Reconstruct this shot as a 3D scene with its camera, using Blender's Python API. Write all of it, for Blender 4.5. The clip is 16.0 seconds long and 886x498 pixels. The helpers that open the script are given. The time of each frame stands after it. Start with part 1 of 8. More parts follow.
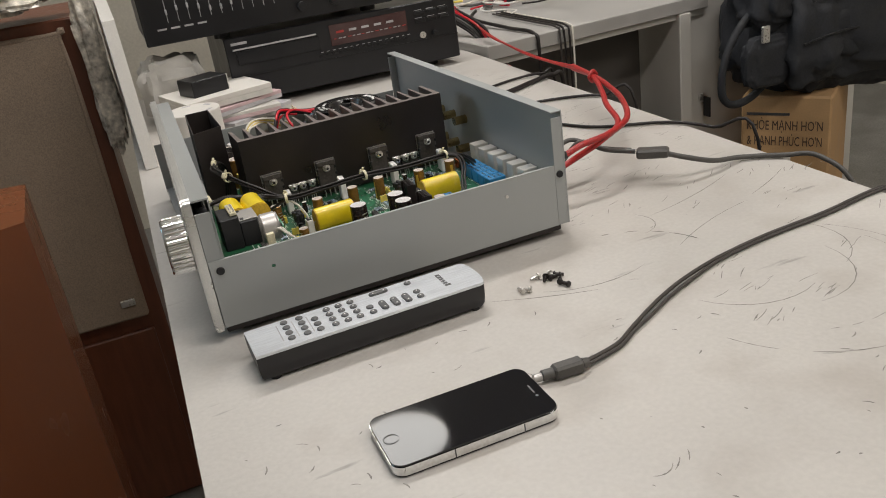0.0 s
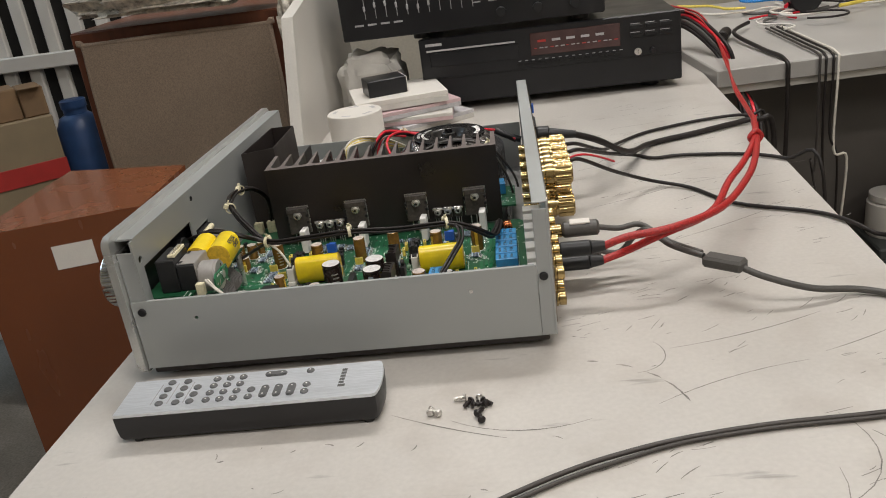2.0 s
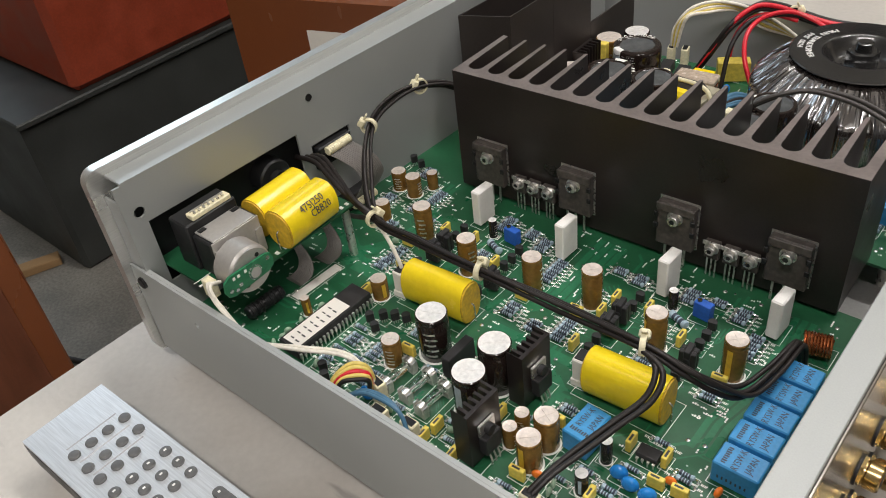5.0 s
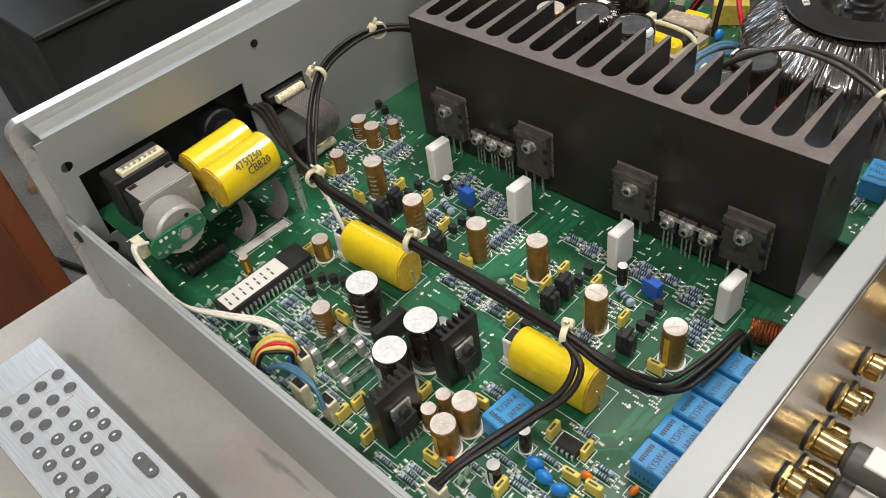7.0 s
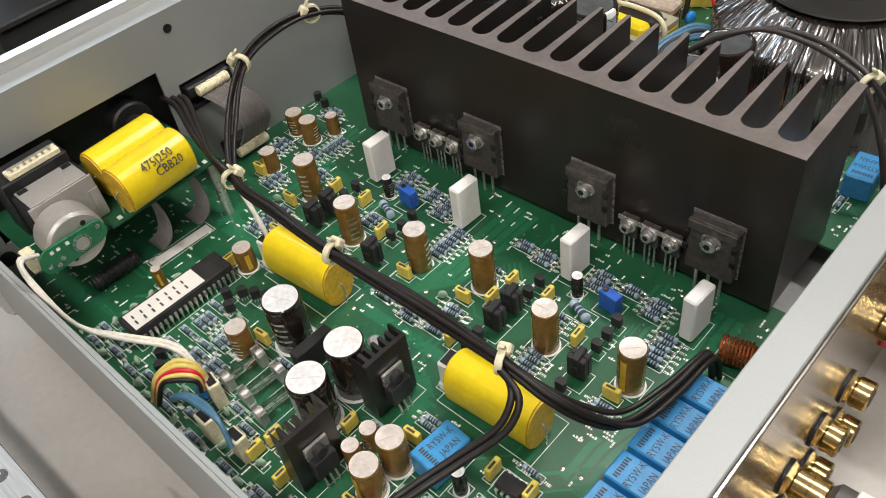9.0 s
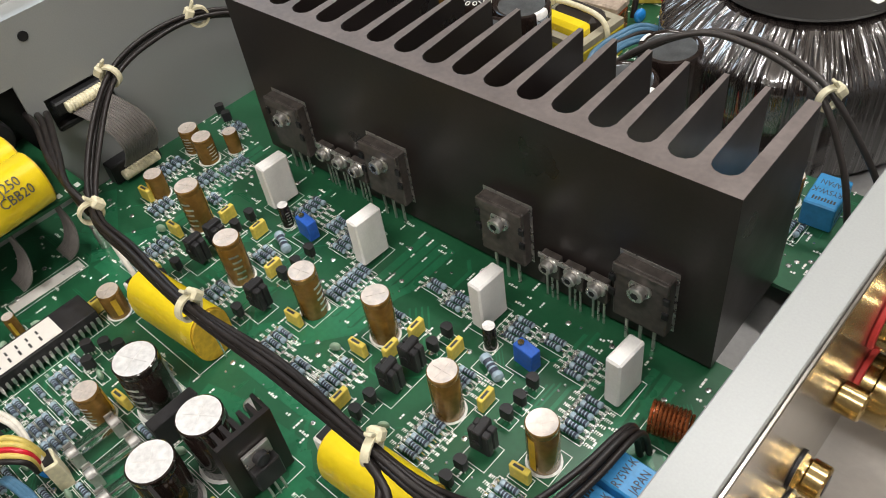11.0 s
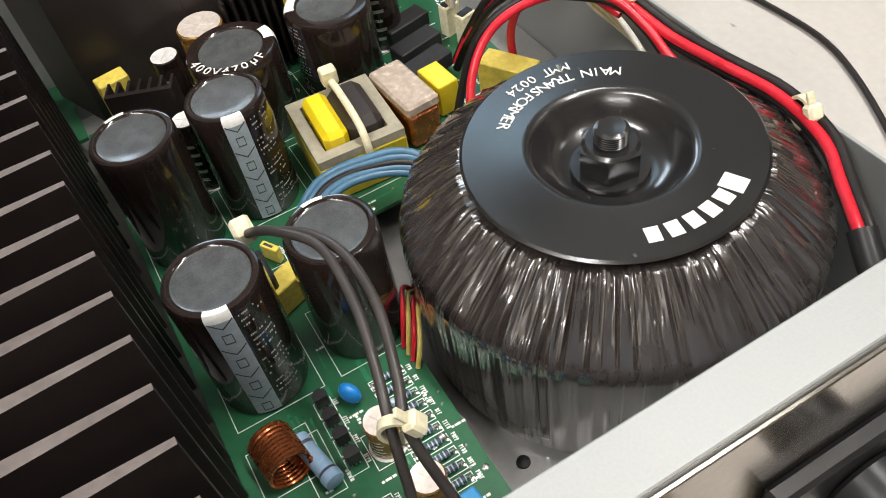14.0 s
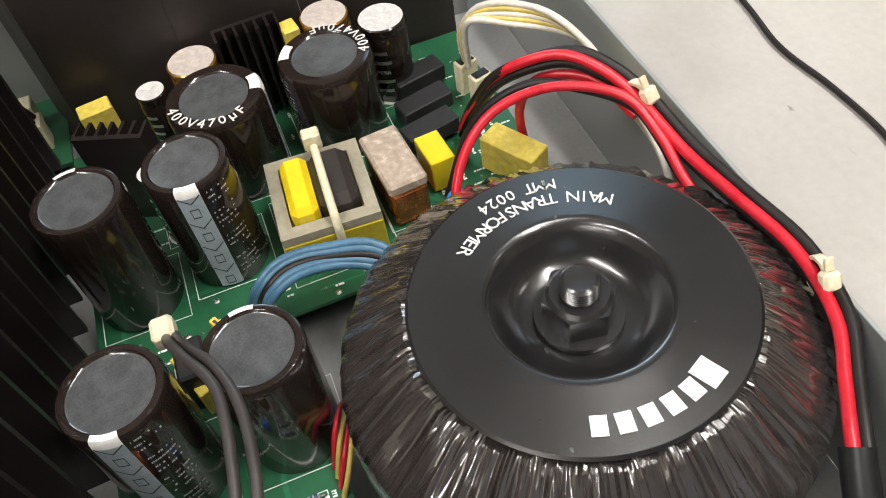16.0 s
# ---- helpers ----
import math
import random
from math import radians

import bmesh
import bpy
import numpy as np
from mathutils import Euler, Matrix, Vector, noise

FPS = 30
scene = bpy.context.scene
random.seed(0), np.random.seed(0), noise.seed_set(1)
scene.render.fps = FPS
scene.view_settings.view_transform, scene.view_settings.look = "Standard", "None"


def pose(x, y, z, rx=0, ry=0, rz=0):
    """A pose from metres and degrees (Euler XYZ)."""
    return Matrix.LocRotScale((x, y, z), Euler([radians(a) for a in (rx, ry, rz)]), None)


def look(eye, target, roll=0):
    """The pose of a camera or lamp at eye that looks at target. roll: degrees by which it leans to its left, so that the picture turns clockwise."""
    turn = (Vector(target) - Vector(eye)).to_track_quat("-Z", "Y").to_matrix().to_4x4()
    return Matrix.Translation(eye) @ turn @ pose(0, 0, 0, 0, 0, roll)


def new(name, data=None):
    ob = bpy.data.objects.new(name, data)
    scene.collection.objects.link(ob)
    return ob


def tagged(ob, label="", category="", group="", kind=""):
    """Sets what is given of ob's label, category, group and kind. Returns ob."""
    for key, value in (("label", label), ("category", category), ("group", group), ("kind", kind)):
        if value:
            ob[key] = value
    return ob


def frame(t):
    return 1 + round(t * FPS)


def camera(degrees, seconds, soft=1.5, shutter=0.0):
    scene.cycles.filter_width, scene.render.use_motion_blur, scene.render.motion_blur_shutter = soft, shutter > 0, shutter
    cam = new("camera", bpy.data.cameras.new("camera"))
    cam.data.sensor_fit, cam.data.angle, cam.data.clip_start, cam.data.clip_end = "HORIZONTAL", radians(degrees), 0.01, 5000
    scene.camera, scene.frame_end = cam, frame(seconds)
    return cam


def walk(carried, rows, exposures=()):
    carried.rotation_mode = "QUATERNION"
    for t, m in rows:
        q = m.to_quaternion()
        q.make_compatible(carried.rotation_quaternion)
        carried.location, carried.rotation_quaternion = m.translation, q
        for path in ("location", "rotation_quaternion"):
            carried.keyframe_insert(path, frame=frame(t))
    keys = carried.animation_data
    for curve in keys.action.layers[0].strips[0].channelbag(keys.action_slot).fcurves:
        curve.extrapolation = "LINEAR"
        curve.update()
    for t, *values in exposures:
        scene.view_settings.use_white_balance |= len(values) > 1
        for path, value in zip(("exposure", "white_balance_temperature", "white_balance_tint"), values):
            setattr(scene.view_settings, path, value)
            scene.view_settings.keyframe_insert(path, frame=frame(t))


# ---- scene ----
cam = camera(56.5, 16.0, soft=1.0)
PATH = [
    (0, (-0.04, -0.639, 0.326), (0.585, 1.079, -0.486), -8.5),
    (0.5, (0.073, -0.736, 0.337), (0.49, 1.048, -0.465), -7.3),
    (1, (0.151, -0.732, 0.303), (0.417, 1.086, -0.486), -6.5),
    (1.3, (0.228, -0.691, 0.31), (0.3, 1.15, -0.466), -7.4),
    (1.5, (0.262, -0.652, 0.324), (0.318, 1.194, -0.442), -6.9),
    (2, (0.307, -0.568, 0.328), (0.105, 1.27, -0.433), -7.9),
    (2.5, (0.349, -0.47, 0.314), (-0.131, 1.306, -0.469), -7.4),
    (3, (0.368, -0.382, 0.311), (-0.301, 1.308, -0.523), -7.1),
    (3.5, (0.344, -0.323, 0.293), (-0.422, 1.285, -0.616), -6.5),
    (3.7, (0.338, -0.288, 0.293), (-0.503, 1.262, -0.65), -6.9),
    (5.8, (0.361, -0.1, 0.344), (-0.751, 0.863, -1.01), -8.7),
    (6, (0.363, -0.098, 0.34), (-0.747, 0.855, -1.024), -9.0),
    (6.5, (0.366, -0.089, 0.334), (-0.733, 0.845, -1.052), -9.2),
    (7, (0.366, -0.073, 0.33), (-0.727, 0.857, -1.064), -9.2),
    (7.5, (0.365, -0.06, 0.327), (-0.723, 0.865, -1.073), -9.2),
    (8, (0.362, -0.048, 0.32), (-0.726, 0.872, -1.083), -9.4),
    (8.2, (0.36, -0.042, 0.315), (-0.723, 0.878, -1.092), -9.4),
    (10.3, (0.353, -0.005, 0.294), (-0.701, 0.954, -1.109), -9.3),
    (10.5, (0.35, 0.006, 0.293), (-0.699, 0.963, -1.116), -9.4),
    (11, (0.349, 0.029, 0.274), (-0.701, 0.96, -1.151), -9.5),
    (11.5, (0.359, 0.064, 0.27), (-0.767, 0.852, -1.184), -12.0),
    (12, (0.368, 0.112, 0.264), (-0.799, 0.761, -1.226), -13.9),
    (12.3, (0.367, 0.148, 0.265), (-0.806, 0.75, -1.239), -14.0),
    (12.5, (0.365, 0.169, 0.265), (-0.824, 0.742, -1.238), -13.8),
    (13, (0.357, 0.211, 0.255), (-0.831, 0.739, -1.266), -13.0),
    (13.5, (0.357, 0.249, 0.247), (-0.839, 0.75, -1.276), -12.0),
    (14, (0.361, 0.267, 0.245), (-0.841, 0.741, -1.282), -11.1),
    (14.5, (0.362, 0.28, 0.247), (-0.851, 0.72, -1.282), -10.5),
    (15, (0.363, 0.29, 0.258), (-0.856, 0.725, -1.267), -9.5),
    (15.5, (0.347, 0.304, 0.254), (-0.864, 0.733, -1.279), -8.1),
    (16, (0.33, 0.32, 0.248), (-0.891, 0.6, -1.312), -10.5),
]
walk(cam, [(t, look(eye, target, roll)) for t, eye, target, roll in PATH], [(0.0, -0.33), (1.0, -0.31), (3.5, -0.26), (6.0, -0.11), (10.5, 0.0), (12.5, 0.07), (13.5, 0.25), (14.5, 0.30), (15.5, 0.17), (16.0, 0.22)])

# ---- light: three unseen tubes and a high window ----
world = bpy.data.worlds.new("room_world")
scene.world = world
world.use_nodes = True
world.node_tree.nodes["Background"].inputs[0].default_value = (0.9, 0.95, 1.0, 1)
world.node_tree.nodes["Background"].inputs[1].default_value = 0.02


def tube_lamp(x, y, z, length, power, colour, turn=0.0):
    data = bpy.data.lights.new("unseen_tube_light", "AREA")
    data.shape, data.size, data.size_y, data.energy, data.color = "RECTANGLE", length, 0.10, power, colour
    ob = new("unseen_tube_light", data)
    ob.matrix_basis = pose(x, y, z, 0, 0, turn)
    # upward fill, added at the same tube to brighten the ceiling
    above = bpy.data.lights.new("unseen_tube_light", "AREA")
    above.shape, above.size, above.size_y, above.energy, above.color = "RECTANGLE", length, 0.10, power * 0.32, colour
    new("unseen_tube_light", above).matrix_basis = pose(x, y, z + 0.004, 180, 0, turn)


tube_lamp(0.48, 0.86, 1.62, 1.2, 24, (1.0, 0.965, 0.935), 8)
tube_lamp(0.5, -0.6, 1.62, 1.2, 18.5, (1.0, 0.96, 0.93), 8)
tube_lamp(1.95, -1.45, 1.62, 1.5, 26, (1.0, 0.96, 0.93), 48)
# cool daylight from a high opening in the west wall
sky = bpy.data.lights.new("window_daylight", "AREA")
sky.shape, sky.size, sky.size_y, sky.energy, sky.color = "RECTANGLE", 1.4, 0.7, 26, (0.72, 0.86, 1.0)
new("window_daylight", sky).matrix_basis = look((-2.95, 0.9, 1.35), (0.2, 0.3, 0.0))


# ---- materials ----
def material(name, colour, rough=0.5, metal=0.0, vary=0.12, size=0.02, grain=0.1, bump=0.0, bump_size=0.002, coat=0.0, per_object=0.06, stretch=(1, 1, 1), alpha=1.0, transmission=0.0):
    m = bpy.data.materials.new(name)
    m.use_nodes = True
    nt = m.node_tree
    b = nt.nodes["Principled BSDF"]
    b.inputs["Roughness"].default_value = rough
    b.inputs["Metallic"].default_value = metal
    b.inputs["Coat Weight"].default_value = coat
    b.inputs["Transmission Weight"].default_value = transmission
    tc = nt.nodes.new("ShaderNodeTexCoord")
    mp = nt.nodes.new("ShaderNodeMapping")
    mp.inputs["Scale"].default_value = stretch
    nt.links.new(tc.outputs["Object"], mp.inputs["Vector"])
    big = nt.nodes.new("ShaderNodeTexNoise")
    big.inputs["Scale"].default_value = 1.0 / size
    big.inputs["Detail"].default_value = 4
    fine = nt.nodes.new("ShaderNodeTexNoise")
    fine.inputs["Scale"].default_value = 1.0 / max(bump_size, 1e-5)
    fine.inputs["Detail"].default_value = 3
    for n in (big, fine):
        nt.links.new(mp.outputs["Vector"], n.inputs["Vector"])
    ramp = nt.nodes.new("ShaderNodeMapRange")
    ramp.inputs["From Min"].default_value, ramp.inputs["From Max"].default_value = 0.3, 0.7
    ramp.inputs["To Min"].default_value, ramp.inputs["To Max"].default_value = 1 - vary, 1 + vary
    nt.links.new(big.outputs["Fac"], ramp.inputs["Value"])
    ramp2 = nt.nodes.new("ShaderNodeMapRange")
    ramp2.inputs["From Min"].default_value, ramp2.inputs["From Max"].default_value = 0.3, 0.7
    ramp2.inputs["To Min"].default_value, ramp2.inputs["To Max"].default_value = 1 - grain, 1 + grain
    nt.links.new(fine.outputs["Fac"], ramp2.inputs["Value"])
    info = nt.nodes.new("ShaderNodeObjectInfo")
    ramp3 = nt.nodes.new("ShaderNodeMapRange")
    ramp3.inputs["To Min"].default_value, ramp3.inputs["To Max"].default_value = 1 - per_object, 1 + per_object
    nt.links.new(info.outputs["Random"], ramp3.inputs["Value"])
    m1 = nt.nodes.new("ShaderNodeMath"); m1.operation = "MULTIPLY"
    m2 = nt.nodes.new("ShaderNodeMath"); m2.operation = "MULTIPLY"
    nt.links.new(ramp.outputs[0], m1.inputs[0]); nt.links.new(ramp2.outputs[0], m1.inputs[1])
    nt.links.new(m1.outputs[0], m2.inputs[0]); nt.links.new(ramp3.outputs[0], m2.inputs[1])
    mix = nt.nodes.new("ShaderNodeVectorMath"); mix.operation = "SCALE"
    mix.inputs[0].default_value = colour
    nt.links.new(m2.outputs[0], mix.inputs["Scale"])
    nt.links.new(mix.outputs[0], b.inputs["Base Color"])
    rr = nt.nodes.new("ShaderNodeMapRange")
    rr.inputs["From Min"].default_value, rr.inputs["From Max"].default_value = 0.3, 0.7
    rr.inputs["To Min"].default_value, rr.inputs["To Max"].default_value = max(rough * 0.82, 0.02), min(rough * 1.18, 1)
    nt.links.new(big.outputs["Fac"], rr.inputs["Value"])
    nt.links.new(rr.outputs[0], b.inputs["Roughness"])
    if bump:
        bp = nt.nodes.new("ShaderNodeBump")
        bp.inputs["Strength"].default_value = 1.0
        bp.inputs["Distance"].default_value = bump
        nt.links.new(fine.outputs["Fac"], bp.inputs["Height"])
        nt.links.new(bp.outputs[0], b.inputs["Normal"])
    return m


def tint(m, colour, size, low, high, stretch=(1, 1, 1), detail=6.0, strength=1.0, kind="noise"):
    """Lays stains or scratches of a second colour over a material, where a noise lies between low and high."""
    nt = m.node_tree
    b = nt.nodes["Principled BSDF"]
    old = b.inputs["Base Color"].links[0].from_socket
    tc = nt.nodes.new("ShaderNodeTexCoord")
    mp = nt.nodes.new("ShaderNodeMapping")
    mp.inputs["Scale"].default_value = stretch
    nt.links.new(tc.outputs["Object"], mp.inputs["Vector"])
    if kind == "noise":
        n = nt.nodes.new("ShaderNodeTexNoise")
        n.inputs["Scale"].default_value, n.inputs["Detail"].default_value = 1 / size, detail
        out = n.outputs["Fac"]
    else:
        n = nt.nodes.new("ShaderNodeTexVoronoi")
        n.feature = kind
        n.inputs["Scale"].default_value = 1 / size
        out = n.outputs["Distance"]
    nt.links.new(mp.outputs["Vector"], n.inputs["Vector"])
    r = nt.nodes.new("ShaderNodeMapRange")
    r.inputs["From Min"].default_value, r.inputs["From Max"].default_value = low, high
    r.inputs["To Min"].default_value, r.inputs["To Max"].default_value = 0, strength
    nt.links.new(out, r.inputs["Value"])
    mix = nt.nodes.new("ShaderNodeMix")
    mix.data_type = "RGBA"
    nt.links.new(r.outputs[0], mix.inputs["Factor"])
    nt.links.new(old, mix.inputs["A"])
    mix.inputs["B"].default_value = (*colour, 1)
    nt.links.new(mix.outputs["Result"], b.inputs["Base Color"])
    return m


T_WHITE = material("worn_white_paint", (0.455, 0.43, 0.397), 0.42, 0, 0.08, 0.20, 0.04, 0.00012, 0.004)
tint(T_WHITE, (0.33, 0.29, 0.25), 0.09, 0.52, 0.78, (1, 1, 1), 9, 0.6)
tint(T_WHITE, (0.13, 0.12, 0.11), 0.035, 0.66, 0.72, (0.35, 2.2, 1), 9, 0.5)
tint(T_WHITE, (0.10, 0.09, 0.085), 0.012, 0.74, 0.78, (0.6, 1.5, 1), 4, 0.7)
SCUFF = material("dark_scuff", (0.20, 0.185, 0.165), 0.7, 0, 0.4, 0.01, 0.3)
STEEL = material("grey_powder_coated_steel", (0.345, 0.357, 0.350), 0.46, 0.25, 0.03, 0.08, 0.03, 0.00002, 0.0006)
ZINC = material("zinc_plated_steel", (0.36, 0.355, 0.345), 0.38, 0.35, 0.08, 0.03, 0.05)
ALU = material("brushed_aluminium", (0.72, 0.72, 0.70), 0.30, 0.75, 0.05, 0.04, 0.08, 0.00001, 0.0008, stretch=(1, 0.05, 1))
ALU_X = material("brushed_aluminium_remote", (0.72, 0.745, 0.78), 0.33, 0.6, 0.05, 0.04, 0.12, 0.000015, 0.0006, stretch=(0.04, 1, 1))
GREY_MET = material("grey_plated_metal", (0.46, 0.44, 0.42), 0.36, 0.5, 0.05, 0.01, 0.05)
CHROME = material("chrome", (0.8, 0.8, 0.79), 0.14, 1.0, 0.03)
SILVER = material("dull_silver", (0.66, 0.64, 0.61), 0.3, 0.85, 0.08, 0.004)
GOLD = material("gold_plating", (0.45, 0.335, 0.155), 0.22, 1.0, 0.06, 0.006)
BLACK_ANO = material("black_anodised_aluminium", (0.0170, 0.0126, 0.0118), 0.33, 0.0, 0.25, 0.03, 0.15, 0.00001, 0.001)
HS_CUT = material("sawn_grey_aluminium", (0.178, 0.150, 0.140), 0.45, 0.35, 0.1, 0.01, 0.1)
BLACK_PL = material("black_plastic", (0.014, 0.014, 0.015), 0.42, 0, 0.15, 0.01, 0.1, 0.00002, 0.0008)
BLACK_GL = material("black_glossy_sleeve", (0.019, 0.0125, 0.0105), 0.11, 0, 0.1, 0.01, 0.05)
BLACK_CARD = material("black_insulating_card", (0.026, 0.020, 0.018), 0.5, 0, 0.15, 0.05)
CHIP = material("black_epoxy", (0.022, 0.021, 0.022), 0.45, 0, 0.15, 0.004)
EPOXY = material("grey_black_epoxy", (0.066, 0.056, 0.050), 0.40, 0, 0.25, 0.004, 0.2)
PCB = material("green_solder_mask", (0.016, 0.098, 0.042), 0.34, 0, 0.14, 0.03, 0.06)
PCB_TRACK = material("green_mask_over_copper", (0.022, 0.160, 0.072), 0.30, 0.05, 0.06, 0.02)
SILK = material("white_silkscreen", (0.84, 0.85, 0.80), 0.6, 0, 0.1, 0.003)
SOLDER = material("solder", (0.62, 0.62, 0.6), 0.25, 0.9, 0.1, 0.002)
SLEEVE_BR = material("bronze_sleeve", (0.28, 0.150, 0.038), 0.20, 0.45, 0.12, 0.004, 0.08)
CAP_TOP = material("aluminium_can_top", (0.72, 0.64, 0.58), 0.34, 0.35, 0.05, 0.004)
CAP_TOP_W = material("white_aluminium_top", (0.78, 0.76, 0.74), 0.36, 0.25, 0.05, 0.004)
CAP_TOP_G = material("grey_vinyl_top", (0.10, 0.105, 0.108), 0.17, 0.3, 0.22, 0.006, 0.12, 0.000008, 0.0006)
STRIPE = material("grey_blue_stripe", (0.36, 0.42, 0.47), 0.35, 0, 0.06, 0.01)
YELLOW = material("yellow_tape", (0.80, 0.60, 0.015), 0.24, 0, 0.05, 0.01, 0.03, coat=0.3)
YELLOW_TAPE = material("ochre_yellow_tape", (0.58, 0.46, 0.03), 0.35, 0, 0.10, 0.008, 0.05)
YELLOW_END = material("yellow_resin_end", (0.60, 0.38, 0.03), 0.5, 0, 0.15, 0.004)
YELLOW_BOX = material("yellow_box_film", (0.74, 0.58, 0.10), 0.42, 0, 0.08, 0.004)
CERAMIC = material("white_ceramic", (0.78, 0.76, 0.73), 0.55, 0, 0.04, 0.004, 0.03, 0.00002, 0.0008)
RES_BLUE = material("pale_blue_resistor", (0.36, 0.47, 0.55), 0.4, 0, 0.1, 0.003)
RES_BAND = material("resistor_band", (0.05, 0.06, 0.09), 0.4)
BLUE = material("blue_trimmer_plastic", (0.02, 0.10, 0.45), 0.4, 0, 0.08, 0.004)
RELAY = material("light_blue_relay", (0.040, 0.27, 0.56), 0.38, 0, 0.06, 0.006)
BLUE_DROP = material("blue_epoxy_drop", (0.02, 0.22, 0.62), 0.25, 0, 0.06, 0.004)
ORANGE = material("orange_epoxy", (0.75, 0.17, 0.015), 0.4, 0, 0.08, 0.004)
COPPER = material("enamelled_copper", (0.42, 0.13, 0.045), 0.25, 0.8, 0.1, 0.004)
CREAM = material("cream_nylon", (0.72, 0.66, 0.46), 0.5, 0, 0.08, 0.004)
WIRE_BK = material("black_wire", (0.016, 0.0125, 0.0115), 0.46, 0, 0.12, 0.01, 0.1)
WIRE_GREY = material("dark_grey_wire", (0.040, 0.034, 0.031), 0.45, 0, 0.12, 0.01, 0.1)
RIBBON = material("grey_ribbon_cable", (0.17, 0.155, 0.145), 0.45, 0, 0.12, 0.01, 0.1)
WIRE_RED = material("red_wire", (0.58, 0.015, 0.03), 0.32, 0, 0.1, 0.01)
WIRE_BLUE = material("steel_blue_wire", (0.06, 0.15, 0.24), 0.42, 0, 0.12, 0.01)
WIRE_YEL = material("yellow_wire", (0.62, 0.48, 0.12), 0.4, 0, 0.1, 0.01)
WIRE_WHITE = material("cream_wire", (0.70, 0.66, 0.58), 0.45, 0, 0.08, 0.01)
CABLE_GREY = material("grey_rubber_cable", (0.075, 0.07, 0.064), 0.5, 0, 0.1, 0.02, 0.1)
BRAID = material("red_braided_sleeve", (0.36, 0.016, 0.015), 0.42, 0, 0.30, 0.0016, 0.35, 0.0003, 0.0011)
FILM = material("black_wrapping_film", (0.042, 0.034, 0.031), 0.24, 0, 0.08, 0.02, 0.05, coat=1.0, per_object=0.02)

for dull in (WIRE_BK, BLACK_PL, CHIP):
    dull.node_tree.nodes["Principled BSDF"].inputs["Specular IOR Level"].default_value = 0.36


def creases(m, cx, cy, turns, depth):
    """Fine radial creases of a film drawn tight round a ring centred on cx, cy."""
    nt = m.node_tree
    b = nt.nodes["Principled BSDF"]
    tc = nt.nodes.new("ShaderNodeTexCoord")
    mp = nt.nodes.new("ShaderNodeMapping")
    mp.inputs["Location"].default_value = (-cx, -cy, 0)
    mp.inputs["Scale"].default_value = (1, 1, 0.12)
    nt.links.new(tc.outputs["Object"], mp.inputs["Vector"])
    sep = nt.nodes.new("ShaderNodeSeparateXYZ")
    nt.links.new(mp.outputs["Vector"], sep.inputs[0])
    ang = nt.nodes.new("ShaderNodeMath"); ang.operation = "ARCTAN2"
    nt.links.new(sep.outputs[1], ang.inputs[0]); nt.links.new(sep.outputs[0], ang.inputs[1])
    away = nt.nodes.new("ShaderNodeVectorMath"); away.operation = "LENGTH"
    nt.links.new(mp.outputs["Vector"], away.inputs[0])
    height = None
    for mult, along, part_of in ((turns, 48.0, 1.0), (turns * 2.6, 80.0, 0.22)):
        sc = nt.nodes.new("ShaderNodeMath"); sc.operation = "MULTIPLY"; sc.inputs[1].default_value = mult
        nt.links.new(ang.outputs[0], sc.inputs[0])
        al = nt.nodes.new("ShaderNodeMath"); al.operation = "MULTIPLY"; al.inputs[1].default_value = along
        nt.links.new(away.outputs["Value"], al.inputs[0])
        com = nt.nodes.new("ShaderNodeCombineXYZ")
        nt.links.new(sc.outputs[0], com.inputs[0]); nt.links.new(al.outputs[0], com.inputs[1])
        n = nt.nodes.new("ShaderNodeTexNoise")
        n.inputs["Scale"].default_value, n.inputs["Detail"].default_value, n.inputs["Distortion"].default_value = 1.0, 0.6, 0.15
        nt.links.new(com.outputs[0], n.inputs["Vector"])
        amt = nt.nodes.new("ShaderNodeMath"); amt.operation = "MULTIPLY"; amt.inputs[1].default_value = part_of
        nt.links.new(n.outputs["Fac"], amt.inputs[0])
        if height is None:
            height = amt.outputs[0]
        else:
            ad = nt.nodes.new("ShaderNodeMath"); ad.operation = "ADD"
            nt.links.new(height, ad.inputs[0]); nt.links.new(amt.outputs[0], ad.inputs[1])
            height = ad.outputs[0]
    bp = nt.nodes.new("ShaderNodeBump")
    bp.inputs["Strength"].default_value, bp.inputs["Distance"].default_value = 1.0, depth
    nt.links.new(height, bp.inputs["Height"])
    nt.links.new(bp.outputs[0], b.inputs["Normal"])
    nt.links.new(bp.outputs[0], b.inputs["Coat Normal"])


creases(FILM, 0.229, 0.374, 15.0, 0.0044)
FILM.node_tree.nodes["Principled BSDF"].inputs["Coat IOR"].default_value = 2.1
FILM.node_tree.nodes["Principled BSDF"].inputs["Coat Roughness"].default_value = 0.09
FILM.node_tree.nodes["Principled BSDF"].inputs["IOR"].default_value = 1.65
POLISHED = material("polished_nickel_plate", (0.44, 0.405, 0.36), 0.23, 1.0, 0.04, 0.03)
PLATE_BK = material("black_lacquered_steel", (0.017, 0.016, 0.016), 0.19, 0.0, 0.1, 0.03, 0.1, 0.00002, 0.0008)
PLATE_BK.node_tree.nodes["Principled BSDF"].inputs["IOR"].default_value = 1.75
tint(PLATE_BK, (0.22, 0.22, 0.22), 0.0035, 0.73, 0.78, detail=2, strength=0.35)
WHITE_INK = material("white_ink", (0.78, 0.77, 0.74), 0.5)
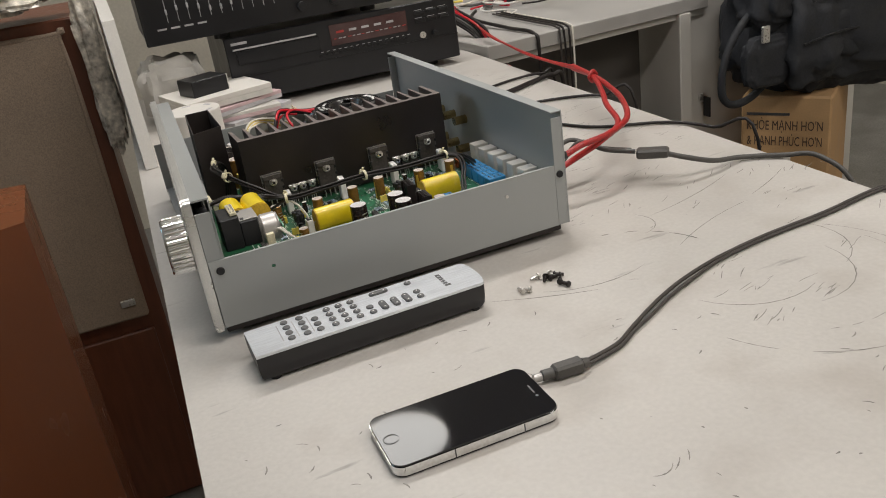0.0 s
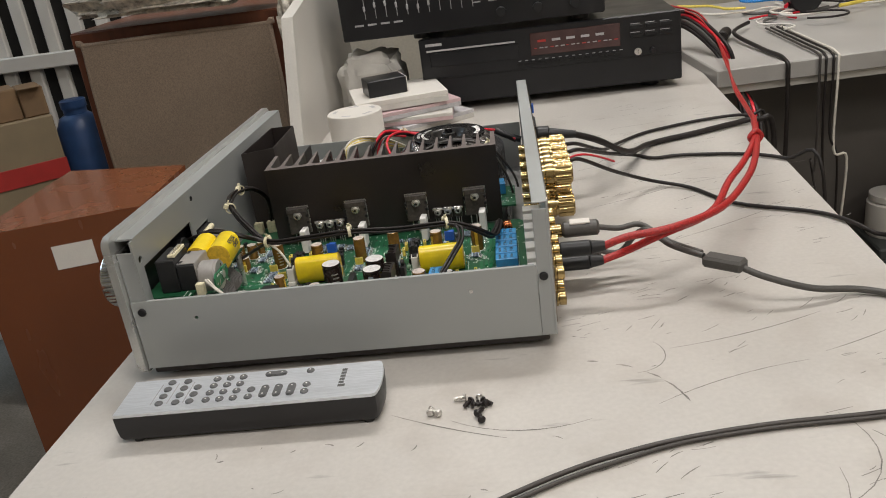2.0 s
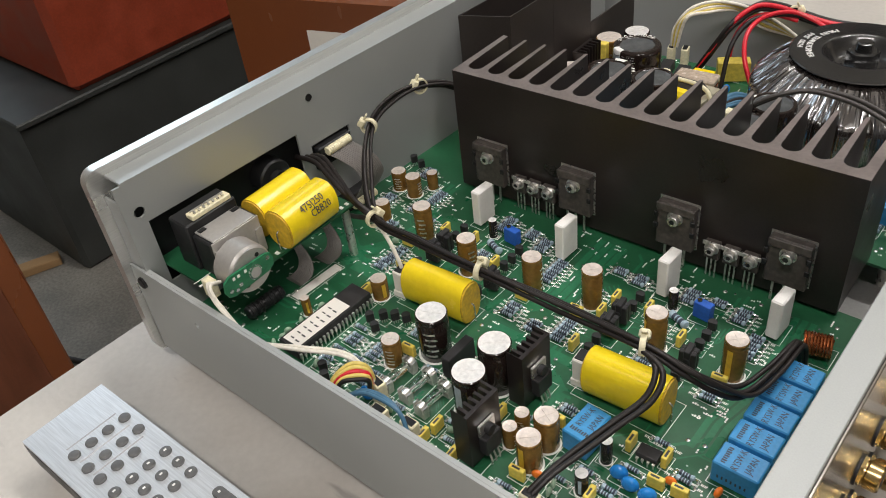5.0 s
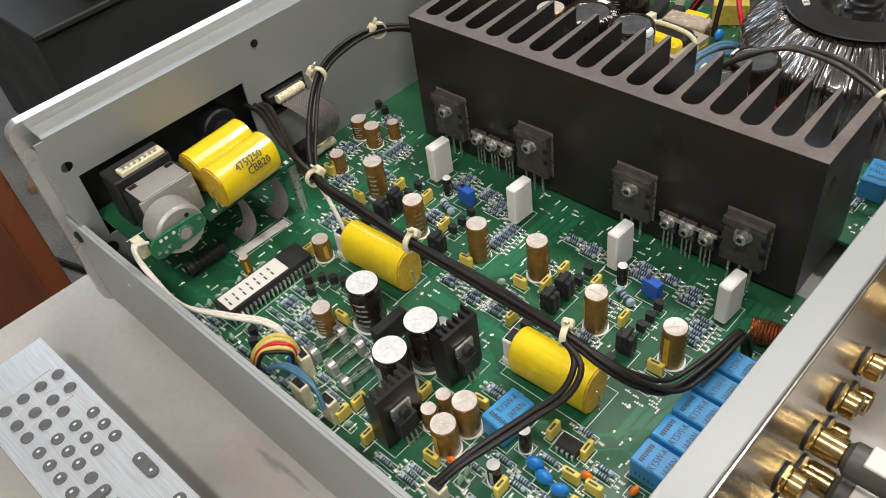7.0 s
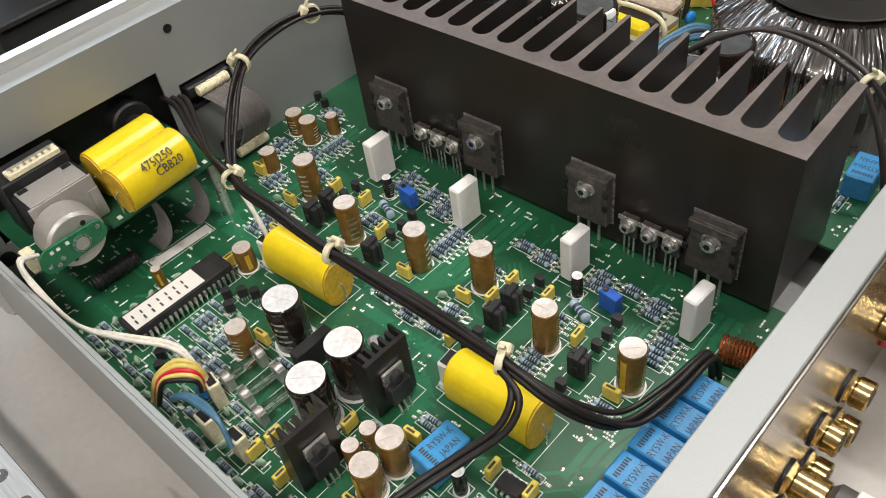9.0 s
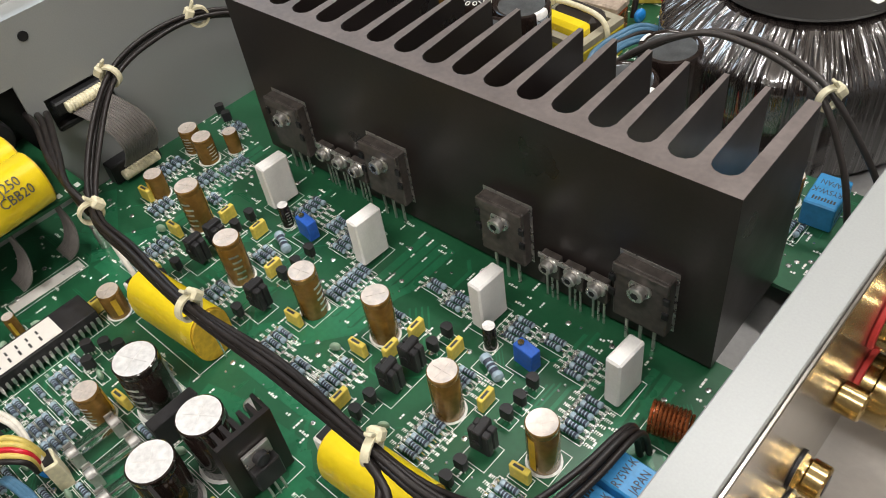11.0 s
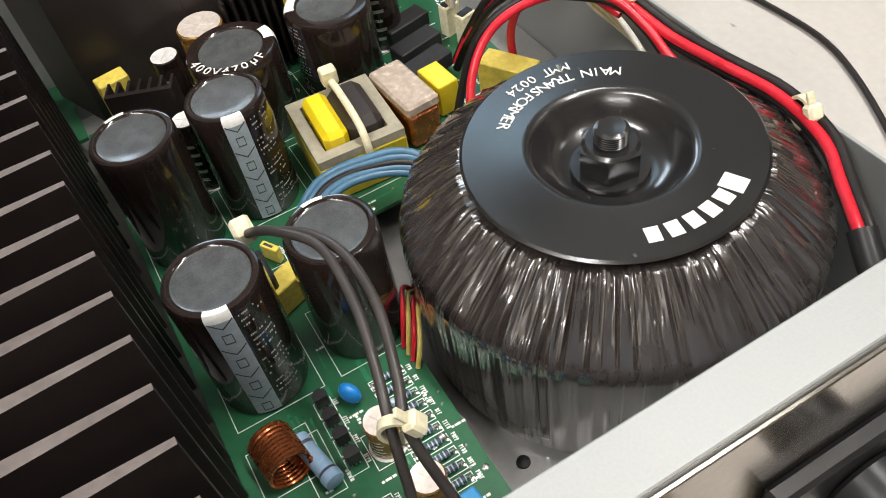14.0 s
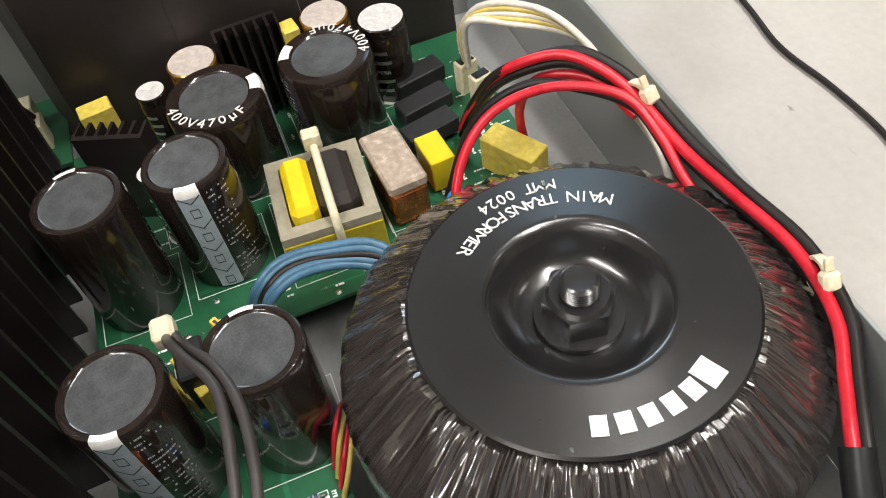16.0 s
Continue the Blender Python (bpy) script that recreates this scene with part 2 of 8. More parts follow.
DARK_INK = material("dark_ink", (0.05, 0.05, 0.05), 0.6)
LABEL = material("white_paper_label", (0.72, 0.69, 0.64), 0.5, 0, 0.04, 0.03, 0.02)
GLASS = material("clear_glass", (0.92, 0.95, 0.93), 0.04, 0, 0, transmission=1.0)
SCREEN = material("black_phone_glass", (0.006, 0.006, 0.008), 0.05, 0, 0.05, coat=0.2)
BLACK_KEY = material("grey_rubber_key", (0.10, 0.10, 0.10), 0.45, 0, 0.1, 0.004)
REM_BODY = material("dark_grey_plastic", (0.014, 0.013, 0.014), 0.42, 0, 0.1, 0.01, 0.1, 0.00002, 0.0008)
HIFI = material("black_painted_metal", (0.012, 0.012, 0.014), 0.34, 0.1, 0.12, 0.06, 0.08)
HIFI_LINE = material("pale_print", (0.45, 0.44, 0.45), 0.5)
DISPLAY = material("smoky_red_window", (0.075, 0.040, 0.038), 0.12, 0, 0.25, 0.03)
WOOD = material("cherry_veneer", (0.185, 0.057, 0.020), 0.26, 0, 0.05, 0.12, 0.02, stretch=(1.5, 1.5, 0.4), coat=0.2)
WOOD_DK = material("brown_veneer_edge", (0.13, 0.042, 0.02), 0.4, 0, 0.2, 0.05, 0.15, stretch=(4, 4, 0.5))
GRILLE = material("brown_speaker_cloth", (0.290, 0.222, 0.165), 0.85, 0, 0.07, 0.06, 0.22, 0.0002, 0.0016)
def glow(name, colour, strength):
    m = material(name, colour, 0.5, 0, 0.02, 0.1)
    b = m.node_tree.nodes["Principled BSDF"]
    b.inputs["Emission Color"].default_value = (*colour, 1)
    b.inputs["Emission Strength"].default_value = strength
    return m


LAMP_GLOW = glow("lamp_diffuser", (1.0, 0.97, 0.93), 8.0)
PANEL_GLOW = glow("cool_panel_diffuser", (0.55, 0.80, 1.0), 3.0)
CEIL = material("white_ceiling_paint", (0.66, 0.64, 0.60), 0.8, 0, 0.06, 0.4, 0.04)
WALL = material("aged_plaster", (0.50, 0.46, 0.38), 0.8, 0, 0.12, 0.4, 0.06, 0.0004, 0.01)
WHITE_BOARD = material("white_laminate", (0.60, 0.575, 0.53), 0.45, 0, 0.06, 0.15, 0.04)
FLOOR = material("grey_concrete", (0.22, 0.21, 0.19), 0.7, 0, 0.25, 0.12, 0.2, 0.0006, 0.006)
CARD = material("brown_cardboard", (0.40, 0.245, 0.115), 0.75, 0, 0.1, 0.06, 0.06, 0.0001, 0.003)
CARD_PALE = material("pale_cardboard", (0.25, 0.195, 0.12), 0.75, 0, 0.1, 0.06, 0.06)
RED_BAND = material("red_print", (0.42, 0.03, 0.025), 0.6, 0, 0.1, 0.03)
RED_BAG = material("red_orange_woven_plastic", (0.27, 0.042, 0.016), 0.5, 0, 0.15, 0.05, 0.1, 0.0003, 0.004)
CLOTH_BK = material("black_nylon_fabric", (0.014, 0.015, 0.018), 0.75, 0, 0.3, 0.03, 0.25, 0.0006, 0.004)
DARK = material("gap_shade_paint", (0.03, 0.028, 0.026), 0.7, 0, 0.2, 0.1)
BIN = material("dark_grey_bin_plastic", (0.035, 0.038, 0.036), 0.5, 0, 0.2, 0.08)
BLUE_PL = material("blue_plastic", (0.02, 0.055, 0.15), 0.4, 0, 0.15, 0.04)
CARD_DK = material("dark_brown_cardboard", (0.20, 0.125, 0.065), 0.75, 0, 0.15, 0.05, 0.08)
DULL_WHITE = material("dull_white_laminate", (0.38, 0.365, 0.345), 0.5, 0, 0.12, 0.12, 0.06)
CABLE_DK = material("dark_brown_cable", (0.046, 0.039, 0.034), 0.5, 0, 0.12, 0.02, 0.1)
DESK_BACK = material("brown_grey_panel", (0.085, 0.075, 0.066), 0.6, 0, 0.15, 0.2, 0.06)
PAPER = material("printed_paper", (0.58, 0.56, 0.52), 0.55, 0, 0.10, 0.03, 0.04)
PINK = material("pinkish_print", (0.58, 0.42, 0.43), 0.4, 0, 0.15, 0.03, 0.04)
CLEAR_BAG = material("crumpled_clear_plastic", (0.55, 0.51, 0.44), 0.3, 0, 0.35, 0.02, 0.3, 0.001, 0.01)


# ---- geometry ----
class Geo:
    """Vertices, faces and material slots of one mesh."""

    def __init__(self):
        self.v, self.f, self.m = [], [], []

    def put(self, verts, faces, slot=0, at=None):
        o = len(self.v)
        self.v += [tuple(at @ Vector(p)) if at is not None else tuple(p) for p in verts]
        self.f += [tuple(i + o for i in f) for f in faces]
        self.m += [slot] * len(faces)
        return self

    def add(self, other, at=None):
        o = len(self.v)
        self.v += [tuple(at @ Vector(p)) for p in other.v] if at is not None else other.v
        self.f += [tuple(i + o for i in f) for f in other.f]
        self.m += other.m
        return self

    def box(self, a, b, slot=0, c=0.0, at=None):
        """A box from corner a to corner b with chamfered edges."""
        mid = [(p + q) / 2 for p, q in zip(a, b)]
        half = [abs(q - p) / 2 for p, q in zip(a, b)]
        c = min(c, 0.45 * min(half))
        if c <= 0:
            vs = [(mid[0] + x * half[0], mid[1] + y * half[1], mid[2] + z * half[2]) for x in (-1, 1) for y in (-1, 1) for z in (-1, 1)]
            fs = [(0, 1, 3, 2), (4, 6, 7, 5), (0, 4, 5, 1), (2, 3, 7, 6), (0, 2, 6, 4), (1, 5, 7, 3)]
            return self.put(vs, fs, slot, at)
        vs, key = [], {}
        for s in [(x, y, z) for x in (-1, 1) for y in (-1, 1) for z in (-1, 1)]:
            for k in range(3):
                key[s, k] = len(vs)
                vs.append(tuple(mid[i] + s[i] * (half[i] - (0 if i == k else c)) for i in range(3)))
        fs = []
        for k in range(3):
            i, j = [n for n in range(3) if n != k]
            for s in (-1, 1):
                q = []
                for u, w in ((-1, -1), (1, -1), (1, 1), (-1, 1)):
                    t = [0, 0, 0]
                    t[k], t[i], t[j] = s, u, w
                    q.append(key[tuple(t), k])
                fs.append(q)
            for u in (-1, 1):
                for w in (-1, 1):
                    t0, t1 = [0, 0, 0], [0, 0, 0]
                    t0[i], t0[j], t0[k] = u, w, -1
                    t1[i], t1[j], t1[k] = u, w, 1
                    fs.append([key[tuple(t0), i], key[tuple(t1), i], key[tuple(t1), j], key[tuple(t0), j]])
        for s in [(x, y, z) for x in (-1, 1) for y in (-1, 1) for z in (-1, 1)]:
            fs.append([key[s, 0], key[s, 1], key[s, 2]])
        m = Vector(mid)
        good = []
        for f in fs:
            p = [Vector(vs[i]) for i in f]
            n = (p[1] - p[0]).cross(p[2] - p[0])
            good.append(tuple(f) if n.dot(sum(p, Vector()) / len(p) - m) > 0 else tuple(reversed(f)))
        return self.put(vs, good, slot, at)

    def lathe(self, profile, seg=20, slot=0, at=None, slots=None, start=0.0, arc=None, caps=True):
        """Turns (radius, height) points, bottom to top, about z."""
        vs, fs, ms = [], [], []
        full = arc is None
        n = seg if full else seg + 1
        for r, z in profile:
            for i in range(n):
                a = start + (2 * math.pi if full else arc) * i / seg
                vs.append((r * math.cos(a), r * math.sin(a), z))
        for k in range(len(profile) - 1):
            for i in range(seg):
                j = (i + 1) % n
                fs.append((k * n + i, k * n + j, (k + 1) * n + j, (k + 1) * n + i))
                ms.append(slots[k] if slots else slot)
        if full and caps:
            if profile[0][0] > 1e-6:
                fs.append(tuple(reversed(range(n)))); ms.append(slots[0] if slots else slot)
            if profile[-1][0] > 1e-6:
                o = (len(profile) - 1) * n
                fs.append(tuple(o + i for i in range(n))); ms.append(slots[-1] if slots else slot)
        o = len(self.v)
        self.v += [tuple(at @ Vector(p)) if at is not None else p for p in vs]
        self.f += [tuple(i + o for i in f) for f in fs]
        self.m += ms
        return self

    def cyl(self, a, b, r, seg=16, slot=0, r2=None, c=0.0):
        """A cylinder from point a to point b."""
        a, b = Vector(a), Vector(b)
        d = b - a
        at = Matrix.Translation(a) @ d.to_track_quat("Z", "Y").to_matrix().to_4x4()
        h, r2 = d.length, r if r2 is None else r2
        prof = [(r - c, 0), (r, c), (r2, h - c), (r2 - c, h)] if c > 0 else [(r, 0), (r2, h)]
        return self.lathe(prof, seg, slot, at)

    def prism(self, outline, z0, z1, slot=0, at=None, cap=None):
        """A straight prism over a counter-clockwise outline in x and y."""
        n = len(outline)
        vs = [(x, y, z0) for x, y in outline] + [(x, y, z1) for x, y in outline]
        self.put(vs, [(i, (i + 1) % n, n + (i + 1) % n, n + i) for i in range(n)], slot, at)
        o = len(self.v) - 2 * n
        self.f += [tuple(o + i for i in reversed(range(n))), tuple(o + n + i for i in range(n))]
        self.m += [slot if cap is None else cap] * 2
        return self

    def tube(self, points, r, seg=8, slot=0, steps=6, closed=False):
        """A round cable along a smooth curve through the points."""
        p = [Vector(q) for q in points]
        seg = max(seg, 12) if r > 0.0007 else seg
        line = []
        n = len(p)
        for i in range(n - (0 if closed else 1)):
            if closed:
                a, b, c, d = p[i - 1], p[i], p[(i + 1) % n], p[(i + 2) % n]
            else:
                a, b, c, d = p[max(i - 1, 0)], p[i], p[i + 1], p[min(i + 2, n - 1)]
            for k in range(steps):
                t = k / steps
                line.append(0.5 * (2 * b + (c - a) * t + (2 * a - 5 * b + 4 * c - d) * t * t + (3 * b - a - 3 * c + d) * t ** 3))
        if not closed:
            line.append(p[-1])
        m = len(line)
        up = Vector((0.31, 0.17, 0.93))
        vs, fs = [], []
        for i, q in enumerate(line):
            tan = (line[(i + 1) % m] - line[i - 1]) if closed else (line[min(i + 1, m - 1)] - line[max(i - 1, 0)])
            tan.normalize()
            side = tan.cross(up)
            if side.length < 1e-4:
                side = tan.orthogonal()
            side.normalize()
            up = side.cross(tan).normalized()
            for k in range(seg):
                a = 2 * math.pi * k / seg
                vs.append(tuple(q + r * (math.cos(a) * side + math.sin(a) * up)))
        for i in range(m if closed else m - 1):
            j = (i + 1) % m
            for k in range(seg):
                l = (k + 1) % seg
                fs.append((i * seg + k, j * seg + k, j * seg + l, i * seg + l))
        if not closed:
            fs += [tuple(range(seg)), tuple(reversed([(m - 1) * seg + k for k in range(seg)]))]
        return self.put(vs, fs, slot)

    def sphere(self, mid, r, slot=0, seg=10, squash=(1, 1, 1)):
        prof = [(r * math.sin(math.pi * k / seg) + 1e-7 * (k in (0, seg)), -r * math.cos(math.pi * k / seg)) for k in range(seg + 1)]
        return self.lathe(prof, seg + 4, slot, Matrix.Translation(mid) @ Matrix.Diagonal((*squash, 1)))

    def weld(self):
        """Joins vertices that lie in one place, so that touching pieces make one sheet."""
        key, order, v = {}, [], []
        for p in self.v:
            k = tuple(round(c * 1e5) for c in p)
            if k not in key:
                key[k] = len(v)
                v.append(p)
            order.append(key[k])
        self.v, self.f = v, [tuple(order[i] for i in f) for f in self.f]
        return self

    def mesh(self, name, mats, angle=35):
        me = bpy.data.meshes.new(name)
        me.from_pydata(self.v, [], self.f)
        for m in mats if isinstance(mats, (list, tuple)) else [mats]:
            me.materials.append(m)
        me.polygons.foreach_set("material_index", self.m)
        me.shade_smooth()
        me.set_sharp_from_angle(angle=radians(angle))
        me.update()
        return me


WORLD = {}
FITTED = {}


def thing(name, label, category, at=(0, 0, 0), group="", kind=""):
    """An Empty at the base of a thing, under which its parts stand."""
    ob = new(name)
    ob.empty_display_size = 0.02
    ob.matrix_basis = Matrix.Translation(at)
    WORLD[ob] = Matrix.Translation(at)
    return tagged(ob, label, category, group, kind)


def place(name, me, parent=None, m=None, label=""):
    """An object of a finished mesh, at the pose m in the world, under a thing or a part."""
    ob = new(name, me)
    m = Matrix() if m is None else m
    if parent in FITTED:
        m = FITTED[parent] @ m
    if parent is not None:
        ob.parent = parent
        ob.matrix_parent_inverse = WORLD[parent].inverted()
    ob.matrix_basis = m
    WORLD[ob] = m
    if label:
        ob["label"] = label
    return ob


def part(name, geo, mats, parent, label="", m=None, angle=35):
    return place(name, geo.mesh(name, mats, angle), parent, m, label)


def solid(name, geo, mats, label, category, group="", kind="", m=None, angle=35):
    """A thing of one mesh."""
    return tagged(place(name, geo.mesh(name, mats, angle), None, m), label, category, group, kind)


def letters(text, size, m, parent, mat, name="lettering", depth=0.00012, align="CENTER", squeeze=1.0):
    cu = bpy.data.curves.new(name, "FONT")
    cu.body, cu.size, cu.extrude, cu.align_x, cu.align_y = text, size, depth, align, "CENTER"
    cu.resolution_u = 2
    ob = bpy.data.objects.new(name, cu)
    me = bpy.data.meshes.new_from_object(ob)
    bpy.data.objects.remove(ob)
    me.materials.append(mat)
    return place(name, me, parent, m @ Matrix.Diagonal((squeeze, 1, 1, 1)))


# ---- the room ----
FLOOR_Z = -0.75
solid("floor", Geo().box((-3.2, -2.6, FLOOR_Z - 0.1), (3.2, 3.0, FLOOR_Z)), FLOOR, "grey worn concrete floor", "floor", kind="structure")
solid("wall_north", Geo().box((-3.2, 2.6, FLOOR_Z), (3.2, 2.75, 1.9)), WALL, "aged cream plaster wall behind the workbench", "wall", kind="structure")
solid("wall_south", Geo().box((-3.2, -2.6, FLOOR_Z), (3.2, -2.45, 1.9)), WALL, "aged cream plaster wall", "wall", kind="structure")
solid("wall_west", Geo().box((-3.2, -2.45, FLOOR_Z), (-3.05, 2.6, 1.0)).box((-3.2, -2.45, 1.0), (-3.05, 0.2, 1.7)).box((-3.2, 1.6, 1.0), (-3.05, 2.6, 1.7)).box((-3.2, -2.45, 1.7), (-3.05, 2.6, 1.9)).weld(), WALL, "aged cream plaster wall", "wall", kind="structure")
solid("wall_east", Geo().box((3.05, -2.45, FLOOR_Z), (3.2, 2.6, 1.9)), WALL, "aged cream plaster wall", "wall", kind="structure")
solid("ceiling", Geo().box((-3.2, -2.6, 1.9), (3.2, 2.75, 2.0)), CEIL, "plain pale ceiling", "ceiling", kind="structure")

window = thing("window_1", "high window in a plain white frame", "window", (-3.12, 0.9, 1.0))
for a, b in (((-3.16, 0.2, 1.0), (-3.10, 1.6, 1.05)), ((-3.16, 0.2, 1.65), (-3.10, 1.6, 1.7)), ((-3.16, 0.2, 1.0501), (-3.10, 0.25, 1.6499)), ((-3.16, 1.55, 1.0501), (-3.10, 1.6, 1.6499))):
    part("window_frame", Geo().box(a, b, c=0.002), WHITE_BOARD, window)
tagged(window, "high window in a plain white frame", "window", kind="structure")
# housings and rods are added round the unseen tube lamps
for x, y, length, turn in ((0.48, 0.86, 1.2, 8), (0.5, -0.6, 1.2, 8), (1.95, -1.45, 1.5, 48)):
    tl = thing("unseen_tube_fitting", "slim white tube light added out of view under the ceiling", "ceiling light", (x, y, 1.62), "hanging tube lights")
    LM0 = pose(x, y, 0, 0, 0, turn)
    part("housing", Geo().box((-length / 2, -0.05, 1.6206), (length / 2, 0.05, 1.6234)), WHITE_BOARD, tl, m=LM0)
    for s in (-1, 1):
        part("rod", Geo().cyl((s * length * 0.45, 0, 1.6236), (s * length * 0.45, 0, 1.8999), 0.004, 8), WHITE_BOARD, tl, m=LM0)

for x, y, r, mat, lab, name in ((0.69, 2.24, 0.20, LAMP_GLOW, "round white ceiling lamp with a glowing diffuser", "round_ceiling_lamp"),):
    rl = thing(name, lab, "ceiling light", (x, y, 1.86))
    part("diffuser", Geo().lathe([(0.002, 1.856), (r * 0.6, 1.858), (r * 0.92, 1.868), (r, 1.880)], 40, at=Matrix.Translation((x, y, 0))), mat, rl)
    part("rim", Geo().lathe([(r * 1.001, 1.872), (r * 1.05, 1.874), (r * 1.05, 1.8998)], 40, at=Matrix.Translation((x, y, 0)), caps=False), WHITE_BOARD, rl)
pn = thing("panel_light", "cool white square panel light on the ceiling", "ceiling light", (-1.66, 1.35, 1.87))
part("diffuser", Geo().box((-1.95, 1.05, 1.872), (-1.38, 1.65, 1.880)), PANEL_GLOW, pn)
for a, b in (((-1.98, 1.02, 1.868), (-1.35, 1.0498, 1.8998)), ((-1.98, 1.6502, 1.868), (-1.35, 1.68, 1.8998)), ((-1.98, 1.0499, 1.868), (-1.9502, 1.6501, 1.8998)), ((-1.3798, 1.0499, 1.868), (-1.35, 1.6501, 1.8998))):
    part("frame", Geo().box(a, b, c=0.002), WHITE_BOARD, pn)

# workbench with a worn white top
bench = thing("workbench", "worn white painted workbench with dark scuffs and scratches", "workbench", (0.3, 0.3, FLOOR_Z))
TABLE = [(-0.062, -0.40), (0.585, -0.46), (0.655, 1.16), (-0.022, 1.16)]
top = part("tabletop", Geo().prism(TABLE, -0.032, 0.0), T_WHITE, bench)
for x, y in ((-0.0, -0.33), (0.53, -0.36), (0.06, 1.08), (0.58, 1.08)):
    part("leg", Geo().box((x - 0.025, y - 0.025, FLOOR_Z), (x + 0.025, y + 0.025, -0.032), c=0.003), WHITE_BOARD, bench)
rng = random.Random(7)


def stroke(x, y, length, turn, bend, width=0.0012):
    """A thin scuffed line lying on the tabletop."""
    g = Geo()
    n = 9
    vs = []
    for i in range(n):
        s = i / (n - 1) - 0.5
        a = turn + bend * s
        px, py = x + length * s * math.cos(a), y + length * s * math.sin(a)
        w = width * (1 - (2 * s) ** 2) * rng.uniform(0.4, 1.0) / 2 + 0.00015
        nx, ny = -math.sin(a), math.cos(a)
        vs += [(px + nx * w, py + ny * w, 0.00012), (px - nx * w, py - ny * w, 0.00012)]
    g.put(vs, [(2 * i, 2 * i + 1, 2 * i + 3, 2 * i + 2) for i in range(n - 1)])
    return g


marks = Geo()
for i in range(85):
    x, y = rng.uniform(0.33, 0.62), rng.uniform(-0.32, 0.40)
    turn = rng.gauss(0.40, 0.22)
    for k in range(rng.randint(1, 4)):
        marks.add(stroke(x + rng.gauss(0, 0.010), y + rng.gauss(0, 0.005), rng.uniform(0.003, 0.022), turn + rng.gauss(0, 0.14), rng.uniform(-0.2, 0.2), rng.uniform(0.0002, 0.0008)))
for i in range(60):
    marks.add(stroke(rng.uniform(-0.03, 0.40), rng.uniform(-0.38, -0.10), rng.uniform(0.002, 0.010), rng.uniform(0, 3), 0.4, rng.uniform(0.0004, 0.0014)))
for i in range(70):
    marks.add(stroke(rng.uniform(0.34, 0.60), rng.uniform(0.30, 0.75), rng.uniform(0.006, 0.040), rng.gauss(0.30, 0.2), rng.uniform(-0.1, 0.1), rng.uniform(0.0003, 0.0009)))
for x, y, l, a, b in ((0.40, -0.03, 0.055, 1.15, 1.1), (0.455, -0.215, 0.11, 0.75, 0.9), (0.37, -0.21, 0.10, -0.35, 0.8), (0.29, -0.105, 0.10, -0.1, 0.5), (0.50, -0.16, 0.10, 1.25, 0.9), (0.44, -0.06, 0.12, 0.35, -0.2), (0.47, 0.0, 0.13, 0.3, 0.15), (0.55, -0.02, 0.08, 0.45, 0.1), (0.51, 0.22, 0.16, 0.5, 0.1), (0.45, 0.33, 0.14, 0.45, 0.1)):
    marks.add(stroke(x, y, l, a, b, 0.0008))
for cx, cy, rr, a0, a1, w in ((0.415, -0.195, 0.108, 200, 262, 0.0010), (0.415, -0.195, 0.108, 268, 350, 0.0013), (0.415, -0.195, 0.112, 352, 395, 0.0008), (0.405, -0.20, 0.100, 225, 300, 0.0006), (0.33, -0.10, 0.078, 5, 80, 0.0026), (0.331, -0.10, 0.0765, 15, 70, 0.0014), (0.41, -0.19, 0.080, 240, 330, 0.0005), (0.43, -0.18, 0.085, 300, 380, 0.0005)):
    n = int((a1 - a0) / 6)
    for i in range(n):
        a = radians(a0 + (a1 - a0) * (i + 0.5) / n)
        if rng.random() < 0.6:
            marks.add(stroke(cx + rr * math.cos(a), cy + rr * math.sin(a), rr * radians((a1 - a0) / n) * rng.uniform(0.8, 1.3), a + math.pi / 2, radians((a1 - a0) / n), w * rng.uniform(0.35, 0.75)))
for x, y, l, a, b in ((0.24, -0.096, 0.09, -0.42, 0.1), (0.19, -0.325, 0.018, 0.2, 0.8), (0.20, -0.322, 0.012, 0.7, 0.2), (0.21, -0.319, 0.010, 1.0, 0.2)):
    marks.add(stroke(x, y, l, a, b, 0.0009))
tagged(part("scuff_mark", marks, SCUFF, bench, "dark curved scuffs and short scratches"), kind="stuff")

# second bench beyond the corner, with a cabinet beside it
desk = thing("side_desk", "white laminated desk standing across the corner", "desk", (1.0, 1.3, FLOOR_Z))
TURN_D = Matrix.Translation((0.66, 0.84, 0)) @ Matrix.Rotation(radians(4), 4, "Z")
part("desktop", Geo().box((-0.01, 0, -0.012), (0.56, 0.75, 0.018), c=0.002), DULL_WHITE, desk, m=TURN_D)
part("apron", Geo().box((-0.01, 0.012, -0.026), (0.56, 0.03, -0.0125), c=0.001), WHITE_BOARD, desk, m=TURN_D)
part("back_panel", Geo().box((-0.01, 0.13, FLOOR_Z + 0.001), (0.468, 0.145, -0.0265)), DESK_BACK, desk, m=TURN_D)
cab = thing("white_cabinet", "white laminated cabinet with a key in its lock", "cabinet", (1.35, 1.2, FLOOR_Z))
part("body", Geo().box((1.167, 0.90, FLOOR_Z), (1.70, 1.45, 0.06), c=0.003), WHITE_BOARD, cab)
part("side_panel", Geo().box((1.135, 0.872, FLOOR_Z), (1.166, 1.40, -0.0125), c=0.002), WHITE_BOARD, cab)
part("lock", Geo().cyl((1.215, 0.8995, -0.22), (1.215, 0.893, -0.22), 0.011, 16), SILVER, cab)
part("key", Geo().box((1.213, 0.87, -0.262), (1.217, 0.8925, -0.215), c=0.001), BLACK_PL, cab, "dark key hanging from the lock")

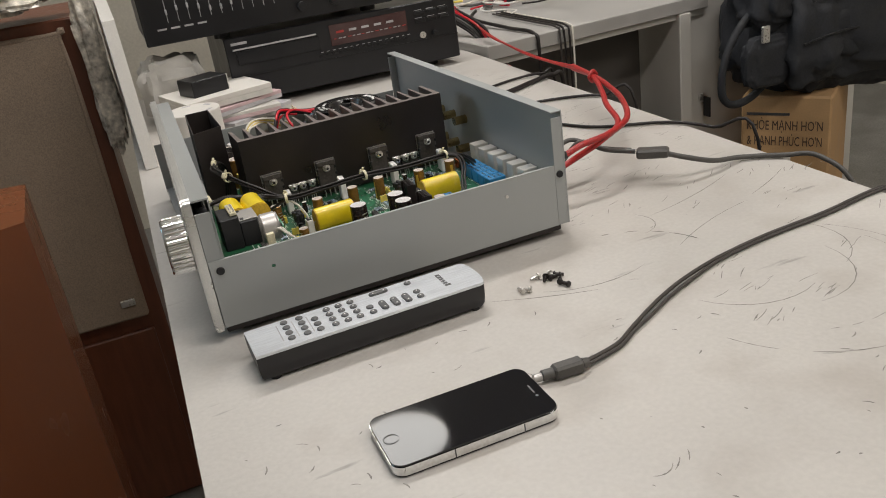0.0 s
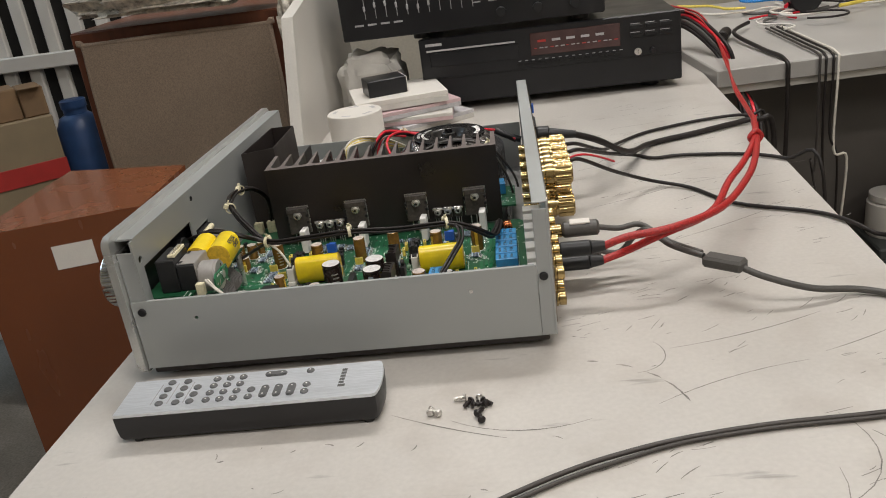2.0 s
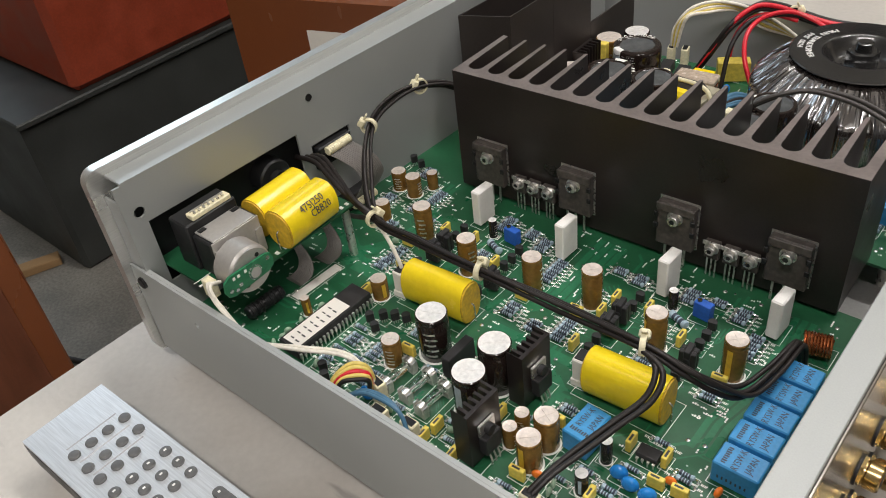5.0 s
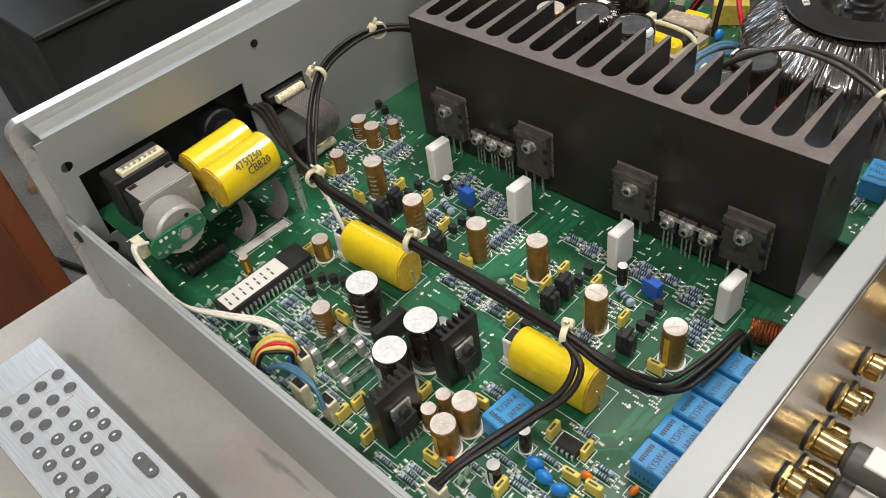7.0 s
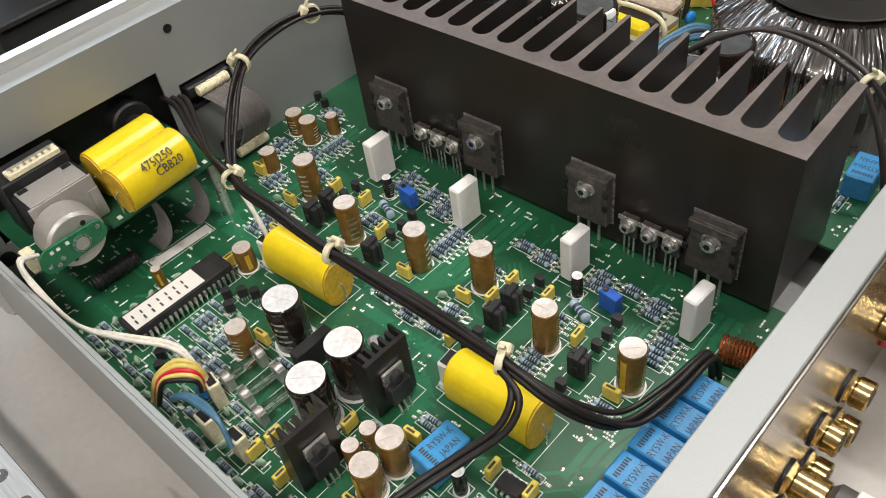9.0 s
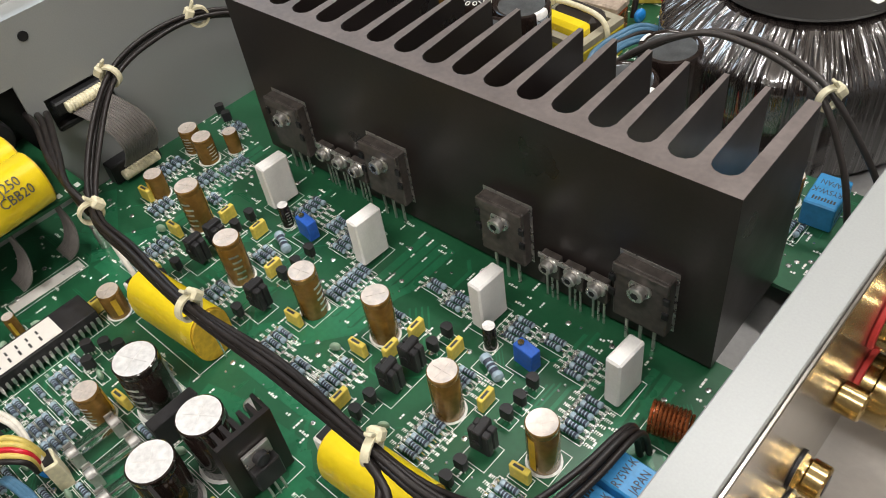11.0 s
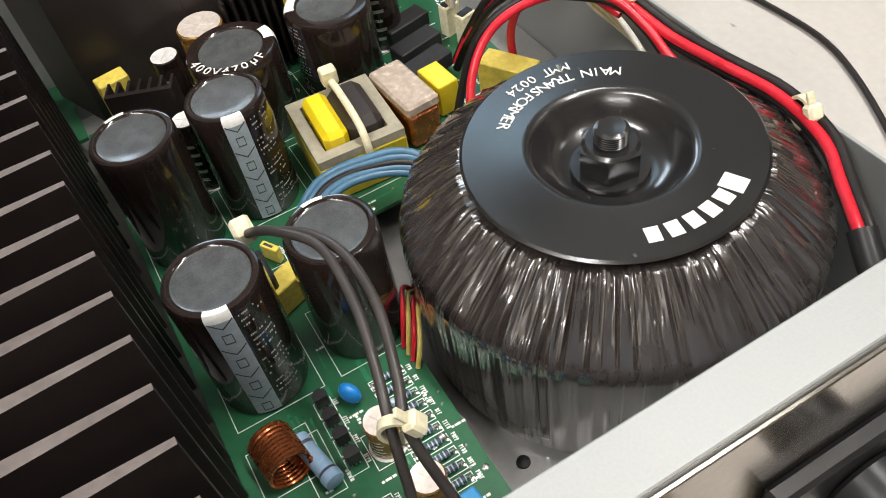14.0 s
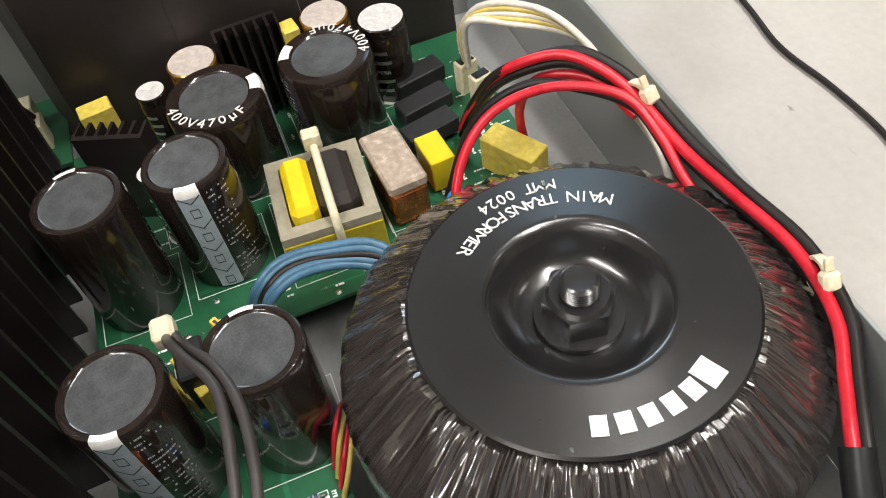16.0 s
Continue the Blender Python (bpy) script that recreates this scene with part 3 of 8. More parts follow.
# cardboard box with a black backpack on it
box = thing("cardboard_box", "brown cardboard box with dark printed lines", "box", (1.42, 0.72, FLOOR_Z))
BOX_INK = material("brown_ink", (0.06, 0.038, 0.025), 0.7)
BOXM = Matrix.Translation((1.205, 0.757, 0)) @ Matrix.Rotation(radians(-55), 4, "Z")
part("carton", Geo().box((0, 0, -0.47), (0.182, 0.235, -0.19), c=0.004), CARD, box, m=BOXM)
part("tape", Geo().box((0.065, -0.0006, -0.375), (0.105, -0.0001, -0.325)), LABEL, box, "torn white shipping label", m=BOXM)
letters("KHỎE MẠNH HO'N", 0.030, BOXM @ pose(0.090, -0.0008, -0.255, 90), box, BOX_INK, squeeze=0.60)
letters("& HẠNH PHÚC HO'N", 0.030, BOXM @ pose(0.090, -0.0008, -0.290, 90), box, BOX_INK, squeeze=0.54)
part("print_line", Geo().box((0.012, -0.0007, -0.232), (0.10, -0.0001, -0.226)), DARK_INK, box, m=BOXM)
lower = thing("lower_box", "brown cardboard box under another box", "box", (1.4, 0.75, FLOOR_Z))
part("carton", Geo().box((-0.03, -0.03, FLOOR_Z), (0.21, 0.200, -0.4702), c=0.004), CARD, lower, m=BOXM)

pack = thing("backpack", "black nylon backpack lying on a cardboard box", "backpack", (1.42, 0.78, -0.19))


def lump(mid, size, seed, n=30, rough=0.20):
    g = Geo()
    vs, fs = [], []
    m = 2 * n
    for i in range(n + 1):
        th = math.pi * i / n
        for k in range(m):
            ph = 2 * math.pi * k / m
            d = Vector((math.sin(th) * math.cos(ph), math.sin(th) * math.sin(ph), math.cos(th)))
            e = Vector([math.copysign(abs(c) ** 0.6, c) for c in d])
            s = 1 + rough * noise.fractal(d * 2.2 + Vector((seed, seed, 0)), 1, 2, 4)
            vs.append(tuple(mid[j] + e[j] * size[j] * s for j in range(3)))
    for i in range(n):
        for k in range(m):
            fs.append((i * m + k, (i + 1) * m + k, (i + 1) * m + (k + 1) % m, i * m + (k + 1) % m))
    return g.put(vs, fs)


PACKM = Matrix.Translation((-0.075, -0.012, -0.008))
part("body", lump((1.495, 0.755, -0.04), (0.205, 0.14, 0.15), 2, 46, rough=0.20), CLOTH_BK, pack, m=PACKM, angle=75)
part("front_pocket", lump((1.48, 0.69, -0.05), (0.17, 0.06, 0.10), 5, 40), CLOTH_BK, pack, m=PACKM, angle=75)
part("side_pocket", lump((1.30, 0.705, 0.03), (0.07, 0.05, 0.06), 12, 34), CLOTH_BK, pack, m=PACKM, angle=75)
part("strap", Geo().tube([(1.262, 0.690, 0.020), (1.225, 0.700, -0.004), (1.190, 0.700, -0.045), (1.172, 0.700, -0.085), (1.167, 0.700, -0.120), (1.171, 0.700, -0.150), (1.190, 0.700, -0.168), (1.219, 0.700, -0.171), (1.250, 0.698, -0.160), (1.275, 0.690, -0.135)], 0.0080, 10), CLOTH_BK, pack, "black padded strap", m=PACKM)
part("hip_pad", lump((1.262, 0.676, -0.088), (0.060, 0.020, 0.052), 9, 34, rough=0.10), CLOTH_BK, pack, "black padded hip belt", m=PACKM, angle=75)
part("buckle", Geo().box((1.225, 0.648, -0.045), (1.243, 0.656, -0.012), c=0.002), SILVER, pack, m=PACKM)
for k, (x, z) in enumerate(((1.42, 0.02), (1.40, -0.06))):
    part("zip_line", Geo().tube([(x - 0.09, 0.628, z), (x, 0.618, z + 0.012), (x + 0.12, 0.622, z + 0.004)], 0.0022, 6), HIFI, pack, "dark zip", m=PACKM)

# jars under the desk
for (x, y, r, h, lid, body, lab) in ((0.985, 0.920, 0.042, 0.080, WHITE_BOARD, WHITE_BOARD, "white plastic tub on a dark box"), (1.056, 0.880, 0.029, 0.108, WHITE_BOARD, BIN, "dark jar with a white lid on a dark box")):
    j = thing("jar", lab, "jar", (x, y, -0.34))
    at = Matrix.Translation((x, y, 0))
    part("body", Geo().lathe([(r * 0.95, -0.34), (r, -0.335), (r, -0.34 + h * 0.78), (r * 0.8, -0.34 + h * 0.84)], 28, at=at), body, j)
    part("lid", Geo().lathe([(r * 0.86, -0.34 + h * 0.842), (r * 0.92, -0.34 + h * 0.85), (r * 0.92, -0.34 + h * 0.99), (r * 0.86, -0.34 + h)], 28, at=at), lid, j)
crate = thing("dark_box", "dark closed box standing under the desk", "box", (1.03, 0.97, FLOOR_Z))
part("carton", Geo().box((0.94, 0.845, FLOOR_Z), (1.100, 0.955, -0.3602), c=0.003), BIN, crate)
part("lid", Geo().box((0.937, 0.842, -0.3600), (1.103, 0.958, -0.3402), c=0.003), BIN, crate)

# big loudspeaker with a brown cloth grille
spk = thing("large_loudspeaker", "large loudspeaker with brown cloth grille and reddish wooden cabinet", "loudspeaker", (-0.23, 0.95, FLOOR_Z))
SPKM = Matrix.Translation((-0.262, 0.878, -0.020)) @ Matrix.Rotation(radians(-1), 4, "Z")
part("cabinet", Geo().box((-0.197, 0.0, FLOOR_Z + 0.02), (0.197, 0.36, 0.225), c=0.003), WOOD_DK, spk, m=SPKM)
part("grille", Geo().box((-0.172, -0.02, -0.315), (0.172, -0.0005, 0.205), c=0.008), GRILLE, spk, m=SPKM)
part("grille_frame", Geo().tube([(-0.165, -0.016, -0.30), (-0.172, -0.016, 0.0), (-0.168, -0.016, 0.192), (-0.15, -0.016, 0.203), (0.15, -0.016, 0.203), (0.168, -0.016, 0.192), (0.172, -0.016, 0.0), (0.165, -0.016, -0.30)], 0.0045, 6), GRILLE, spk, "thin cloth-covered rim", m=SPKM)
part("lower_panel", Geo().box((-0.172, -0.012, FLOOR_Z + 0.03), (0.172, -0.0005, -0.345), c=0.004), WOOD_DK, spk, m=SPKM)
part("badge", Geo().box((0.13, -0.026, -0.285), (0.155, -0.0205, -0.272), c=0.001), SILVER, spk, m=SPKM)
bag = thing("clear_wrapping", "crumpled clear plastic wrapping over the cabinet", "plastic wrap", (-0.05, 0.86, 0.226))
part("sheet", lump((-0.24, 0.90, 0.247), (0.17, 0.09, 0.02), 9, 20, 0.35), CLEAR_BAG, bag, m=None)
part("side_fold", lump((-0.050, 0.842, 0.115), (0.018, 0.012, 0.125), 4, 30, 0.35), CLEAR_BAG, bag, "hanging cream-tinted fold", angle=70)
for i, (dx, dy, rz, mat) in enumerate(((0, 0, 5, PAPER), (0.05, 0.02, -12, LABEL), (-0.06, 0.03, 20, PAPER), (0.02, 0.05, 35, HIFI))):
    solid("paper_sheet", Geo().box((-0.07, -0.05, 0.0), (0.07, 0.05, 0.004), c=0.0005), mat, "loose printed papers lying on the loudspeaker", "paper", "papers", m=pose(-0.29 + dx, 0.86 + dy, 0.268 + 0.0045 * i, 0, 0, rz))

# reddish wooden loudspeaker cabinet seen from behind
wsp = thing("wooden_loudspeaker", "reddish cherry veneer loudspeaker cabinet", "loudspeaker", (-0.33, 0.5, FLOOR_Z))
WSPM = Matrix.Translation((-0.378, 0.338, 0)) @ Matrix.Rotation(radians(17), 4, "Z")
part("cabinet", Geo().prism([(-0.378, 0.338), (-0.176, 0.400), (-0.182, 0.578), (-0.380, 0.617)], FLOOR_Z, 0.027), WOOD, wsp)
part("tag", Geo().box((0.092, -0.0012, -0.036), (0.142, -0.0004, -0.004)), LABEL, wsp, "small white paper tag", m=WSPM)

# its twin, nearer the middle of the room
ws2 = thing("wooden_loudspeaker", "reddish cherry veneer loudspeaker cabinet standing by itself on the floor", "loudspeaker", (-0.60, -0.08, FLOOR_Z))
part("cabinet", Geo().box((-0.72, -0.22, FLOOR_Z), (-0.452, 0.057, -0.012), c=0.003), WOOD, ws2)
# darker sheet over nearly the whole side puts its shade into colour
part("edge_strip", Geo().box((-0.4518, -0.215, FLOOR_Z + 0.01), (-0.4500, 0.030, -0.020), c=0.0006), WOOD_DK, ws2)
solid("floor_plank", Geo().box((-0.06, -0.016, 0.0), (0.06, 0.016, 0.02), c=0.002), CARD, "short pale wooden batten lying on the floor", "plank", m=pose(-1.33, 0.285, FLOOR_Z, 0, 0, 68))

# white upright board behind the amplifier
solid("white_board", Geo().prism([(0.60, 0.001), (1.12, 0.001), (1.12, 0.225), (0.80, 0.222), (0.69, 0.205)], 0, 0.018, at=Matrix(((0, 0, 1, -0.026), (1, 0, 0, 0), (0, 1, 0, 0), (0, 0, 0, 1)))), WHITE_BOARD, "white laminated board standing upright on the workbench", "board")

# far left corner: shutters, boxes, bags
sh = thing("shutter", "white louvred shutter with dark gaps", "shutter", (-1.2, 2.2, FLOOR_Z))
SHM = Matrix.Translation((-2.35, 1.60, 0)) @ Matrix.Rotation(radians(2), 4, "Z")
# near-black sheet puts the shade between the slats into colour
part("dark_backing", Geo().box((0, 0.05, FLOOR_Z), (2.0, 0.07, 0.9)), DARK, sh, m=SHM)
for i in range(27):
    part("slat", Geo().box((0.01 + 0.074 * i, 0, FLOOR_Z), (0.046 + 0.074 * i, 0.022, 0.9), c=0.004), WHITE_BOARD, sh, m=SHM)
part("rail", Geo().box((0, -0.02, 0.060), (2.0, -0.001, 0.100), c=0.003), WHITE_BOARD, sh, m=SHM)
solid("leaning_board", Geo().box((-0.76, 1.46, FLOOR_Z), (-0.60, 1.48, 0.045), c=0.003), WHITE_BOARD, "white board leaning before the shutter", "board")
CARTM = Matrix.Translation((-0.97, 1.28, 0)) @ Matrix.Rotation(radians(37), 4, "Z")
cb = thing("striped_carton", "pale cardboard carton with a red band", "box", (-0.93, 1.40, FLOOR_Z))
part("carton", Geo().box((-0.095, 0.0, FLOOR_Z), (0.178, 0.16, -0.020), c=0.004), CARD_PALE, cb, m=CARTM)
part("red_band", Geo().box((-0.097, -0.0036, -0.178), (0.180, -0.0004, -0.130), c=0.0005), RED_BAND, cb, m=CARTM)
part("flap_line", Geo().box((-0.094, 0.0780, -0.0199), (0.177, 0.0800, -0.0192)), CARD, cb, "closed flap seam", m=CARTM)
sb = thing("small_carton", "small brown carton with a strip of tape", "box", (-0.93, 1.33, -0.02))
part("carton", Geo().box((-0.004, 0.012, -0.0198), (0.116, 0.118, 0.056), c=0.003), CARD_DK, sb, m=CARTM)
part("tape", Geo().box((0.040, 0.0112, -0.002), (0.058, 0.0119, 0.044)), CARD_PALE, sb, "strip of pale print", m=CARTM)
sc2 = thing("small_carton", "small open brown carton beside another carton", "box", (-0.86, 1.38, -0.02))
part("carton", Geo().box((0.1185, 0.010, -0.0198), (0.176, 0.110, 0.052), c=0.003), CARD_DK, sc2, m=CARTM)
part("flap", Geo().box((0.1185, -0.012, 0.0522), (0.170, 0.0095, 0.0540), c=0.0004), CARD_DK, sc2, m=CARTM)
solid("paper_roll", Geo().cyl((-1.075, 1.185, -0.183), (-0.985, 1.235, -0.180), 0.017, 18, c=0.003), CARD_PALE, "rolled pale paper lying before the carton", "paper roll")
blue = thing("blue_container", "blue plastic container beside the boxes", "container", (-0.845, 1.53, FLOOR_Z))
part("body", Geo().lathe([(0.05, FLOOR_Z), (0.06, FLOOR_Z + 0.02), (0.06, -0.09), (0.045, -0.06), (0.03, -0.05), (0.03, -0.035)], 28, at=Matrix.Translation((-0.845, 1.53, 0))), BLUE_PL, blue)
part("cap", Geo().lathe([(0.033, -0.0348), (0.033, -0.015), (0.030, -0.013)], 24, at=Matrix.Translation((-0.845, 1.53, 0))), BLUE_PL, blue)
st = thing("dark_bin", "dark grey plastic bin standing on the floor", "bin", (-1.45, 0.67, FLOOR_Z))
part("body", Geo().box((-1.70, 0.355, FLOOR_Z), (-1.215, 0.970, -0.390), c=0.01), BIN, st)
part("rim", Geo().box((-1.71, 0.345, -0.3898), (-1.200, 0.985, -0.376), c=0.004), BIN, st, "slightly raised rim")
wc = thing("white_cabinet_box", "plain white cabinet on a dark blue base", "cabinet", (-1.47, 1.16, FLOOR_Z))
part("plinth", Geo().box((-1.69, 1.000, FLOOR_Z), (-1.262, 1.265, -0.690), c=0.003), BLUE_PL, wc, "dark blue base")
part("body", Geo().box((-1.70, 0.995, -0.6898), (-1.250, 1.270, -0.378), c=0.006), DULL_WHITE, wc)
rb = thing("red_bag", "red-orange woven plastic bag with a dark upper part", "bag", (-1.45, 0.9, -0.375))
part("lower_side", Geo().box((-1.66, 0.480, -0.3755), (-1.210, 1.325, -0.075), c=0.014), RED_BAG, rb)
part("upper_side", Geo().box((-1.655, 0.485, -0.0748), (-1.222, 1.320, 0.52), c=0.014), CLOTH_BK, rb)
part("strap", Geo().box((-1.2095, 0.985, -0.365), (-1.2020, 1.040, 0.50), c=0.002), WOOD_DK, rb, "dark brown strip")
solid("floor_cable", Geo().tube([(-1.3, 0.1, FLOOR_Z + 0.006), (-0.95, 0.2, FLOOR_Z + 0.006), (-0.75, 0.35, FLOOR_Z + 0.006), (-0.62, 0.62, FLOOR_Z + 0.006), (-0.5, 0.75, FLOOR_Z + 0.006)], 0.006, 8), WIRE_BK, "black cable lying on the concrete floor", "cable")
solid("floor_wrap", lump((-0.66, 0.55, FLOOR_Z + 0.03), (0.07, 0.06, 0.03), 21, 16, 0.4), CLEAR_BAG, "crumpled clear plastic lying on the floor", "plastic wrap")


# ---- the amplifier: chassis ----
PB = 0.0345     # top of the circuit boards
amp = thing("amplifier", "opened silver-grey stereo amplifier with exposed circuit boards, lid removed", "amplifier", (0.15, 0.22, 0))
X0, X1, W, ZB, ZT = -0.0108, 0.3245, 0.437, 0.0125, 0.123
part("base_plate", Geo().box((X0, 0.002, ZB), (0.3225, W - 0.002, ZB + 0.0015), c=0.0003), ZINC, amp, "bare zinc-plated base plate")
# added black slab: the shade below the chassis, given as dark colour
part("underside", Geo().box((X0 + 0.004, 0.006, 0.0045), (0.3185, W - 0.006, ZB - 0.0002), c=0.001), BLACK_CARD, amp, "black sheet standing in for the shade under the chassis")
for x, y in ((0.2650, 0.3170), (0.2950, 0.3400), (0.1850, 0.4250)):
    part("base_screw", Geo().lathe([(0.0022, 0), (0.0021, 0.0006), (0.0010, 0.0009)], 14, at=Matrix.Translation((x, y, ZB + 0.0016))), BLACK_PL, amp)
for x, y in ((0.03, 0.05), (0.03, W - 0.05), (0.29, 0.05), (0.29, W - 0.05)):
    part("foot", Geo().lathe([(0.017, 0.0), (0.019, 0.001), (0.019, 0.0036), (0.017, 0.0044)], 28, at=Matrix.Translation((x, y, 0))), BLACK_PL, amp)


def holed_plate(u0, u1, v0, v1, holes, w, at, slot=0):
    """A sheet w thick in u and v with round holes (u, v, r), cut as fans round each hole in vertical strips."""
    g = Geo()
    holes = sorted(holes)
    cuts = [u0]
    for (u, v, r) in holes:
        cuts += [u - 2 * r, u + 2 * r]
    cuts.append(u1)
    for i in range(0, len(cuts), 2):
        if cuts[i + 1] > cuts[i]:
            g.box((cuts[i], v0, 0), (cuts[i + 1], v1, w), slot)
    for (u, v, r) in holes:
        a, b = u - 2 * r, u + 2 * r
        g.box((a, v0, 0), (b, v - 2 * r, w), slot)
        g.box((a, v + 2 * r, 0), (b, v1, w), slot)
        n = 16
        vs, fs = [], []
        for z in (0, w):
            for k in range(n):
                t = 2 * math.pi * k / n
                c, s = math.cos(t), math.sin(t)
                q = 2 * r / max(abs(c), abs(s))
                vs += [(u + r * c, v + r * s, z), (u + q * c, v + q * s, z)]
        for k in range(n):
            i, j = 2 * k, 2 * ((k + 1) % n)
            fs += [(i, j, j + 1, i + 1), (2 * n + i, 2 * n + i + 1, 2 * n + j + 1, 2 * n + j), (i, 2 * n + i, 2 * n + j, j)]
        g.put(vs, fs, slot)
    return Geo().add(g, at).weld()


XZ = Matrix(((1, 0, 0, 0), (0, 0, 1, 0), (0, 1, 0, 0), (0, 0, 0, 1)))       # u, v, w to x, z, y
YZ = Matrix(((0, 0, 1, 0), (1, 0, 0, 0), (0, 1, 0, 0), (0, 0, 0, 1)))       # u, v, w to y, z, x
SIDE_Z = 0.0722
side = part("side_plate", holed_plate(-0.0078, 0.3125, ZB, SIDE_Z, [(0.0425, 0.0545, 0.0017), (0.2615, 0.0555, 0.0017)], 0.0014, XZ), STEEL, amp)
part("side_plate", Geo().box((X0, W - 0.0014, ZB), (0.3125, W, SIDE_Z), c=0.0002), STEEL, amp)
part("side_flange", Geo().box((X0 + 0.012, 0.0016, SIDE_Z - 0.0012), (0.311, 0.0036, SIDE_Z - 0.0002)), STEEL, amp)
for x, y0, y1 in ((0.0, -0.0016, 0.0012), (0.3175, -0.0018, 0.001)):
    part("corner_screw", Geo().cyl((x, y1, 0.0632), (x, y0, 0.0632), 0.0034, 18, c=0.0006), BLACK_PL, amp, "black countersunk screw")
part("peg", Geo().cyl((0.2615, 0.0012, 0.0555), (0.2615, -0.0006, 0.0555), 0.0014, 10), SILVER, amp)

# rear panel: a folded channel
rear = Geo()
rear.box((0.3232, 0.0, ZB), (X1, W, ZT - 0.0014), 0)
rear.box((0.3132, 0.0, ZT - 0.0014), (X1, W, ZT), 0, 0.0006)
rear.box((0.3128, 0.0, ZB), (0.3230, 0.0013, ZT - 0.0060), 0, 0.0002)
rear.box((0.3132, W - 0.0013, ZB), (0.3230, W, ZT - 0.0060), 0, 0.0002)
rear_panel = part("rear_panel", rear, STEEL, amp, "folded grey steel rear panel")
part("rear_plate", Geo().box((X1 + 0.0001, 0.012, ZB + 0.004), (X1 + 0.0012, W - 0.012, ZT - 0.0022), c=0.0003), POLISHED, amp, "polished metal plate behind the sockets")

# inner front sheet with its openings, folded forward at the top
FRONT = Matrix.Translation((0.0055, 0, 0)) @ Matrix.Rotation(radians(-1.9), 4, "Z")
WF, ZF = 0.4240, 0.1236
fs = Geo()
fs.box((-0.0014, 0.0015, ZB), (0, 0.0125, 0.0975), 0)
fs.add(holed_plate(0.0015, 0.1100, 0.0975, ZF - 0.0014, [(0.0100, 0.1045, 0.0031)], 0.0014, Matrix.Translation((-0.0014, 0, 0)) @ YZ))
fs.box((-0.0014, 0.0125, ZB), (0, 0.1100, 0.0580), 0)
fs.box((-0.0014, 0.1100, ZB), (0, 0.1180, ZF - 0.0014), 0)
fs.box((-0.0014, 0.1180, ZB), (0, 0.1475, 0.0690), 0)
fs.box((-0.0014, 0.1180, 0.0855), (0, 0.1475, ZF - 0.0014), 0)
fs.box((-0.0014, 0.1475, ZB), (0, WF, ZF - 0.0014), 0)
fs.box((-0.0142, 0.0060, ZF - 0.0014), (0, WF, ZF), 0)
part("front_sheet", fs.weld(), STEEL, amp, "grey steel inner front with cut-outs", m=FRONT)
for y in (0.0017, WF - 0.0030):
    part("front_flange", Geo().box((-0.0140, y, ZB + 0.001), (-0.0016, y + 0.0013, 0.1135), 0, 0.0003), STEEL, amp, m=FRONT)
# black discs on the uncut sheet, painting the dark inside of holes
for y, z, r in ((0.1235, 0.1147, 0.0022), (0.0098, 0.0510, 0.0040)):
    part("sheet_hole", Geo().cyl((0.00005, y, z), (0.0004, y, z), r, 16), BLACK_PL, amp, "small black disc standing in for a dark hole", m=FRONT)

part("display_board", Geo().box((-0.0125, 0.012, 0.030), (-0.0111, 0.165, 0.110), c=0.0002), BLACK_PL, amp, "black board behind the front sheet", m=FRONT)

# thick aluminium fascia with a rounded outline
fr = []
for cy, cz, a0 in ((WF - 0.0035, 0.1209, 0), (0.0035, 0.1209, 90), (0.0035, 0.0160, 180), (WF - 0.0035, 0.0160, 270)):
    for k in range(7):
        a = radians(a0 + 15 * k)
        fr.append((cy + 0.0075 * math.cos(a), cz + 0.0075 * math.sin(a)))
fas = Geo().prism(fr, -0.0205, -0.0144, at=YZ).prism([(0.2120 + (y - 0.2120) * 0.994, 0.068 + (z - 0.068) * 0.975) for y, z in fr], -0.0220, -0.0206, at=YZ)
fascia = part("front_panel", fas, ALU, amp, "thick brushed aluminium front panel", m=FRONT)
kn = [(0.0225, 0.0), (0.0235, 0.001), (0.0235, 0.018), (0.0225, 0.0195), (0.019, 0.0195)]
for y, z in ((0.036, 0.080),):
    g = Geo().lathe(kn, 48, at=Matrix.Translation((-0.0221, y, z)) @ Matrix.Rotation(radians(-90), 4, "Y"))
    ribs = [(y + (0.0242 if k % 4 < 2 else 0.0234) * math.cos(math.pi * k / 72), z + (0.0242 if k % 4 < 2 else 0.0234) * math.sin(math.pi * k / 72)) for k in range(144)]
    g.prism(ribs, -0.0395, -0.0235, at=YZ)
    part("volume_knob", g, CHROME, amp, "ribbed shiny metal knob", m=FRONT)

# main heatsink: extruded profile with sixteen rounded slots
HX0, HX1, HY0, HY1, HZ0, HZ1 = 0.0600, 0.2860, 0.1915, 0.2425, 0.0372, 0.1145
prof = [(HX0, HY0), (HX1, HY0)]
N = 16
pitch = (HX1 - HX0 - 0.0055) / N
right = [(HX1, HY1), (HX1 - 0.0042, HY1)]
prof += right
for i in range(N):
    xr = HX1 - 0.0030 - pitch * i
    c, hw = xr - pitch / 2, pitch / 2 - 0.0021
    ybase = HY0 + 0.0062
    if i:
        prof.append((c + pitch / 2 - 0.0009, HY1))
    for k in range(7):
        a = radians(0 - 30 * k)
        prof.append((c + hw * math.cos(a), ybase + hw + 0.9 * hw * math.sin(a)))
    prof.append((c - pitch / 2 + 0.0009, HY1))
prof += [(HX0, HY1)]
clean = [prof[0]]
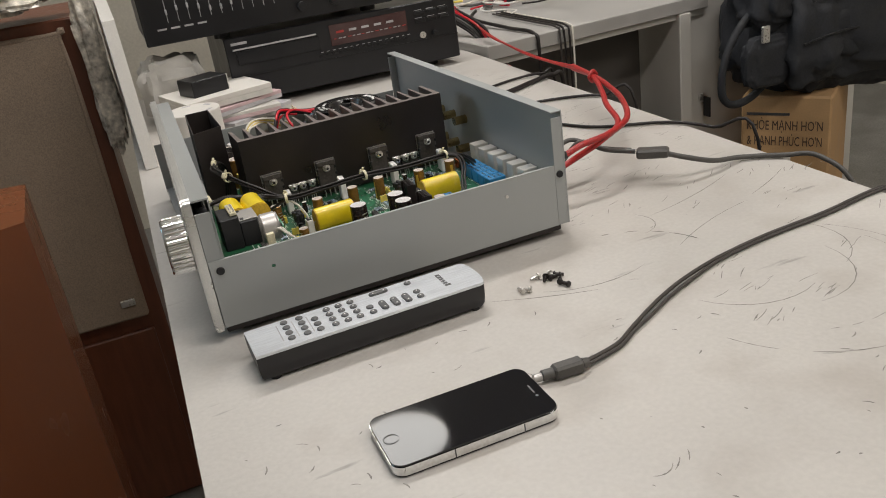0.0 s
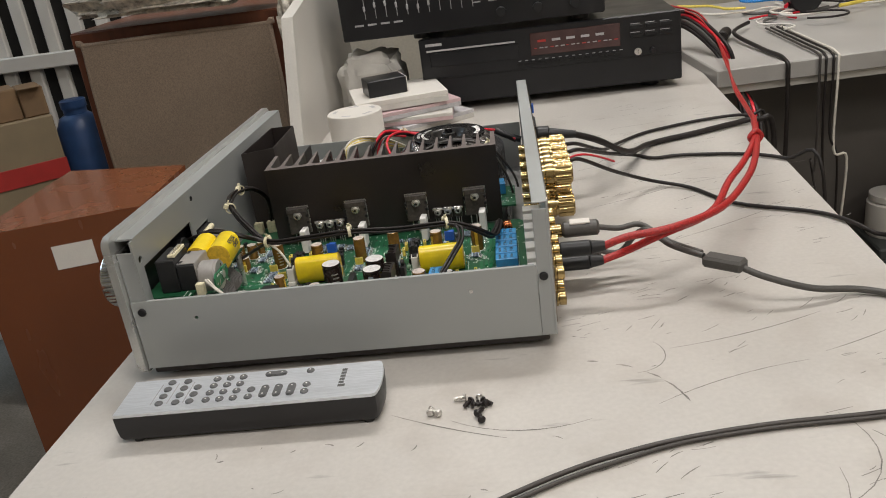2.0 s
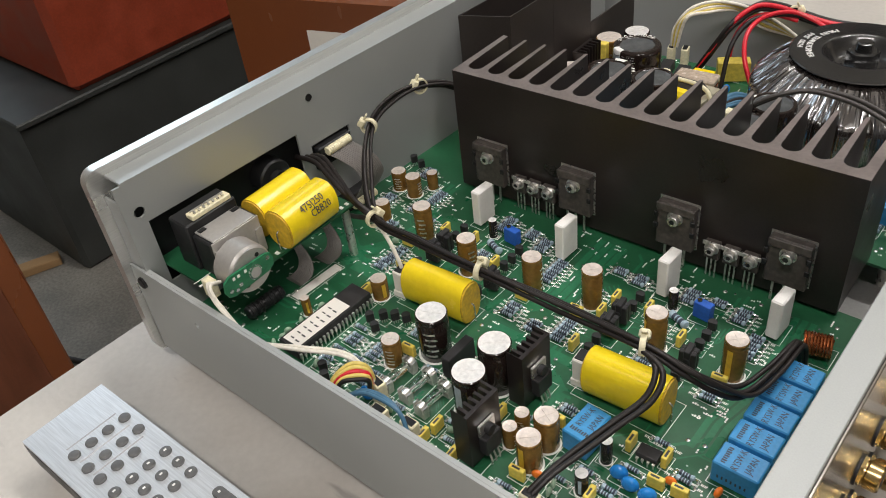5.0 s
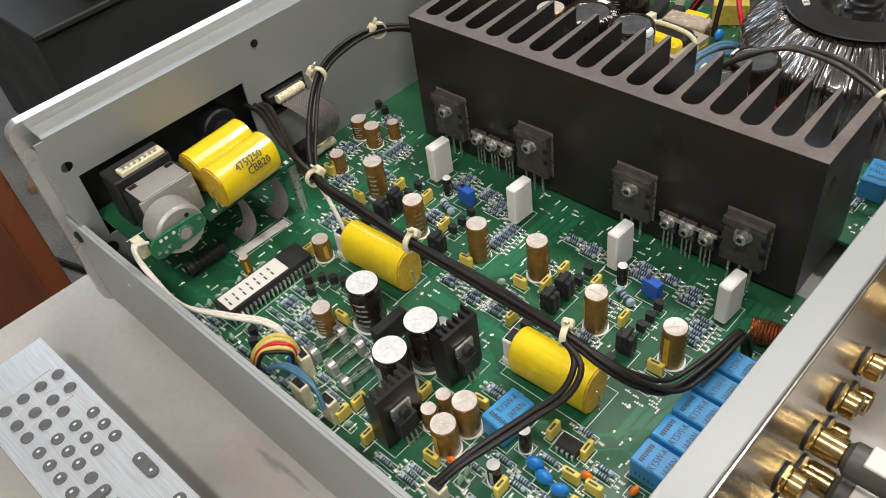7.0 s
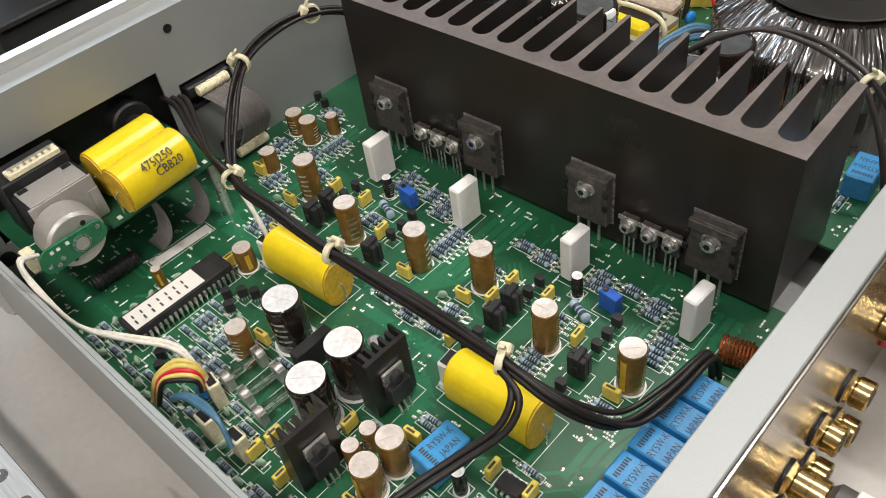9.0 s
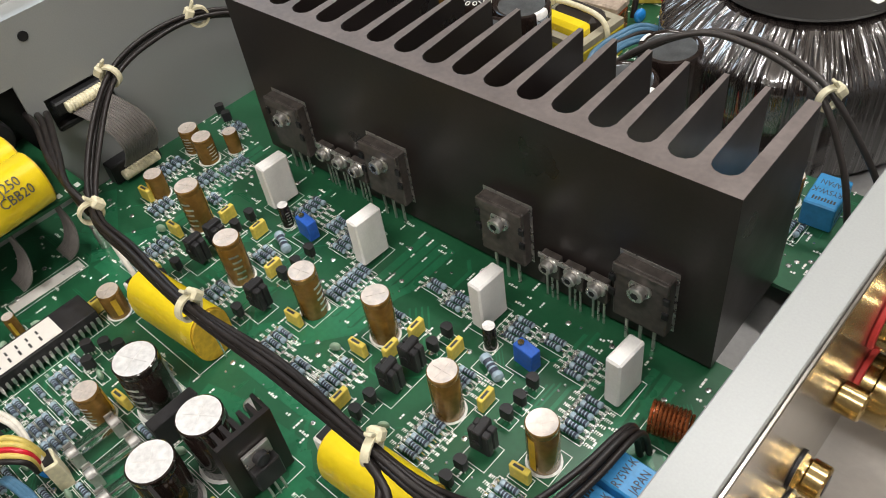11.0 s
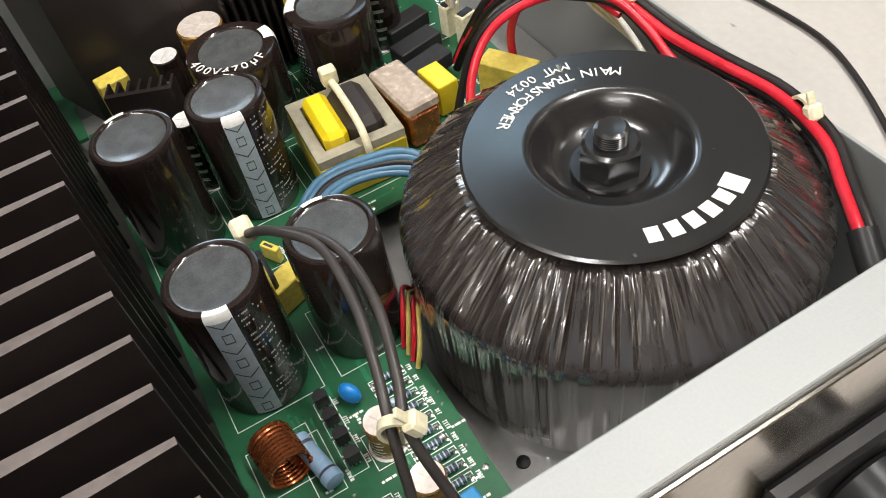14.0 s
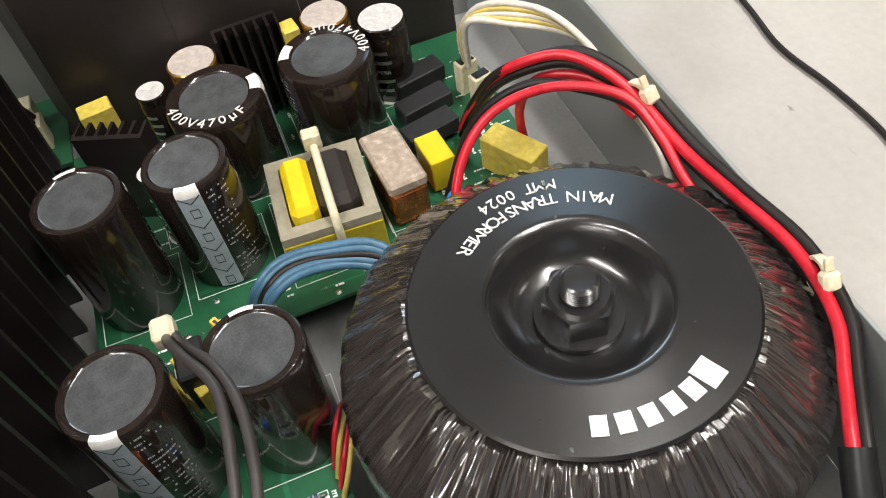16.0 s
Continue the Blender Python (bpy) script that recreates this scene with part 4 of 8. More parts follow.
for p in prof[1:]:
    if abs(p[0] - clean[-1][0]) + abs(p[1] - clean[-1][1]) > 1e-6:
        clean.append(p)
HS_TURN = Matrix.Translation((0.173, 0.217, 0)) @ Matrix.Rotation(radians(1.5), 4, "Z") @ Matrix.Translation((-0.173, -0.217, 0))
HS = part("heatsink", Geo().prism(clean, HZ0, HZ1, 0, None, 1), [BLACK_ANO, HS_CUT], amp, "black anodised heatsink with sawn grey fin tops", m=HS_TURN)
FITTED[HS] = HS_TURN

# toroidal transformer
TX, TY = 0.229, 0.374
R = 0.0630
tor = []
seg = 250
prf = [(0.050, 0.0140), (0.0595, 0.0145), (0.0620, 0.0175), (0.0628, 0.0230), (R, 0.032), (R, 0.046), (R, 0.0590), (0.0628, 0.0618), (0.0620, 0.0640), (0.0604, 0.0660), (0.0562, 0.0697), (0.0512, 0.0739), (0.0468, 0.0776), (0.0435, 0.0800), (0.036, 0.0812), (0.029, 0.0800)]
tr_rng = random.Random(3)
ridge = [tr_rng.uniform(-1, 1) for _ in range(seg)]
flutter = [[tr_rng.uniform(-1, 1) for _ in range(seg)] for _ in prf]
vs, fsx = [], []
for k, (r, z) in enumerate(prf):
    for i in range(seg):
        a = 2 * math.pi * i / seg
        wob = (ridge[i] + 0.35 * flutter[k][i]) * (0.00013 + 0.00040 * min(1.0, max(0.0, (z - 0.060) / 0.006)))
        vs.append((TX + (r + wob) * math.cos(a), TY + (r + wob) * math.sin(a), z + 0.9 * wob * (z > 0.062)))
for k in range(len(prf) - 1):
    for i in range(seg):
        j = (i + 1) % seg
        fsx.append((k * seg + i, k * seg + j, (k + 1) * seg + j, (k + 1) * seg + i))
transformer = part("toroidal_transformer", Geo().put(vs, fsx), FILM, amp, "large toroidal transformer wrapped in creased black film", angle=24)
part("base_pad", Geo().lathe([(0.052, ZB + 0.0016), (0.052, 0.0142)], 40, at=Matrix.Translation((TX, TY, 0))), BLACK_PL, transformer)
ZD = 0.0840
disc = part("clamping_disc", Geo().lathe([(0.0400, ZD - 0.0018), (0.0416, ZD - 0.0014), (0.0422, ZD - 0.0006), (0.0414, ZD), (0.0250, ZD + 0.0002), (0.0238, ZD + 0.0003), (0.0228, ZD - 0.0001), (0.0218, ZD - 0.0010), (0.0204, ZD - 0.0032), (0.0186, ZD - 0.0060), (0.0164, ZD - 0.0082), (0.0140, ZD - 0.0093), (0.0118, ZD - 0.0096), (0.0112, ZD - 0.0096), (0.0004, ZD - 0.0096)], 96, at=Matrix.Translation((TX, TY, 0)), caps=False), PLATE_BK, transformer, "black lacquered disc with a dished middle")
hexa = [(0.0094 * math.cos(radians(60 * k + 20)), 0.0094 * math.sin(radians(60 * k + 20))) for k in range(6)]
bolt = Geo().prism(hexa, ZD - 0.0076, ZD + 0.0004, at=Matrix.Translation((TX, TY, 0)))
bolt.lathe([(0.0112, ZD - 0.0095), (0.0114, ZD - 0.0090), (0.0112, ZD - 0.0077)], 32, at=Matrix.Translation((TX, TY, 0)))
bolt.lathe([(0.0082, ZD + 0.0004), (0.0072, ZD + 0.0013), (0.0046, ZD + 0.0013)], 24, at=Matrix.Translation((TX, TY, 0)))
part("bolt_nut", bolt, PLATE_BK, transformer, "black hexagon nut")
thr = Geo()
for k in range(6):
    thr.lathe([(0.0043, 0.0), (0.0049, 0.0004), (0.0043, 0.0008)], 24, at=Matrix.Translation((TX, TY, ZD + 0.0013 + 0.0008 * k)))
thr.lathe([(0.0043, 0), (0.0038, 0.0003), (0.0012, 0.0001)], 24, at=Matrix.Translation((TX, TY, ZD + 0.0061)))
part("bolt_end", thr, PLATE_BK, transformer)


# ---- main circuit board ----
def board(name, outline, label, z1=PB):
    return part(name, Geo().prism(outline, z1 - 0.0016, z1), PCB, amp, label)


main = board("main_board", [(0.006, 0.006), (0.310, 0.006), (0.310, 0.1885), (0.302, 0.200), (0.0575, 0.200), (0.0575, 0.2430), (0.006, 0.2430)], "green main circuit board crowded with components")
rear_board = board("supply_board", [(0.0565, 0.2435), (0.300, 0.2435), (0.300, 0.3055), (0.1665, 0.3055), (0.1665, 0.405), (0.0565, 0.405)], "green power supply board with large capacitors")
for b, spots in ((main, ((0.012, 0.012), (0.304, 0.012), (0.012, 0.15), (0.305, 0.18), (0.150, 0.085))), (rear_board, ((0.065, 0.256), (0.292, 0.256), (0.065, 0.40), (0.160, 0.40)))):
    for x, y in spots:
        part("stand_off", Geo().cyl((x, y, ZB + 0.0015), (x, y, PB - 0.0016), 0.003, 12), SILVER, b)
part("board_screw", Geo().lathe([(0.0032, 0), (0.0032, 0.001), (0.002, 0.0019)], 16, at=Matrix.Translation((0.168, 0.088, PB))), SILVER, main)

taken = []


def free(x, y, hx, hy, gap=0.0006):
    return all(abs(x - a) > hx + c + gap or abs(y - b) > hy + d + gap for a, b, c, d in taken)


def claim(x, y, hx, hy):
    taken.append((x, y, hx, hy))


def can_mesh(r, h, style):
    """An electrolytic capacitor; the sleeve wraps the can and leaves the scored top free."""
    g = Geo()
    g.lathe([(r * 0.96, 0), (r, 0.0006), (r, h * 0.86), (r * 0.965, h * 0.885), (r, h * 0.91), (r * 0.995, h - 0.0004), (r * 0.93, h), (r * 0.80, h - 0.0001)], 24, slots=[0] * 6 + [1] + [1])
    for a in (0.4, 0.4 + math.pi / 2):
        g.box((-r * 0.68, -0.00018, h - 0.0001), (r * 0.68, 0.00018, h + 0.00012), 1, at=Matrix.Rotation(a, 4, "Z"))
    n = 5
    g.lathe([(r * 1.004, 0.002), (r * 1.004, h * 0.84)], 4, 3, start=0.9, arc=0.5)
    for k in range(n):
        z = h * (0.16 + 0.13 * k)
        g.lathe([(r * 1.006, z), (r * 1.006, z + h * 0.045)], 4, 2, start=-1.5 + 0.12 * (k % 2), arc=0.75)
    g.lathe([(r * 1.14, 0.00002), (r * 1.14, 0.0001), (r, 0.0001)], 24, 4)
    return g.mesh("electrolytic_capacitor", [style, CAP_TOP_W if style is BLACK_GL else CAP_TOP, SILVER, STRIPE if style is BLACK_GL else YELLOW_END, SILK])


cans = {}


def can(x, y, r, h, style=None, turn=0.0, parent=None, label=""):
    style = style or SLEEVE_BR
    key = (r, h, style.name)
    if key not in cans:
        cans[key] = can_mesh(r, h, style)
    claim(x, y, r * 1.1, r * 1.1)
    return place("electrolytic_capacitor", cans[key], parent or main, pose(x, y, PB, 0, 0, turn), label)


for i, (x, y) in enumerate(((0.0750, 0.1350), (0.1150, 0.1255), (0.1535, 0.1315), (0.1845, 0.1395), (0.2255, 0.1295), (0.2625, 0.1335))):
    can(x, y, 0.0054, 0.0232, None, 40 * i)
for i, (x, y, r, h) in enumerate(((0.027, 0.166, 0.0048, 0.0130), (0.040, 0.165, 0.0048, 0.0140), (0.045, 0.177, 0.0035, 0.0115), (0.041, 0.136, 0.0044, 0.0125), (0.088, 0.083, 0.0046, 0.0130), (0.203, 0.053, 0.0035, 0.0122), (0.203, 0.044, 0.0035, 0.0120), (0.216, 0.053, 0.0056, 0.0190), (0.216, 0.040, 0.0056, 0.0180), (0.064, 0.051, 0.0025, 0.0112))):
    can(x, y, r, h, None, 70 * i)
for i, (x, y, r, h) in enumerate(((0.127, 0.051, 0.0048, 0.0162), (0.1075, 0.1575, 0.0025, 0.0118), (0.2195, 0.159, 0.0025, 0.0118), (0.241, 0.060, 0.0027, 0.0135), (0.241, 0.041, 0.0029, 0.0125))):
    can(x, y, r, h, SLEEVE_BR if i == 0 else BLACK_GL, 55 * i)
for i, (x, y, h) in enumerate(((0.1400, 0.0680, 0.0270), (0.1777, 0.0682, 0.0278), (0.1782, 0.0487, 0.0270))):
    can(x, y, 0.0080, h, BLACK_GL, 100 * i, label="black capacitor with a scored white top")

# white ceramic power resistors before the heatsink
cem = Geo().box((-0.0030, -0.0068, 0.0015), (0.0030, 0.0068, 0.0245), c=0.0007)
cem.box((-0.002, -0.0045, 0), (-0.001, -0.0035, 0.002), 1).box((-0.002, 0.0035, 0), (-0.001, 0.0045, 0.002), 1)
cem = cem.mesh("ceramic_resistor", [CERAMIC, SOLDER])
for x, y in ((0.0945, 0.1660), (0.1520, 0.1655), (0.2115, 0.1685), (0.2680, 0.1700)):
    place("ceramic_resistor", cem, main, pose(x, y, PB, 0, 0, -3), "white ceramic block")
    claim(x, y, 0.0042, 0.0075)

# power transistors on the heatsink
tg = Geo().box((-0.0102, -0.0050, -0.0190), (0.0102, -0.0002, 0.0078), 0, 0.0006)
tg.box((-0.0102, -0.0046, 0.0032), (0.0102, -0.0062, 0.0078), 0, 0.0004)
for s in (-1, 1):
    tg.box((s * 0.0100 - 0.0016, -0.0060, -0.0018), (s * 0.0100 + 0.0008, -0.0049, 0.0012), 1, 0.0003)
    tg.box((s * 0.0100 - 0.0016, -0.0060, -0.0088), (s * 0.0100 + 0.0008, -0.0049, -0.0058), 1, 0.0003)
for x in (-0.0054, 0, 0.0054):
    tg.box((x - 0.0006, -0.0030, -0.0320), (x + 0.0006, -0.0024, -0.0190), 2)
tg.box((-0.0109, -0.00025, -0.0197), (0.0109, 0.0, 0.0086), 2)
tg.cyl((0, -0.0048, 0), (0, -0.0060, 0), 0.0042, 20, 2, c=0.0003)
tg.cyl((0, -0.0061, 0), (0, -0.0092, 0), 0.0031, 18, 2, c=0.0004)
tg.cyl((0, -0.0092, 0), (0, -0.00925, 0), 0.0015, 6, 1)
power = tg.mesh("power_transistor", [EPOXY, BLACK_PL, SILVER, CHIP])
for x in (0.0850, 0.1430, 0.2030, 0.2605):
    place("power_transistor", power, HS, pose(x, HY0 - 0.0001, 0.0665), "dark epoxy power transistor with a shiny screw")
    claim(x, 0.190, 0.0105, 0.004)
sg = Geo().box((-0.0039, -0.0032, -0.0060), (0.0039, -0.0002, 0.0050), 0, 0.0004)
sg.box((-0.0050, -0.0036, 0.0024), (0.0050, -0.0026, 0.0048), 2, 0.0003)
sg.cyl((0, -0.0032, 0.0010), (0, -0.0042, 0.0010), 0.0038, 18, 2, c=0.0003)
sg.cyl((0, -0.0043, 0.0010), (0, -0.0068, 0.0010), 0.0027, 16, 2, c=0.0003)
sg.cyl((0, -0.0068, 0.0010), (0, -0.00685, 0.0010), 0.0013, 6, 1)
for x in (-0.0023, 0, 0.0023):
    sg.box((x - 0.0004, -0.0020, -0.0185), (x + 0.0004, -0.0015, -0.0060), 2)
driver = sg.mesh("driver_transistor", [EPOXY, BLACK_PL, SILVER])
for x in (0.1050, 0.1150, 0.1250, 0.2230, 0.2330, 0.2430):
    place("driver_transistor", driver, HS, pose(x, HY0 - 0.0001, 0.0530), "small transistor under a bright screw")

# long yellow film capacitors
def film_cap(length, wide, high, name="film_capacitor"):
    """An oval roll lying along x with resin ends and bent leads."""
    g = Geo()
    n, m = 32, []
    for k in range(n):
        a = 2 * math.pi * k / n
        c, q = math.cos(a), math.sin(a)
        m.append((wide * math.copysign(abs(c) ** 0.85, c), high * math.copysign(abs(q) ** 0.85, q)))
    at = Matrix(((0, 0, 1, 0), (1, 0, 0, 0), (0, 1, 0, 0), (0, 0, 0, 1)))
    g.prism(m, -length / 2, length / 2, 0, at, 1)
    g.prism([(0.93 * x, 0.93 * y) for x, y in m], -length / 2 - 0.0008, length / 2 + 0.0008, 1, at)
    for s in (-1, 1):
        g.tube([(s * length / 2, 0, 0), (s * (length / 2 + 0.002), 0, -0.001), (s * (length / 2 + 0.0025), 0, -0.004), (s * (length / 2 + 0.0025), 0, -1.02 * high)], 0.0004, 6, 2)
    return g


fa = film_cap(0.0375, 0.0086, 0.0122).mesh("film_capacitor", [YELLOW, YELLOW_END, SOLDER])
place("film_capacitor", fa, main, pose(0.1220, 0.0940, PB + 0.0126, 0, 0, 4), "yellow film capacitor lying on the board")
fb = film_cap(0.0370, 0.0088, 0.0122).mesh("film_capacitor", [YELLOW, YELLOW_END, SOLDER])
place("film_capacitor", fb, main, pose(0.2325, 0.0920, PB + 0.0126, 0, 0, 3), "yellow film capacitor lying on the board")
claim(0.1200, 0.0945, 0.021, 0.010)
claim(0.2315, 0.0940, 0.0225, 0.011)
cg = Geo().box((-0.0025, -0.004, 0), (0.0025, 0.004, 0.014), 0, 0.0004).box((-0.0016, -0.0030, 0.0141), (0.0016, 0.0030, 0.0146), 1)
plug = cg.mesh("wire_connector", [CREAM, BLACK_PL])
tall_plug = Geo().box((-0.0030, -0.0044, 0), (0.0030, 0.0044, 0.0165), 0, 0.0005).box((-0.0021, -0.0034, 0.0166), (0.0021, 0.0034, 0.0171), 1).box((-0.0036, -0.0050, 0), (0.0036, 0.0050, 0.0040), 0, 0.0004).mesh("wire_connector", [LABEL, BLACK_PL])
for x, y in ((0.0965, 0.0925), (0.2085, 0.0925)):
    place("wire_connector", tall_plug, main, pose(x, y, PB, 0, 0, 4), "tall white plastic plug")
    claim(x, y, 0.0040, 0.0052)
for x, y, rz in ((0.1510, 0.0170, 90), (0.1670, 0.0195, 90), (0.2305, 0.0200, 90), (0.1390, 0.0285, 80)):
    place("wire_connector", plug, main, pose(x, y, PB, 0, 0, rz), "cream plastic plug")
    claim(x, y, 0.0035, 0.0045)

# small black finned heatsinks with tab transistors
comb_outline = [(-0.0100, -0.0009), (0.0100, -0.0009), (0.0100, 0.0080)]
for k in range(6):
    x = 0.0100 - 0.0016 - 0.00336 * k
    comb_outline += [(x + 0.0004, 0.0080 if k == 0 else 0.0062), (x + 0.0003, 0.0010), (x - 0.0014, 0.0010), (x - 0.0015, 0.0062 if k < 5 else 0.0080)]
comb_outline += [(-0.0100, 0.0080)]
fins = Geo().prism(comb_outline, 0.0015, 0.0330).mesh("finned_heatsink", [BLACK_ANO])
for x, y, rz in ((0.1975, 0.0335, 88), (0.1968, 0.0725, 88)):
    M = pose(x, y, PB, 0, 0, rz)
    fh = place("finned_heatsink", fins, main, M, "small black finned heatsink with a bolted transistor")
    tq = Geo().box((-0.005, -0.0055, 0.0070), (0.005, -0.0011, 0.0170), 0, 0.0004).box((-0.005, -0.0024, 0.0171), (0.005, -0.0011, 0.0235), 1, 0.0002).cyl((0, -0.0024, 0.0200), (0, -0.0052, 0.0200), 0.0026, 14, 0, c=0.0003)
    for q in (-0.0025, 0, 0.0025):
        tq.tube([(q, -0.004, 0.007), (q, -0.0055, 0.003), (q, -0.0055, 0.0)], 0.0005, 5, 1, 3)
    part("tab_transistor", tq, [CHIP, SILVER], fh, "black transistor with a bright metal tab", m=M)
    claim(x - 0.002, y, 0.0065, 0.0105)

# control chip with its paper label, and a small amplifier chip
def chip_mesh(length, width, h, pins, label_len):
    g = Geo().box((-length / 2, -width / 2, 0.0022), (length / 2, width / 2, h), 0, 0.0003)
    for s in (-1, 1):
        for k in range(pins):
            x = -length / 2 + length * (k + 0.5) / pins
            g.box((x - 0.0006, s * (width / 2 + 0.0002), 0.0024), (x + 0.0006, s * (width / 2 + 0.0012), h * 0.62), 1)
            g.box((x - 0.0003, s * (width / 2 + 0.0008), -0.0004), (x + 0.0003, s * (width / 2 + 0.0012), 0.0024), 1)
    if label_len:
        g.box((-length * 0.46, -width * 0.42, h + 0.00002), (-length * 0.46 + label_len, width * 0.42, h + 0.00012), 2)
        for k in range(7):
            x = -length * 0.42 + label_len * 0.12 * k
            g.box((x, -width * 0.25, h + 0.00013), (x + 0.0009, -width * 0.05, h + 0.00018), 3)
            g.box((x + 0.0004, width * 0.05, h + 0.00013), (x + 0.0012, width * 0.22, h + 0.00018), 3)
    return g


chip = chip_mesh(0.0520, 0.0140, 0.0088, 20, 0.036).mesh("control_chip", [CHIP, SILVER, LABEL, DARK_INK])
place("control_chip", chip, main, pose(0.0812, 0.0495, PB, 0, 0, 89), "black many-legged chip with a white paper label")
claim(0.0812, 0.0495, 0.0090, 0.0265)
dip = chip_mesh(0.0098, 0.0064, 0.0048, 4, 0).mesh("small_chip", [CHIP, SILVER])
for x, y in ((0.2550, 0.0710), (0.2705, 0.032)):
    place("small_chip", dip, main, pose(x, y, PB, 0, 0, 4), "small black eight-legged chip")
    claim(x, y, 0.006, 0.005)
place("paper_label", Geo().box((-0.0165, -0.0030, 0), (0.0165, 0.0030, 0.0002)).mesh("paper_label", [LABEL]), main, pose(0.0490, 0.0715, PB + 0.0001, 0, 0, 88), "narrow white paper label")
claim(0.0490, 0.0715, 0.004, 0.0170)

# fuses in their clips
fu = Geo().cyl((-0.0070, 0, 0.0052), (0.0070, 0, 0.0052), 0.0003, 6, 0)
fu.lathe([(0.0024, -0.0064), (0.0024, 0.0064)], 16, 1, Matrix.Translation((0, 0, 0.0052)) @ Matrix.Rotation(radians(90), 4, "Y"))
for s in (-1, 1):
    fu.cyl((s * 0.0062, 0, 0.0052), (s * 0.0101, 0, 0.0052), 0.0029, 14, 0, c=0.0003)
    fu.box((s * 0.0080 - 0.0018, -0.0034, 0), (s * 0.0080 + 0.0018, 0.0034, 0.0036), 0, 0.0003)
    for e in (-1, 1):
        fu.box((s * 0.0080 - 0.0016, e * 0.0033 - 0.0003, 0.0036), (s * 0.0080 + 0.0016, e * 0.0033 + 0.0003, 0.0074), 0)
fuse = fu.mesh("fuse", [SILVER, GLASS])
for x, y in ((0.1370, 0.0455), (0.1495, 0.0455), (0.1610, 0.0435)):
    place("fuse", fuse, main, pose(x, y - 0.002, PB, 0, 0, 86), "glass fuse in bright metal clips")
    claim(x, y - 0.002, 0.0042, 0.0105)

# blue trimmers, relays and film blocks
tm = Geo().box((-0.0045, -0.0024, 0.0006), (0.0045, 0.0024, 0.0100), 0, 0.0003).cyl((-0.0025, 0, 0.0100), (-0.0025, 0, 0.0108), 0.0012, 12, 1)
trim = tm.mesh("trimmer", [BLUE, GOLD])
for x, y in ((0.1205, 0.1585), (0.2350, 0.1605)):
    place("trimmer", trim, main, pose(x, y, PB, 0, 0, -6), "blue trimmer potentiometer")
    claim(x, y, 0.0052, 0.0048)
rl = Geo().box((-0.0095, -0.0062, 0.0004), (0.0095, 0.0062, 0.0125), 0, 0.0006)
for k in range(7):
    rl.box((-0.0068 + 0.0019 * k, -0.00622, 0.0040), (-0.0061 + 0.0019 * k, -0.00628, 0.0058), 1)
for k in range(8):
    rl.box((-0.0068, -0.0046 + 0.00115 * k, 0.01252), (-0.0050 + 0.0003 * (k % 2), -0.0039 + 0.00115 * k, 0.01258), 1)
rel = rl.mesh("relay", [RELAY, DARK_INK])


def relay(x, y, rz, parent, along=False):
    ob = place("relay", rel, parent, pose(x, y, PB, 0, 0, rz), "light blue relay with dark print")
    for text, d in (("RY5W-K", -0.0008), ("JAPAN", 0.0044)):
        at = Matrix.Translation((0.0020, 0.0012 - d, 0.01258)) if along else Matrix.Translation((d, 0, 0.01258)) @ Matrix.Rotation(radians(90), 4, "Z")
        letters(text, 0.0042, pose(x, y, PB, 0, 0, rz) @ at, ob, DARK_INK, "lettering", 0.00004, squeeze=0.72)


for k in range(5):
    y = 0.0820 + 0.0144 * k
    relay(0.2890, y, 0, main)
    claim(0.2890, y, 0.0098, 0.0072)
relay(0.2290, 0.0640, 86, main, True)
claim(0.2290, 0.0640, 0.0072, 0.0105)

# output coils of bare copper
def coil(r, length, turns):
    pts = []
    n = turns * 10
    for k in range(n + 1):
        a = 2 * math.pi * k / 10
        pts.append((-length / 2 + length * k / n, r * math.cos(a), r * math.sin(a)))
    return Geo().tube(pts, length / turns * 0.46, 6, 0, 2)


cm = coil(0.0052, 0.0125, 9).mesh("copper_coil", [COPPER])
place("copper_coil", cm, main, pose(0.2880, 0.1660, PB + 0.0066, 0, 0, 15), "copper wire coil")
claim(0.2880, 0.1660, 0.0075, 0.0065)

# resistors, small transistors, yellow boxes, drops
rg = Geo().lathe([(0.0007, -0.0034), (0.00125, -0.0030), (0.00125, -0.0020), (0.00100, -0.0016), (0.00100, -0.0008), (0.00102, -0.0004), (0.00102, 0.0004), (0.00100, 0.0008), (0.00100, 0.0016), (0.00125, 0.0020), (0.00125, 0.0030), (0.0007, 0.0034)], 8,
              slots=[0, 0, 0, 1, 0, 1, 0, 1, 0, 1, 0], at=Matrix.Translation((0, 0, 0.0017)) @ Matrix.Rotation(radians(90), 4, "Y"))
for s in (-1, 1):
    rg.tube([(s * 0.0033, 0, 0.0017), (s * 0.0048, 0, 0.0017), (s * 0.0051, 0, 0.0012), (s * 0.0051, 0, 0.0)], 0.0003, 4, 2, 2)
    rg.lathe([(0.0010, 0.0), (0.0008, 0.0003), (0.0003, 0.0005)], 6, 2, Matrix.Translation((s * 0.0051, 0, 0)))
resistor = rg.mesh("resistor", [RES_BLUE, RES_BAND, SOLDER])
n92 = Geo()
half = [(0.0023 * math.cos(radians(a)), 0.0023 * math.sin(radians(a))) for a in range(-35, 216, 25)]
n92.prism(half, 0.0030, 0.0078, 0)
for x in (-0.0012, 0, 0.0012):
    n92.box((x - 0.0002, -0.0002, 0), (x + 0.0002, 0.0002, 0.0030), 1)
to92 = n92.mesh("small_transistor", [CHIP, SILVER])
yb = Geo().box((-0.0036, -0.00125, 0.0005), (0.0036, 0.00125, 0.0072), 0, 0.0003)
